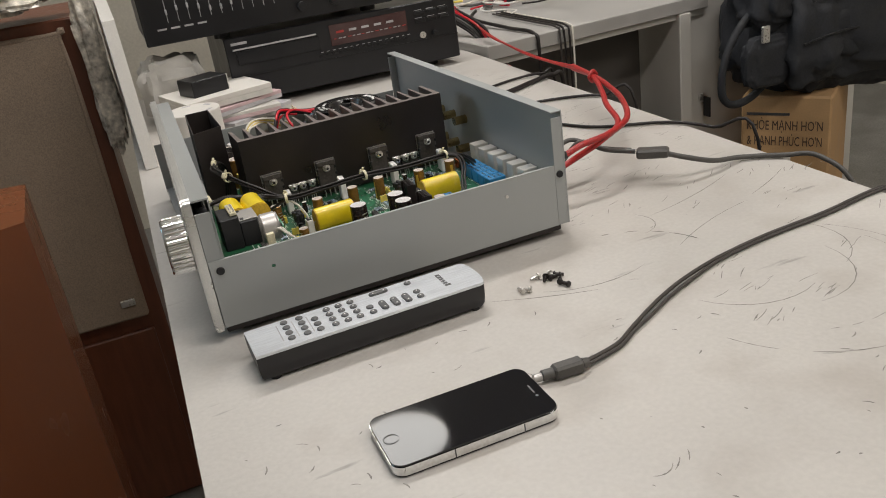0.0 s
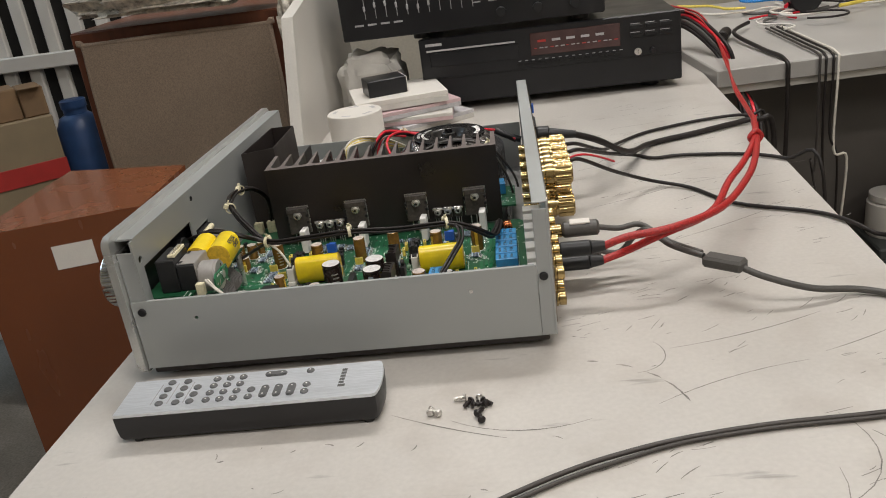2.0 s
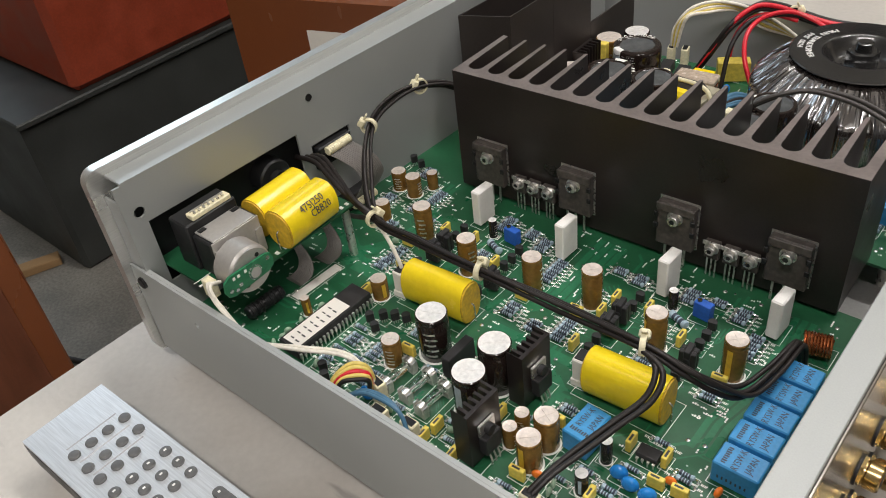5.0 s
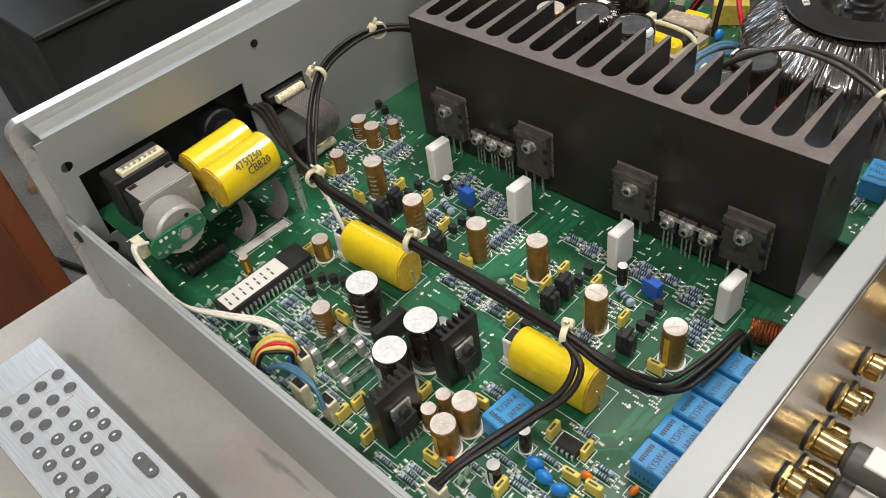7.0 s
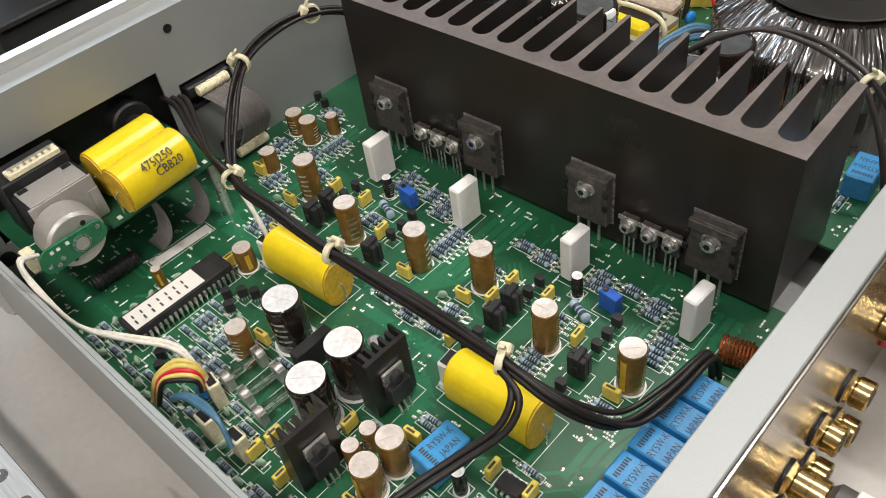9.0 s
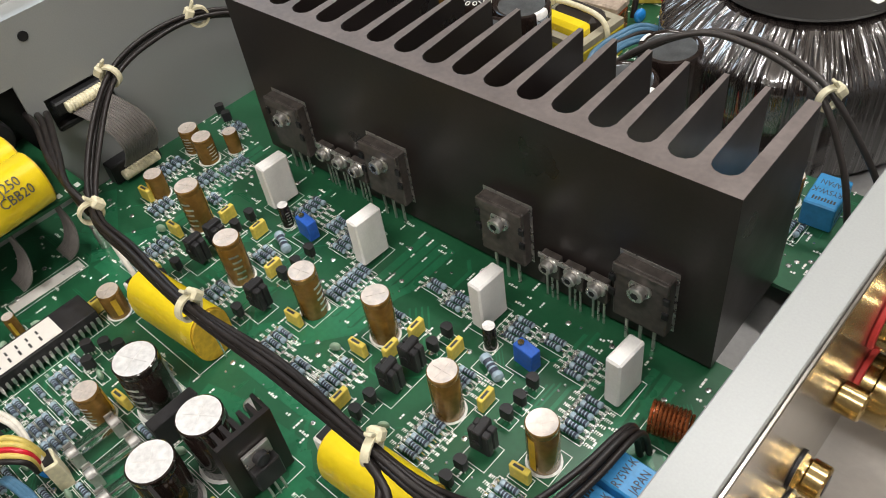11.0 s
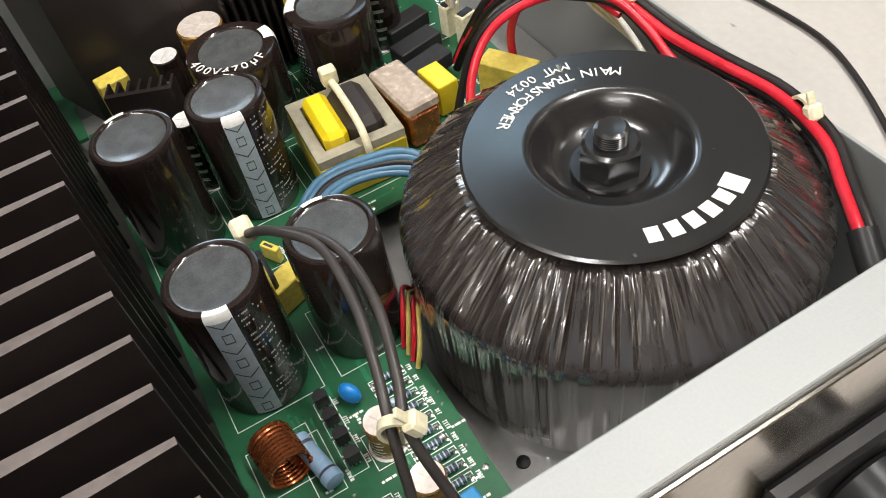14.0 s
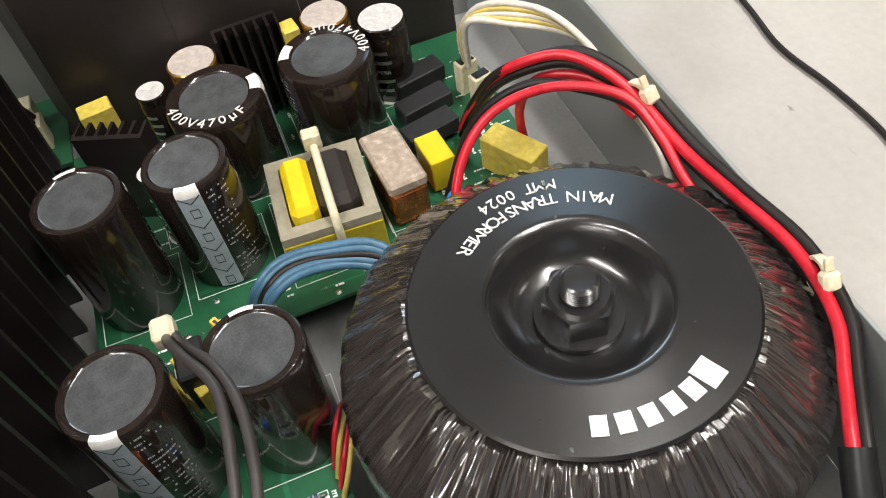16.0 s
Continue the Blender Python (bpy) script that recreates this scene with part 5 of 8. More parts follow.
yb.box((-0.0024, -0.0006, 0.00722), (0.0014, 0.0004, 0.00728), 1)
ybox = yb.mesh("box_capacitor", [YELLOW_BOX, DARK_INK])
bd = Geo().sphere((0, 0, 0.0046), 0.0039, 0, 10, (1, 0.62, 1)).box((-0.0016, -0.0002, 0), (-0.0012, 0.0002, 0.0025), 1).box((0.0012, -0.0002, 0), (0.0016, 0.0002, 0.0025), 1)
drop = bd.mesh("blue_drop_capacitor", [BLUE_DROP, SOLDER])
od = Geo().sphere((0, 0, 0.0034), 0.0026, 0, 10, (1, 0.55, 0.9)).box((-0.0013, -0.0002, 0), (-0.0009, 0.0002, 0.002), 1).box((0.0009, -0.0002, 0), (0.0013, 0.0002, 0.002), 1)
odrop = od.mesh("orange_drop_capacitor", [ORANGE, SOLDER])
pair = Geo().box((-0.0040, -0.0014, 0.0025), (0.0040, 0.0014, 0.0135), 0, 0.0004).box((-0.0040, 0.0017, 0.0025), (0.0040, 0.0045, 0.0132), 0, 0.0004)
pair.box((-0.0016, -0.0022, 0.0060), (0.0016, 0.0052, 0.0150), 0, 0.0004).cyl((0, -0.0023, 0.0095), (0, -0.0030, 0.0095), 0.0016, 10, 0, c=0.0002)
for x in (-0.0023, 0, 0.0023):
    pair.box((x - 0.0003, 0.0025, 0), (x + 0.0003, 0.0031, 0.0025), 1)
duo = pair.mesh("transistor_clip", [CHIP, SILVER])
discg = Geo().sphere((0, 0, 0.0028), 0.0022, 0, 8, (1, 0.5, 1)).box((-0.0010, -0.0002, 0), (-0.0007, 0.0002, 0.0015), 1).box((0.0007, -0.0002, 0), (0.0010, 0.0002, 0.0015), 1)
cdisc = discg.mesh("ceramic_disc", [material("pale_green_disc", (0.30, 0.42, 0.30), 0.45), SOLDER])


def drop_in(name, me, x, y, rz, hx, hy, parent=None, label=""):
    claim(x, y, hx, hy)
    return place(name, me, parent or main, pose(x, y, PB, 0, 0, rz), label)


for x, y in ((0.0940, 0.1195), (0.0940, 0.1295), (0.1355, 0.1185), (0.2040, 0.1225), (0.2040, 0.1335), (0.2450, 0.1235)):
    drop_in("transistor_clip", duo, x, y, 6, 0.0045, 0.0048)
ALONG, ACROSS = 4, 92
for x, y, rz in ((0.0395, 0.1300, ALONG), (0.0710, 0.1240, ALONG), (0.0830, 0.1440, ACROSS), (0.1025, 0.1460, ACROSS), (0.1255, 0.1350, ACROSS), (0.0840, 0.1050, ALONG), (0.1525, 0.1225, ALONG),
                 (0.1830, 0.1275, ALONG), (0.1935, 0.1340, ACROSS), (0.1945, 0.1465, ACROSS), (0.2120, 0.1485, ACROSS), (0.1940, 0.1080, ACROSS), (0.2345, 0.1385, ACROSS), (0.2605, 0.1240, ALONG),
                 (0.1910, 0.0530, ACROSS), (0.2140, 0.0640, ALONG), (0.1720, 0.0310, ACROSS), (0.1710, 0.0225, ACROSS), (0.1880, 0.0220, ACROSS), (0.2160, 0.0310, ALONG), (0.2460, 0.0720, ACROSS), (0.2620, 0.0730, ACROSS), (0.2640, 0.0600, ALONG), (0.2740, 0.0610, ALONG), (0.2460, 0.0390, ACROSS), (0.0810, 0.0790, ACROSS), (0.1300, 0.0590, ALONG), (0.2740, 0.0520, ALONG), (0.2860, 0.0300, ACROSS)):
    drop_in("box_capacitor", ybox, x, y, rz, 0.0036 if rz == ALONG else 0.0016, 0.0016 if rz == ALONG else 0.0036)
for x, y, rz in ((0.2500, 0.0550, 20), (0.2565, 0.0525, 10), (0.2645, 0.0520, 30), (0.1330, 0.0260, 0)):
    drop_in("blue_drop_capacitor", drop, x, y, rz, 0.0034, 0.0026)
for x, y, rz in ((0.2230, 0.0355, 20), (0.2685, 0.0640, 10), (0.2860, 0.0700, 80), (0.2960, 0.0420, 10)):
    drop_in("orange_drop_capacitor", odrop, x, y, rz, 0.0028, 0.0022)
for dx, dy in ((0, 0), (-0.1115, -0.0035)):
    for x, y in ((0.2050, 0.1520), (0.2052, 0.1440), (0.2432, 0.1530), (0.2440, 0.1450), (0.2440, 0.1378), (0.2025, 0.1145), (0.2030, 0.1070), (0.2440, 0.1145), (0.2440, 0.1075)):
        drop_in("small_transistor", to92, x + dx, y + dy, 4, 0.0024, 0.0022)
for x, y in ((0.0985, 0.0640), (0.1035, 0.0690), (0.1090, 0.0720), (0.1150, 0.0740), (0.1060, 0.0600), (0.0180, 0.1900), (0.0260, 0.1880), (0.1035, 0.0255), (0.1090, 0.0215)):
    if free(x, y, 0.002, 0.002, 0.0002):
        drop_in("small_transistor", to92, x, y, 60, 0.0024, 0.0022)
drop_in("bridge_rectifier", Geo().box((-0.0026, -0.0095, 0.001), (0.0026, 0.0095, 0.0135), 0, 0.0004).mesh("bridge_rectifier", [CHIP]), 0.1560, 0.0665, 0, 0.003, 0.0095)

# resistor rows: bodies along x, stacked along y about the middle of each row
bigres = Geo().lathe([(0.0008, -0.0060), (0.0021, -0.0054), (0.0022, -0.0038), (0.0018, -0.0032), (0.0018, -0.0014), (0.00182, -0.0006), (0.00182, 0.0006), (0.0018, 0.0014), (0.0018, 0.0032), (0.0022, 0.0038), (0.0021, 0.0054), (0.0008, 0.0060)], 12,
                     slots=[0, 0, 0, 1, 0, 1, 0, 1, 0, 0, 0], at=Matrix.Translation((0, 0, 0.0026)) @ Matrix.Rotation(radians(90), 4, "Y")).mesh("large_resistor", [RES_BLUE, RES_BAND])
for x, y in ((0.2270, 0.1505), (0.1160, 0.1475)):
    drop_in("large_resistor", bigres, x, y, -22, 0.0065, 0.0030)
rows = [(0.1820, 0.1475, 2), (0.1840, 0.1140, 6), (0.2260, 0.1125, 8), (0.2210, 0.1415, 3), (0.2630, 0.1550, 7), (0.2510, 0.1700, 4), (0.2240, 0.1700, 4), (0.1970, 0.1670, 3), (0.2600, 0.1160, 3),
        (0.0720, 0.1130, 5), (0.0670, 0.1475, 2), (0.1140, 0.1385, 3), (0.1090, 0.1690, 5), (0.1270, 0.1690, 3), (0.1140, 0.1140, 7), (0.1550, 0.1490, 7), (0.1535, 0.1120, 4), (0.0300, 0.1480, 6), (0.0330, 0.1860, 4), (0.0520, 0.1540, 4), (0.0500, 0.1300, 4), (0.0710, 0.1020, 3),
        (0.0560, 0.1680, 5), (0.1380, 0.1640, 4), (0.1850, 0.1680, 2), (0.2760, 0.1180, 3), (0.2380, 0.1730, 2), (0.1700, 0.1080, 3),
        (0.2140, 0.0730, 2), (0.2140, 0.0215, 3), (0.2720, 0.0700, 2), (0.2500, 0.0475, 3), (0.2630, 0.0430, 4), (0.2560, 0.0850, 4), (0.2420, 0.0260, 3), (0.2760, 0.0140, 4), (0.2620, 0.0120, 3), (0.1130, 0.0330, 4), (0.1240, 0.0350, 4), (0.1250, 0.0740, 4), (0.2020, 0.0110, 3), (0.1860, 0.0100, 3), (0.0980, 0.0290, 4), (0.2920, 0.0560, 4), (0.1450, 0.0110, 3), (0.2760, 0.0380, 4), (0.1160, 0.0500, 4), (0.1000, 0.0500, 3)]
labels = []
count = 0
for x, ymid, n in rows:
    for k in range(n):
        y = ymid + 0.0029 * (k - (n - 1) / 2)
        if free(x, y, 0.0040, 0.0011, -0.0008):
            drop_in("resistor", resistor, x, y, (-3, 0, 3, 180)[(count + k) % 4], 0.0050, 0.0012)
            labels.append((x + 0.0062, y))
            labels.append((x - 0.0082, y))
            count += 1
fill = random.Random(12)
for _ in range(2600):
    x, y = fill.uniform(0.066, 0.296), fill.uniform(0.010, 0.062)
    if free(x, y, 0.0052, 0.0014, 0.0008) and count < 230:
        drop_in("resistor", resistor, x, y, 0, 0.0052, 0.0012)
        labels.append((x + 0.0062, y))
        count += 1
    elif free(x, y, 0.0024, 0.0016, 0.0012) and len(taken) < 430:
        drop_in("ceramic_disc", cdisc, x, y, fill.uniform(0, 180), 0.0024, 0.0014)
for x, y in ((0.2470, 0.1640), (0.1330, 0.1585), (0.2010, 0.1000), (0.2130, 0.1100), (0.0640, 0.1210), (0.1750, 0.1230), (0.0910, 0.0350), (0.0660, 0.0280), (0.0700, 0.0170)):
    if free(x, y, 0.0020, 0.0014, 0):
        drop_in("ceramic_disc", cdisc, x, y, 40, 0.0024, 0.0014)


# printed marks, tracks and solder pads of both boards, too fine to pick apart
def print_board(parent, inside, seed, marks, tracks, blocked, names=(), bands=()):
    r = random.Random(seed)
    white, green, pads = Geo(), Geo(), Geo()

    def flat(g, x0, y0, x1, y1, z):
        g.put([(x0, y0, z), (x1, y0, z), (x1, y1, z), (x0, y1, z)], [(0, 1, 2, 3)])

    for x, y, hx, hy in blocked:
        if inside(x, y):
            z, w = PB + 0.00026, 0.00028
            hx, hy = hx + 0.0006, hy + 0.0006
            flat(white, x - hx, y - hy, x + hx, y - hy + w, z)
            flat(white, x - hx, y + hy - w, x + hx, y + hy, z)
            flat(white, x - hx, y - hy, x - hx + w, y + hy, z)
            flat(white, x + hx - w, y - hy, x + hx, y + hy, z)
    for x, y in names:
        if inside(x, y):
            for k in range(r.randint(3, 4)):
                px = x + 0.00075 * k
                flat(white, px, y - 0.0007, px + 0.00026, y + 0.0007, PB + 0.00028)
                flat(white, px + 0.00022, y + r.choice((-0.0006, 0.0, 0.00035)), px + 0.00056, y + 0.0006, PB + 0.00028)
    for b, (way, w) in enumerate(bands):
        for i, ((ax, ay), (bx, by)) in enumerate(zip(way, way[1:])):
            l = math.hypot(bx - ax, by - ay)
            nx, ny = -(by - ay) / l * w / 2, (bx - ax) / l * w / 2
            z = PB + 0.00011 + 0.000008 * b + 0.000004 * (i % 2)
            green.put([(ax + nx, ay + ny, z), (ax - nx, ay - ny, z), (bx - nx, by - ny, z), (bx + nx, by + ny, z)], [(0, 1, 2, 3)])
    inked, laid = set(), set()
    n = 0
    while n < marks:
        x, y = r.uniform(0.01, 0.308), r.uniform(0.008, 0.404)
        if not inside(x, y):
            continue
        n += 1
        spot = (round(x / 0.0036), round(y / 0.0036))
        if spot in inked or not all(abs(x - a) > c + 0.003 or abs(y - b) > d + 0.003 for a, b, c, d in blocked if c > 0.004 and d > 0.004):
            continue
        inked.add(spot)
        kind = r.random()
        if kind < 0.62:
            up = r.random() < 0.5
            for k in range(r.randint(2, 4)):
                d = 0.0011 * k
                px, py = (x + d, y) if not up else (x, y + d)
                flat(white, px, py, px + 0.0008, py + 0.0008 + 0.0004 * (k % 2), PB + 0.00030)
        elif kind < 0.75:
            pads.lathe([(0.0012, 0.00003), (0.0009, 0.0003), (0.0004, 0.0004)], 8, 0, Matrix.Translation((x, y, PB)))
        else:
            pads.lathe([(0.0006, 0.00003), (0.0004, 0.00025)], 6, 0, Matrix.Translation((x, y, PB)))
    n = 0
    while n < tracks:
        x, y = r.uniform(0.01, 0.308), r.uniform(0.008, 0.404)
        if not inside(x, y):
            continue
        n += 1
        w = r.choice((0.0004, 0.0005, 0.0008, 0.0016))
        heading = r.choice((0, 90, 180, 270))
        lanes = r.choice((1, 1, 2, 4))
        way = [(x, y)]
        for k in range(r.randint(2, 4)):
            l = r.uniform(0.004, 0.020)
            x, y = x + l * math.cos(radians(heading)), y + l * math.sin(radians(heading))
            way.append((x, y))
            heading += r.choice((-45, 45))
        cells = set()
        for (ax, ay), (bx, by) in zip(way, way[1:]):
            for k in range(9):
                cells |= {(round((ax + (bx - ax) * k / 8) / 0.003) + i, round((ay + (by - ay) * k / 8) / 0.003) + j) for i in (0, 1) for j in (0, 1)}
        if cells & laid:
            continue
        laid |= cells
        for lane in range(lanes):
            o = lane * 2.1 * w
            for i, ((ax, ay), (bx, by)) in enumerate(zip(way, way[1:])):
                if inside(ax + o, ay + o) and inside(bx + o, by + o):
                    dx, dy = bx - ax, by - ay
                    l = math.hypot(dx, dy)
                    nx, ny = -dy / l * w / 2, dx / l * w / 2
                    z = PB + 0.00007 + 0.000004 * (i % 2) + 0.000002 * (lane % 4) + 0.00001 * (n % 3)
                    green.put([(ax + o + nx, ay + o + ny, z), (ax + o - nx, ay + o - ny, z), (bx + o - nx, by + o - ny, z), (bx + o + nx, by + o + ny, z)], [(0, 1, 2, 3)])
    tagged(part("silkscreen_print", white, SILK, parent, "fine white printed marks"), kind="stuff")
    tagged(part("copper_track", green, PCB_TRACK, parent, "lighter green tracks"), kind="stuff")
    tagged(part("solder_pad", pads, SOLDER, parent, "bright solder spots"), kind="stuff")


BANDS = []
for k in range(4):
    o = 0.0046 * k
    BANDS.append(([(0.1625 + o, 0.1870), (0.1625 + o, 0.1560 + 0.4 * o), (0.1600 + o, 0.1500 + 0.4 * o), (0.1600 + o, 0.1340), (0.1420 + o, 0.1120), (0.1420 + o, 0.1050)], 0.0036))
for k in range(3):
    o = 0.0042 * k
    BANDS.append(([(0.0500 + o, 0.1860), (0.0500 + o, 0.1640), (0.0620 + o, 0.1520), (0.0620 + o, 0.1250), (0.0500 + o, 0.1080), (0.0300, 0.1000 - o)], 0.0032))
    BANDS.append(([(0.2720 + o, 0.1850), (0.2740 + o, 0.1400), (0.2660 + o, 0.1040), (0.2660 + o, 0.0860)], 0.0030))
BANDS += [([(0.1480, 0.0800), (0.1560, 0.0820), (0.1660, 0.0840), (0.1960, 0.0860), (0.2040, 0.0800), (0.2060, 0.0420)], 0.0080), ([(0.0160, 0.1200), (0.0560, 0.0960), (0.0860, 0.0960)], 0.0120), ([(0.1500, 0.0985), (0.2000, 0.0985)], 0.0060)]
print_board(main, lambda x, y: 0.008 < x < 0.304 and 0.008 < y < 0.189, 5, 1100, 420, list(taken), labels, BANDS)


# ---- behind the front sheet: switch board, volume motor ----
ZC = 0.0535
CTRL = Matrix.Translation((0.0201, -0.0040, 0.0182)) @ Matrix.Scale(0.945, 4)     # the control board stands high, close behind the side plate
front_board = part("front_board", Geo().prism([(-0.024, 0.0185), (0.0195, 0.0185), (0.0195, 0.0500), (0.0335, 0.0535), (0.0345, 0.1160), (-0.024, 0.1160)], ZC - 0.0015, ZC), PCB, amp, "green control board on stand-offs", m=CTRL)
part("stand_off", Geo().cyl((0.0490, 0.1010, PB), (0.0490, 0.1010, 0.0672), 0.0025, 12), SILVER, front_board)
fb = Geo()
for y in (0.0580, 0.0640, 0.1030, 0.1075, 0.1120):
    fb.box((0.0296, y, ZC + 0.0001), (0.0325, y + 0.0022, ZC + 0.0003))
fb.box((0.0120, 0.0160, ZC + 0.0001), (0.0126, 0.0270, ZC + 0.0003)).box((0.0160, 0.0165, ZC + 0.0001), (0.0175, 0.0220, ZC + 0.0003))
part("silkscreen_print", fb, SILK, front_board, "white printed marks", m=CTRL)
yc = film_cap(0.0365, 0.0104, 0.0120).mesh("film_capacitor", [YELLOW, YELLOW_END, SOLDER])
for x in (0.0092, 0.0296):
    place("film_capacitor", yc, front_board, CTRL @ pose(x, 0.0828, ZC + 0.0124, 0, 0, 93), "yellow film capacitor with dark print")
LM = CTRL @ pose(0.0296, 0.0828, ZC + 0.0124, 0, 0, 93)
for k, text in enumerate(("475J250", "CBB20")):
    letters(text, 0.0062, LM @ Matrix.Rotation(radians(44 + 26 * k), 4, "X") @ Matrix.Translation((0.001 + 0.004 * k, 0, 0.01235 - 0.0009 * k)), front_board, DARK_INK, squeeze=0.85)
pg = Geo().box((0.0066, 0.0270, ZC), (0.0225, 0.0590, 0.0770), 1, 0.0008).box((0.0226, 0.0275, ZC), (0.0235, 0.0585, 0.0772), 0, 0.0002).box((-0.0100, 0.0255, ZC), (0.0065, 0.0585, 0.0832), 1, 0.0008)
pg.box((0.0070, 0.0290, 0.0771), (0.0232, 0.0570, 0.0781), 0, 0.0003).box((0.0236, 0.0540, ZC + 0.001), (0.0243, 0.0585, 0.0700), 0).box((0.0236, 0.0280, ZC + 0.001), (0.0243, 0.0320, 0.0720), 0)
pg.box((0.0080, 0.0300, 0.0782), (0.0110, 0.0345, 0.0785), 1).box((0.0080, 0.0520, 0.0782), (0.0110, 0.0565, 0.0785), 1)
pot = part("volume_control", pg, [GREY_MET, BLACK_PL], amp, "grey metal volume control", m=CTRL)
ps = Geo().box((0.0000, 0.0310, 0.0833), (0.0062, 0.0565, 0.0862), 0, 0.0004).box((0.0012, 0.0330, 0.0863), (0.0024, 0.0545, 0.0869), 1)
for k in range(7):
    ps.box((0.0036, 0.0335 + 0.0031 * k, 0.0863), (0.0052, 0.0345 + 0.0031 * k, 0.0874), 1)
part("pin_strip", ps, [CREAM, SILVER], pot, m=CTRL)
MY, MZ = 0.0362, 0.0622
mo = Geo().cyl((0.0244, MY, MZ), (0.0396, MY, MZ), 0.0136, 36, 0, c=0.0014).cyl((0.0396, MY, MZ), (0.0404, MY, MZ), 0.0125, 36, 0).cyl((0.0404, MY, MZ), (0.0436, MY, MZ), 0.0032, 16, 0)
for a in (55, 235):
    mo.cyl((0.0404, MY + 0.0088 * math.cos(radians(a)), MZ + 0.0088 * math.sin(radians(a))), (0.0406, MY + 0.0088 * math.cos(radians(a)), MZ + 0.0088 * math.sin(radians(a))), 0.0013, 10, 1)
part("motor", mo, [GREY_MET, BLACK_PL], pot, "round silver motor", m=CTRL)
mb = Geo().prism([(0.0165, 0.0610), (0.0180, 0.0575), (0.0215, 0.0560), (0.0440, 0.0570), (0.0480, 0.0590), (0.0490, 0.0630), (0.0475, 0.0672), (0.0440, 0.0682), (0.0210, 0.0688), (0.0175, 0.0665)], 0.0412, 0.0426, at=YZ)
for y, z in ((0.0200, 0.0605), (0.0235, 0.0590), (0.0262, 0.0608), (0.0452, 0.0655)):
    mb.cyl((0.0426, y, z), (0.0432, y, z), 0.0012, 10, 1)
mb.cyl((0.0426, MY, MZ), (0.0432, MY, MZ), 0.0042, 20, 1).cyl((0.0432, MY, MZ), (0.0434, MY, MZ), 0.0036, 20, 0)
for y in (0.0225, 0.0255, 0.0300):
    mb.box((0.0427, y, 0.0655), (0.0429, y + 0.0016, 0.0672), 2)
part("motor_board", mb, [PCB_TRACK, SOLDER, SILK], pot, "small green board on the motor", m=CTRL)
part("wire_connector", Geo().box((0.0250, 0.0145, ZC), (0.0320, 0.0195, 0.0640), 0, 0.0004), CREAM, front_board, m=CTRL)
sel = Geo().cyl((-0.0030, 0.0905, 0.0790), (0.0080, 0.0905, 0.0790), 0.0108, 28, c=0.001).cyl((0.0080, 0.0905, 0.0790), (0.0120, 0.0905, 0.0790), 0.005, 16)
part("selector_switch", sel, BLACK_PL, amp)
ck = Geo().cyl((0.0410, 0.0290, PB + 0.0045), (0.0420, 0.0525, PB + 0.0045), 0.0036, 18, c=0.0005)
for k in range(7):
    ck.cyl((0.0411 + 0.00013 * k, 0.0305 + 0.0031 * k, PB + 0.0045), (0.0412 + 0.00013 * k, 0.0322 + 0.0031 * k, PB + 0.0045), 0.0041, 18, c=0.0003)
part("ribbed_sleeve", ck, BLACK_PL, amp, "black ribbed sleeve lying on the board")


def ribbed_bar(x, y0, y1, z, r):
    """A cream ribbon end: a bar of fine rings along y."""
    n = int((y1 - y0) / 0.0015)
    step = (y1 - y0) / n
    g = Geo().lathe([p for k in range(n) for p in ((r * 0.86, k * step), (r, (k + 0.2) * step), (r, (k + 0.7) * step), (r * 0.86, (k + 0.9) * step))], 14, at=Matrix.Translation((x, y0, z)) @ Matrix.Rotation(radians(-90), 4, "X"))
    return g


part("ribbon_socket", Geo().box((-0.0040, 0.1182, 0.0692), (0.0020, 0.1473, 0.0720), 0, 0.0006).box((-0.0040, 0.1182, 0.0720), (-0.0020, 0.1473, 0.0853), 0, 0.0004).box((-0.0020, 0.1200, 0.0770), (0.0035, 0.1455, 0.0835), 0, 0.0008), BLACK_PL, amp, "black socket in the front sheet", m=FRONT)
part("ribbon_end", ribbed_bar(0.0150, 0.1238, 0.1425, 0.0805, 0.0027), CREAM, amp, "cream ribbed ribbon end")
part("ribbon_socket", Geo().box((0.0105, 0.1270, PB), (0.0180, 0.1525, PB + 0.0105), 0, 0.0006), BLACK_PL, amp, "black socket on the board")
part("ribbon_end", ribbed_bar(0.0206, 0.1305, 0.1500, PB + 0.0048, 0.0026), CREAM, amp, "cream ribbed ribbon end")
RIBS = [(y0, 9, [(0.0270, y0 - 0.002, 0.0665), (0.0300, y0 - 0.002, 0.0590), (0.0350, y0 - 0.002, 0.0530), (0.0400, y0 - 0.004, 0.0485), (0.0410, y0 - 0.007, 0.0435), (0.0370, y0 - 0.010, 0.0385), (0.0320, y0 - 0.010, PB)], (0.0013, 0)) for y0 in (0.074, 0.096)]
RIBS.append((0, 14, [(0.0155, 0.1250, 0.0780), (0.0220, 0.1275, 0.0750), (0.0285, 0.1310, 0.0690), (0.0310, 0.1330, 0.0600), (0.0260, 0.1340, 0.0510), (0.0215, 0.1330, 0.0440)], (0, 0.0013)))
for _, n, way, (ox, oy) in RIBS:
    rib = None
    for i in range(n):
        t = Geo().tube([(x + ox * i, y + oy * i, z) for x, y, z in way], 0.00068, 5, 0, 4)
        rib = part("strand", t, RIBBON, rib) and rib if rib else part("ribbon_cable", t, RIBBON, amp, "grey flat ribbon cable")

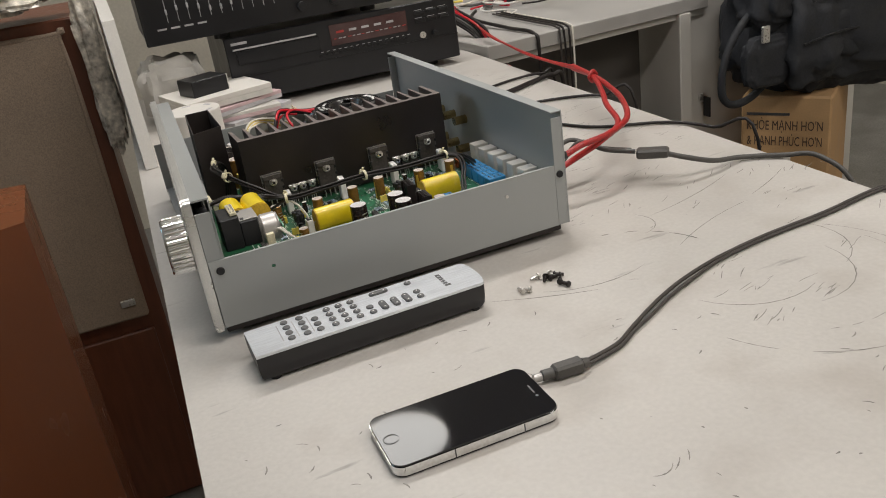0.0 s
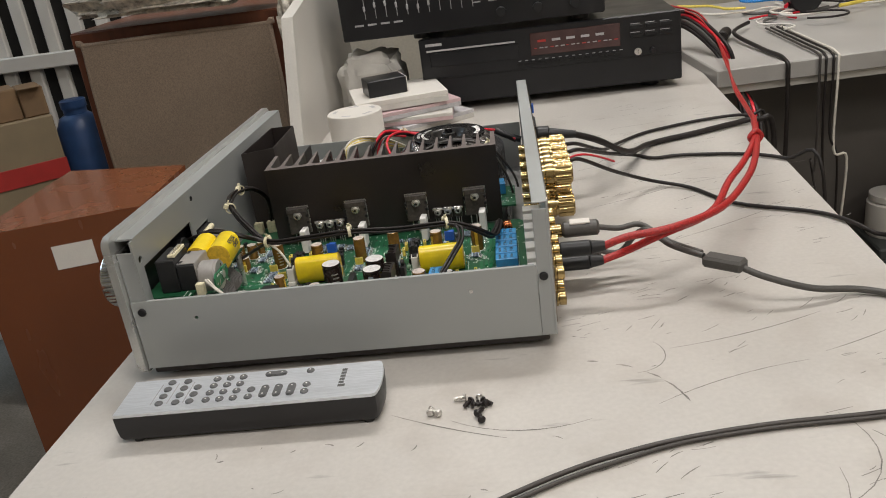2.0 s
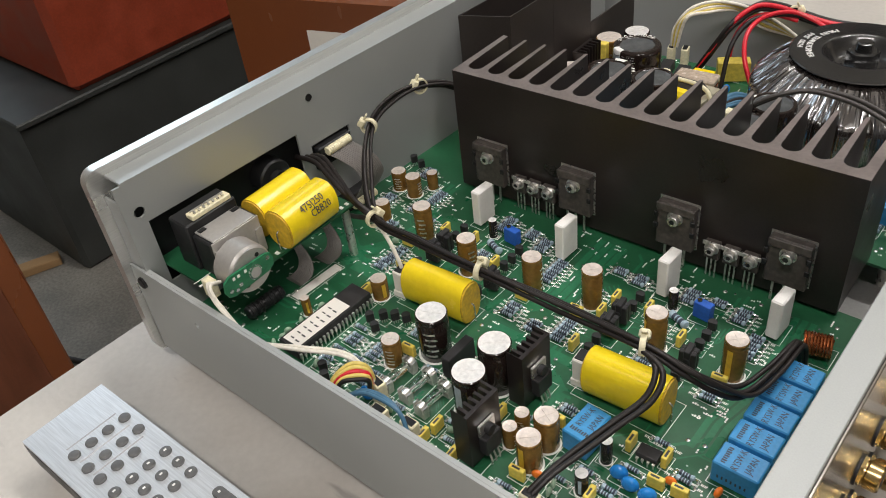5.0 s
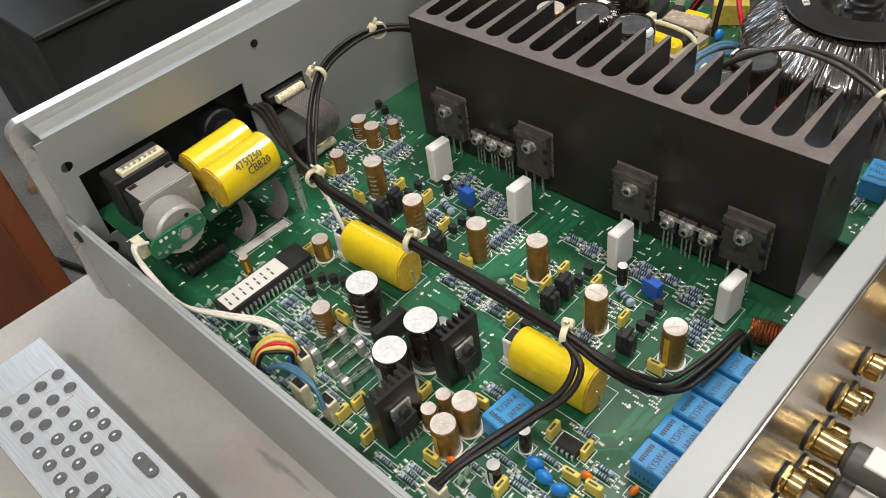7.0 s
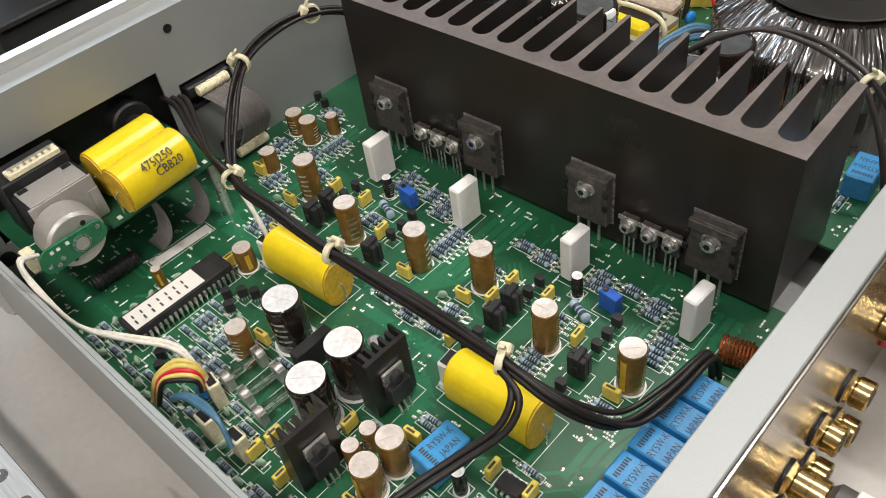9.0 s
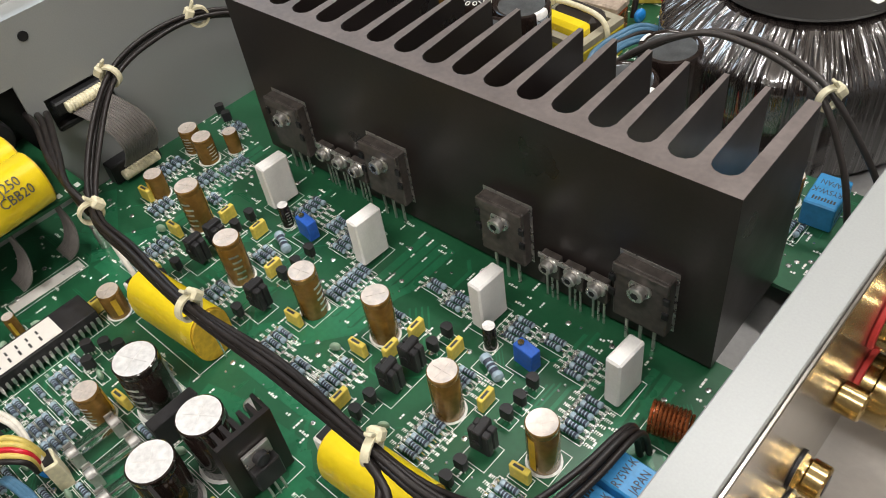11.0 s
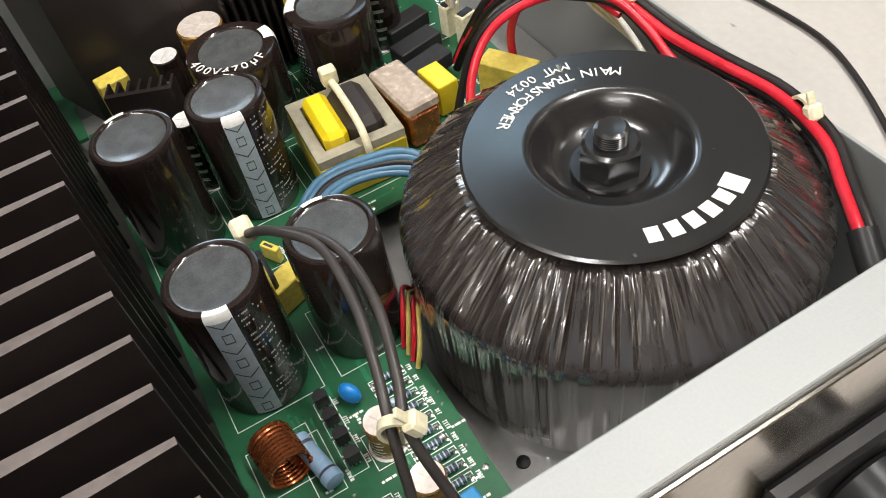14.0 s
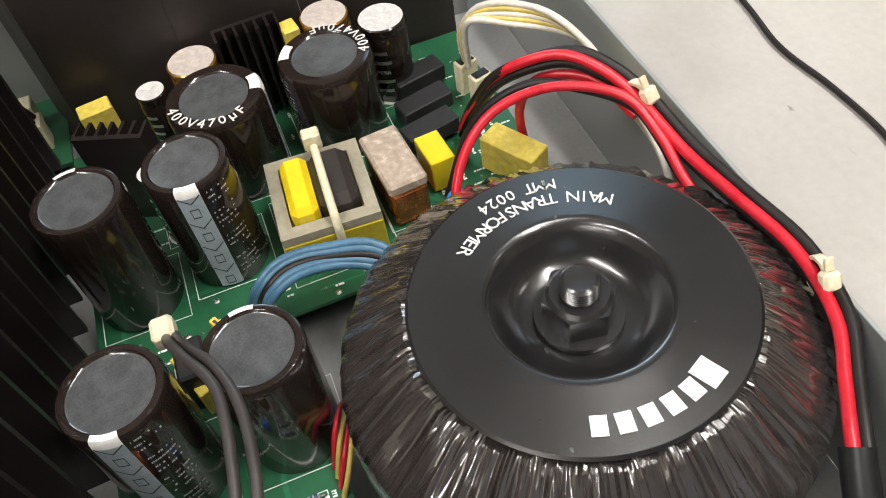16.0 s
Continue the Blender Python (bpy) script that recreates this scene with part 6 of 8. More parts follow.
# black insulating sheet round the supply
IY1 = 0.3450
part("insulating_sheet", Geo().prism([(0.0552, 0.2990), (0.0552, IY1), (0.0290, IY1), (0.0240, 0.2400), (0.0552, 0.2525), (0.0552, 0.2988), (0.0544, 0.2988), (0.0544, 0.2531), (0.0249, 0.2412), (0.0297, IY1 - 0.0008), (0.0544, IY1 - 0.0008), (0.0544, 0.2990)], PB + 0.0010, 0.1200), BLACK_CARD, amp, "folded black insulating sheet")
part("insulating_flap", Geo().box((0.0544, IY1 + 0.0004, PB - 0.006), (0.0552, 0.4060, 0.0800), 0), BLACK_CARD, amp, "lower black insulating flap")
for x, y in ((0.0290, 0.2310), (0.0420, 0.2340)):
    part("wire_connector", Geo().box((x - 0.0045, y - 0.003, PB), (x + 0.0045, y + 0.003, PB + 0.0125), c=0.0004), CREAM, amp, "cream plastic plug")


# ---- supply board ----
def big_can(x, y, r, h, turn, wide, name="filter_capacitor"):
    g = Geo()
    inner = 0.70 if wide else 0.80
    g.lathe([(r * 0.97, 0), (r, 0.0008), (r, h - 0.0030), (r * 0.985, h - 0.0012), (r * 0.95, h - 0.0002), (r * 0.90, h), (r * (inner + 0.04), h), (r * inner, h - 0.0006), (r * (inner - 0.05), h - 0.0008), (r * 0.30, h - 0.0007)], 48, slots=[0, 0, 0, 0, 0, 0, 0, 2, 2, 2])
    g.lathe([(r * 1.003, 0.0012), (r * 1.003, h - 0.0030)], 6, 3, start=-0.27, arc=0.54)
    g.lathe([(r * 1.003, h - 0.0030), (r * 0.990, h - 0.0009), (r * 0.952, h + 0.0001), (r * 0.90, h + 0.0003), (r * (inner + 0.04), h + 0.0003)], 6, 5, start=-0.27, arc=0.54)
    def ink(a0, z0, a1, z1, w):
        n = 3
        vs = []
        for q in range(n + 1):
            a, z = a0 + (a1 - a0) * q / n, z0 + (z1 - z0) * q / n
            vs += [(r * 1.006 * math.cos(a), r * 1.006 * math.sin(a), z - w), (r * 1.006 * math.cos(a), r * 1.006 * math.sin(a), z + w)]
        g.put(vs, [(2 * q, 2 * q + 2, 2 * q + 3, 2 * q + 1) for q in range(n)], 4)

    for k in range(4):
        z = h * (0.05 + 0.235 * k)
        for a in (-0.10, 0.085):
            g.lathe([(r * 1.006, z), (r * 1.006, z + h * 0.075)], 1, 4, start=a, arc=0.018)
        ink(-0.10, z, 0.10, z, 0.00025)
        ink(-0.10, z + h * 0.075, 0.10, z + h * 0.075, 0.00025)
        ink(-0.25, z + h * 0.190, 0.0, z + h * 0.130, 0.0003)
        ink(0.0, z + h * 0.130, 0.25, z + h * 0.190, 0.0003)
    pr = random.Random(int(x * 1e5))
    for line in range(19):
        z = h * (0.93 - 0.047 * line)
        a = 0.36
        while a < 0.92:
            w = pr.uniform(0.022, 0.065)
            if pr.random() < 0.55 and line % 5 != 3:
                g.lathe([(r * 1.005, z - h * 0.007), (r * 1.005, z + h * 0.007)], 1, 6, start=a, arc=w * 0.7)
            a += w
    me = g.mesh(name, [BLACK_GL, CAP_TOP_G, CAP_TOP_G, STRIPE, DARK_INK, WHITE_INK, HIFI_LINE])
    ob = place(name, me, rear_board, pose(x, y, PB, 0, 0, turn), "large black capacitor with a grey stripe and vented grey top")
    if wide:
        n = 13
        for k in range(n):
            a = radians(-172 + 14.0 * k)
            letters("400V470µF"[k] if k < 9 else "", 0.0056, pose(x + 0.85 * r * math.cos(a + radians(turn)), y + 0.85 * r * math.sin(a + radians(turn)), PB + h + 0.0004, 0, 0, math.degrees(a) + turn + 90), ob, WHITE_INK) if k < 9 else None
    claim(x, y, r, r)
    return ob


seen_from = len(taken)
big_can(0.2064, 0.2624, 0.0137, 0.0498, -13, False)
big_can(0.2066, 0.2962, 0.0135, 0.0462, 180, False)
big_can(0.1378, 0.2602, 0.0138, 0.0500, 190, False)
big_can(0.1332, 0.2916, 0.0135, 0.0466, -7, False)
big_can(0.0945, 0.3050, 0.0172, 0.0365, 90, True)
big_can(0.0920, 0.3455, 0.0168, 0.0365, 241, True)
for x, y, r, h in ((0.0672, 0.3010, 0.0092, 0.0335), (0.0705, 0.2835, 0.0056, 0.0290), (0.0660, 0.3520, 0.0092, 0.0340), (0.0780, 0.3705, 0.0090, 0.0335), (0.1150, 0.2780, 0.0048, 0.0310)):
    can(x, y, r, h, BLACK_GL if 0.07 < x < 0.075 or x > 0.1 else SLEEVE_BR if x < 0.07 else BLACK_GL, 30, rear_board)
for x, y, r, h in ((0.2480, 0.2840, 0.0050, 0.0140), (0.2690, 0.2870, 0.0050, 0.0140)):
    can(x, y, r, h, SLEEVE_BR, 10, rear_board)

# small ferrite transformer and choke
FERRITE = material("grey_ferrite", (0.33, 0.30, 0.22), 0.45, 0, 0.10, 0.006)
MT = pose(0.1365, 0.3275, PB, 0, 0, -4)
small_tx = part("small_transformer", Geo().box((-0.0182, -0.0165, 0.0), (0.0182, 0.0165, 0.0165), 0, 0.0006), YELLOW_TAPE, rear_board, "small yellow-taped ferrite transformer", m=MT)
core = Geo().box((-0.0180, -0.0163, 0.0166), (0.0180, -0.0120, 0.0200)).box((-0.0180, 0.0120, 0.0166), (0.0180, 0.0163, 0.0200))
core.box((-0.0180, -0.0120, 0.0166), (-0.0135, 0.0120, 0.0200)).box((0.0135, -0.0120, 0.0166), (0.0180, 0.0120, 0.0200))
part("core", core.weld(), FERRITE, small_tx, "pale grey ferrite core", m=MT)
part("winding", Geo().box((-0.0132, -0.0112, 0.0120), (0.0132, -0.0020, 0.0250), 0, 0.0040), YELLOW, small_tx, "bright yellow tape winding", m=MT)
part("winding", Geo().box((-0.0130, -0.0017, 0.0120), (0.0130, 0.0114, 0.0256), 0, 0.0042), BLACK_CARD, small_tx, "black tape winding", m=MT)
claim(0.1365, 0.3275, 0.020, 0.018)
part("cable_tie", Geo().tube([(-0.0183, 0.002, 0.010), (-0.0184, 0.002, 0.0210), (-0.011, 0.002, 0.0266), (0.010, 0.002, 0.0268), (0.0184, 0.002, 0.0210), (0.0186, 0.002, 0.006)], 0.0014, 6).box((-0.0175, -0.001, 0.0245), (-0.0125, 0.005, 0.0310), 0, 0.0006), CREAM, small_tx, "cream cable tie", m=MT)
part("choke", Geo().box((-0.0138, -0.0065, 0.0), (0.0138, 0.0065, 0.0150), 0, 0.001).box((-0.0142, -0.0069, 0.0151), (0.0142, 0.0069, 0.0200), 1, 0.001), [COPPER, material("clear_resin", (0.42, 0.34, 0.27), 0.25, 0, 0.18, 0.004)], rear_board, "resin-topped choke", m=pose(0.1335, 0.3535, PB, 0, 0, 4))
claim(0.1335, 0.3535, 0.0150, 0.0075)
for x, y, hx, hy, hz, rz in ((0.1310, 0.3690, 0.0075, 0.0045, 0.0145, 4), (0.1420, 0.3940, 0.0110, 0.0050, 0.0150, 30), (0.0650, 0.2620, 0.0040, 0.0060, 0.0260, 8), (0.0690, 0.3380, 0.0040, 0.0030, 0.0360, 8), (0.1850, 0.2800, 0.0040, 0.0080, 0.0120, 20), (0.1830, 0.2920, 0.0060, 0.0040, 0.0110, 20)):
    part("box_capacitor", Geo().box((-hx, -hy, 0.0006), (hx, hy, hz), c=0.0004), YELLOW_BOX if rz != 4 else YELLOW, rear_board, m=pose(x, y, PB, 0, 0, rz))
place("blue_drop_capacitor", drop, rear_board, pose(0.1480, 0.3700, PB, 0, 0, 80))
tall = [(-0.0120, -0.0010), (0.0120, -0.0010), (0.0120, 0.0075)]
for k in range(6):
    x = 0.0110 - 0.0039 * k
    tall += [(x, 0.0075), (x, 0.0010), (x - 0.0028, 0.0010), (x - 0.0028, 0.0075)]
tall += [(-0.0120, 0.0075)]
comb = Geo().prism(tall, 0.0, 0.0390).mesh("finned_heatsink", [BLACK_ANO])
place("finned_heatsink", comb, rear_board, pose(0.1010, 0.2685, PB, 0, 0, 66), "small black finned heatsink")
place("finned_heatsink", comb, rear_board, pose(0.0625, 0.3230, PB, 0, 0, 272), "small black finned heatsink")
for x, y in ((0.0830, 0.3790), (0.0990, 0.3760), (0.1130, 0.3730)):
    part("rectifier_block", Geo().box((-0.0045, -0.0105, 0.002), (0.0045, 0.0105, 0.0090), c=0.0005), CHIP, rear_board, m=pose(x, y, PB, 0, 0, 12))
for x, y in ((0.0930, 0.3960), (0.1030, 0.3980)):
    place("wire_connector", plug, rear_board, pose(x, y, PB, 0, 0, 15), "cream plastic plug")
part("copper_coil", coil(0.0062, 0.0130, 10), COPPER, rear_board, "copper wire coil", m=pose(0.2380, 0.2565, PB + 0.0072, 0, 0, 8))
claim(0.2370, 0.2570, 0.008, 0.009)
bres = Geo().lathe([(0.0012, -0.0095), (0.0030, -0.0088), (0.0031, -0.006), (0.0028, -0.005), (0.0028, 0.005), (0.0031, 0.006), (0.0030, 0.0088), (0.0012, 0.0095)], 16, slots=[0, 0, 1, 0, 1, 0, 0], at=Matrix.Translation((0, 0, 0.0034)) @ Matrix.Rotation(radians(90), 4, "Y")).mesh("power_resistor", [material("sky_blue_resistor", (0.30, 0.45, 0.62), 0.4), RES_BAND])
place("power_resistor", bres, rear_board, pose(0.2430, 0.2645, PB, 0, 0, 12), "fat pale blue resistor")
claim(0.2430, 0.2645, 0.0100, 0.0035)
place("blue_drop_capacitor", drop, rear_board, pose(0.2300, 0.2815, PB, 0, 0, 30))
for k in range(4):
    drop_in("small_transistor", to92, 0.2275 + 0.0070 * k, 0.2735, 90, 0.0024, 0.0022, rear_board)
supply_labels = [(0.2282 + 0.0045 * k, 0.3008) for k in range(10)] + [(0.2622 + 0.0036 * k, 0.2790) for k in range(6)] + [(0.2262 + 0.0070 * k, 0.2770) for k in range(4)]
for k in range(10):
    drop_in("resistor", resistor, 0.2290 + 0.0045 * k, 0.2935, 90, 0.0012, 0.0052, rear_board)
for k in range(6):
    drop_in("resistor", resistor, 0.2630 + 0.0036 * k, 0.2720, 90, 0.0012, 0.0052, rear_board)
for x, y in ((0.1740, 0.2690), (0.1650, 0.2830)):
    drop_in("box_capacitor", ybox, x, y, 30, 0.0036, 0.003, rear_board)
relay(0.2835, 0.2870, 94, rear_board)
part("black_relay", Geo().box((0.1740, 0.2700, PB), (0.1880, 0.2790, PB + 0.0180), c=0.0008), CHIP, rear_board, "black plastic block")
print_board(rear_board, lambda x, y: (0.062 < x < 0.298 and 0.251 < y < 0.304) or (0.062 < x < 0.165 and 0.251 < y < 0.403), 6, 700, 200, taken[seen_from:], supply_labels)


# ---- wiring inside ----
def tie_knot(parent, x, y, z, turn=0.0, r=0.0034):
    g = Geo().lathe([(r - 0.0005, -0.0013), (r + 0.0005, -0.0013), (r + 0.0005, 0.0013), (r - 0.0005, 0.0013), (r - 0.0005, -0.0013)], 20, at=Matrix.Rotation(radians(90), 4, "X"), caps=False)
    g.box((r - 0.0020, -0.0024, -0.0026), (r + 0.0020, 0.0024, 0.0026), 0, 0.0008)
    g.box((r - 0.0004, -0.0012, 0.0026), (r + 0.0006, 0.0012, 0.0062), 0, 0.0002)
    part("cable_tie", g, CREAM, parent, "cream cable tie", m=pose(x, y, z, 0, 0, turn) @ Matrix.Rotation(radians(-35), 4, "Y"))


LOW = Matrix.Translation((0.0039, 0, -0.0016)) @ Matrix.Diagonal((0.965, 0.955, 1, 1))
LOOM = [(0.043, 0.2330, 0.0470), (0.046, 0.2240, 0.0720), (0.041, 0.2070, 0.0900), (0.0335, 0.1885, 0.0965), (0.0300, 0.165, 0.0975), (0.0380, 0.139, 0.0955), (0.057, 0.113, 0.0860), (0.0805, 0.0945, 0.0755), (0.115, 0.0900, 0.0768), (0.1565, 0.0865, 0.0800), (0.198, 0.0880, 0.0772), (0.2405, 0.0870, 0.0785), (0.258, 0.0880, 0.0735), (0.2695, 0.0940, 0.0645), (0.2775, 0.1050, 0.0560), (0.2820, 0.1250, 0.0550), (0.2840, 0.1480, 0.0525), (0.2850, 0.1540, PB)]
loom = part("wire_loom", Geo().tube(LOOM, 0.0012, 8), WIRE_BK, amp, "black wires bundled with cream ties")
for dx, dy, dz in ((0.0021, 0.0019, 0.0008), (0.0003, 0.0005, 0.0027), (-0.0016, 0.0024, 0.0008)):
    spread = [1, 1, 1, 1, 1.6, 1, 1.5, 1, 1.5, 1, 2.0, 1, 1.4, 1.8, 1.8, 1.4, 1, 1]
    part("strand", Geo().tube([(x + dx * k, y + dy * k, z + dz) for k, (x, y, z) in zip(spread, LOOM)], 0.0011, 8), WIRE_BK, loom)
for k in range(3):
    part("strand", Geo().tube([(0.0035, 0.110 + 0.004 * k, 0.081 - 0.002 * k), (0.026, 0.106 + 0.003 * k, 0.0865), (0.049, 0.0985 + 0.002 * k, 0.0850), (0.066, 0.0955, 0.0805 + 0.001 * k), (0.0805, 0.0940 + 0.001 * k, 0.0765)], 0.0014, 8), WIRE_BK, loom)
part("strand", Geo().tube([(0.0380, 0.1065, 0.0560), (0.0500, 0.1055, 0.0590), (0.066, 0.1000, 0.0680), (0.0805, 0.0945, 0.0755)], 0.0015, 8), WIRE_GREY, loom)
part("strand", Geo().tube([(0.0805, 0.0945, 0.0755), (0.0890, 0.0935, 0.0680), (0.0950, 0.0930, 0.0570), (0.0965, 0.0930, PB + 0.0170)], 0.0011, 8), WIRE_WHITE, loom)
for s in (0, 1):
    part("strand", Geo().tube([(0.2405, 0.0870 - 0.002 * s, 0.0785 + 0.002 * s), (0.2500 + 0.003 * s, 0.0810, 0.0780), (0.2510 + 0.003 * s, 0.0720, 0.0700), (0.2440 + 0.003 * s, 0.0590, 0.0625), (0.2370 + 0.003 * s, 0.0430, 0.0570), (0.2325 + 0.002 * s, 0.0300, 0.0530), (0.2295 + 0.002 * s, 0.0205, PB + 0.0140)], 0.0013, 8), WIRE_BK, loom)
for x, y, z, t in ((0.0805, 0.0945, 0.0765, -10), (0.1565, 0.0875, 0.0812, 10), (0.2405, 0.0880, 0.0800, 20), (0.0380, 0.1390, 0.0965, 120), (0.0335, 0.1885, 0.0975, 160)):
    tie_knot(loom, x, y, z, 90 + t, 0.0044)
for k in range(2):
    part("lead_wire", Geo().tube([(0.0510, 0.0130 + 0.002 * k, 0.0800), (0.0530 + 0.002 * k, 0.0070, 0.0840), (0.0620, 0.0050 + 0.001 * k, 0.0750), (0.078, 0.0085, 0.0600), (0.099, 0.0165 + 0.002 * k, 0.059), (0.120, 0.0275 + 0.002 * k, 0.0580), (0.134 + 0.002 * k, 0.0290, 0.055), (0.1395, 0.0285, PB + 0.0140)], 0.0010, 7), WIRE_WHITE, amp, "cream wire", m=LOW)
for k, mat in enumerate((WIRE_YEL, WIRE_YEL, WIRE_RED, WIRE_YEL, WIRE_BK)):
    part("lead_wire", Geo().tube([(0.1385, 0.0300 - 0.0012 * k, PB + 0.012), (0.1370 + 0.001 * k, 0.0285 - 0.001 * k, 0.0590 - 0.0008 * k), (0.1310 + 0.0012 * k, 0.0235 - 0.001 * k, 0.0615 - 0.001 * k), (0.1265 + 0.0012 * k, 0.0150, 0.0560), (0.1240 + 0.001 * k, 0.0105, 0.044)], 0.0011, 7), mat, amp, m=LOW)
for k in range(3):
    part("lead_wire", Geo().tube([(0.1330, 0.0165 - 0.001 * k, 0.048), (0.1450, 0.0185 - 0.001 * k, 0.0570), (0.1560, 0.0200 - 0.001 * k, 0.0580), (0.1660, 0.0185, 0.056), (0.1715, 0.0165, PB + 0.0140)], 0.0010, 7), WIRE_BLUE, amp, "dark blue wire", m=LOW)
for s in (0, 1):
    part("lead_wire", Geo().tube([(0.1920, 0.2760 + 0.002 * s, 0.0780), (0.2020 + 0.003 * s, 0.2790 + 0.004 * s, 0.0870), (0.2120 + 0.005 * s, 0.2830 + 0.006 * s, 0.0930), (0.2260 + 0.006 * s, 0.2890 + 0.004 * s, 0.0965), (0.2460 + 0.004 * s, 0.2885 + 0.004 * s, 0.0965), (0.2630 + 0.004 * s, 0.2850 + 0.003 * s, 0.0940), (0.2750 + 0.003 * s, 0.2815 + 0.003 * s, 0.0890), (0.2880 + 0.004 * s, 0.2780 + 0.010 * s, 0.0680), (0.2950 + 0.006 * s, 0.2750 + 0.016 * s, 0.0500), (0.2980 + 0.006 * s, 0.2740 + 0.018 * s, 0.0370)], 0.0013, 8), WIRE_GREY, amp, "dark grey wire with faint print")
tie_knot(amp, 0.2760, 0.2830, 0.0895, 60, 0.0044)
part("tie_end", Geo().box((0.1870, 0.2730, 0.0755), (0.1945, 0.2790, 0.0815), c=0.001), CREAM, amp)
for k in range(5):
    part("lead_wire", Geo().tube([(0.1900, 0.3540 - 0.001 * k, 0.0420 + 0.001 * k), (0.1770 - 0.0015 * k, 0.3380, 0.0510 + 0.0015 * k), (0.1710 - 0.0015 * k, 0.3260 - 0.001 * k, 0.0545 + 0.001 * k), (0.1690 - 0.002 * k, 0.3120 - 0.001 * k, 0.0550), (0.1700 - 0.0015 * k, 0.3020 - 0.001 * k, 0.0500), (0.1660 - 0.0015 * k, 0.2970 - 0.001 * k, PB)], 0.0014, 8), WIRE_BLUE if k != 2 else WIRE_BK, amp, "steel blue wire" if k != 2 else "")
for k, mat in enumerate((WIRE_RED, WIRE_YEL, WIRE_RED, WIRE_YEL)):
    part("lead_wire", Geo().tube([(0.2220 + 0.003 * k, 0.3030, PB), (0.2180 + 0.003 * k, 0.3070, 0.047 - 0.002 * k), (0.2080 + 0.003 * k, 0.3120, 0.043), (0.2050, 0.3180, 0.030)], 0.0008, 6), mat, amp)
RED_RUN = [(0.1180, 0.3840, 0.040), (0.1290, 0.3860, 0.060), (0.1380, 0.3930, 0.0770), (0.1470, 0.4080, 0.0845), (0.1580, 0.4180, 0.0825), (0.1715, 0.4240, 0.0775), (0.1910, 0.4270, 0.0735), (0.2110, 0.4305, 0.0725), (0.2330, 0.4335, 0.0725), (0.2540, 0.4300, 0.0720), (0.2690, 0.4215, 0.0712), (0.2850, 0.4120, 0.0700), (0.3060, 0.4040, 0.0600)]
for k, (mat, dy, dz) in enumerate(((WIRE_RED, 0, 0), (WIRE_BK, 0.0034, 0.0002), (WIRE_BK, 0.0012, -0.0034), (WIRE_BK, 0.0042, -0.0034))):
    run = [(x, y + dy * (i > 2), z + dz) for i, (x, y, z) in enumerate(RED_RUN)]
    part("supply_wire", Geo().tube(run, 0.0017, 10), mat, amp, "thick red wire round the transformer" if mat is WIRE_RED else "thick black wire round the transformer")
for mat, lift, start in ((WIRE_RED, 0.0, [(0.1720, 0.3600, 0.0450), (0.1590, 0.3690, 0.0640), (0.1530, 0.3830, 0.0760), (0.1560, 0.4020, 0.0810), (0.1680, 0.4190, 0.0800)]), (WIRE_BK, -0.0012, [(0.1450, 0.3680, 0.0380), (0.1440, 0.3800, 0.0660), (0.1490, 0.3970, 0.0785), (0.1600, 0.4110, 0.0795), (0.1710, 0.4210, 0.0775)])):
    part("supply_wire", Geo().tube(start + [(0.1830, 0.4235, 0.0745 + lift), (0.1960, 0.4245, 0.0680 + lift), (0.2120, 0.4280, 0.0610), (0.2400, 0.4300, 0.0560), (0.2640, 0.4230, 0.0560)], 0.0016, 10), mat, amp)
part("supply_wire", Geo().tube([(0.1350, 0.4020, PB), (0.1370, 0.3990, 0.0580), (0.1430, 0.4040, 0.0740), (0.1540, 0.4160, 0.0770), (0.1720, 0.4220, 0.0735)], 0.0016, 10), WIRE_RED, amp)
tie_knot(amp, 0.1680, 0.4245, 0.0770, 20, 0.0050)
tie_knot(amp, 0.2420, 0.4345, 0.0715, -10, 0.0048)
part("wire_sleeve", Geo().tube([(0.2830, 0.4140, 0.0705), (0.2950, 0.4090, 0.0645), (0.3120, 0.4060, 0.0580)], 0.0040, 10), BLACK_PL, amp, "black shrink sleeve")
for k in range(5):
    part("lead_wire", Geo().tube([(0.0930 + 0.001 * k, 0.3960, 0.049), (0.0950 + 0.002 * k, 0.3950, 0.0640 + 0.002 * k), (0.1040 + 0.002 * k, 0.4020 + 0.001 * k, 0.0780 - 0.001 * k), (0.1200 + 0.002 * k, 0.4180 + 0.002 * k, 0.0790 - 0.002 * k), (0.1450, 0.4260 + 0.001 * k, 0.0720 - 0.003 * k), (0.1720, 0.4310, 0.0560), (0.1850, 0.4320, 0.0380), (0.1960, 0.4320, 0.0190)], 0.0012, 7), WIRE_YEL if k % 2 else WIRE_WHITE, amp, "pale yellow wire")


# ---- lettering on the transformer disc ----
def arc_text(text, radius, middle, step, size, mat, flip=False):
    n = len(text)
    for k, ch in enumerate(text):
        if ch == " ":
            continue
        a = middle + (k - (n - 1) / 2) * step
        letters(ch, size, pose(TX + radius * math.cos(radians(a)), TY + radius * math.sin(radians(a)), ZD + 0.0002, 0, 0, a + 90), disc, mat, "letter")


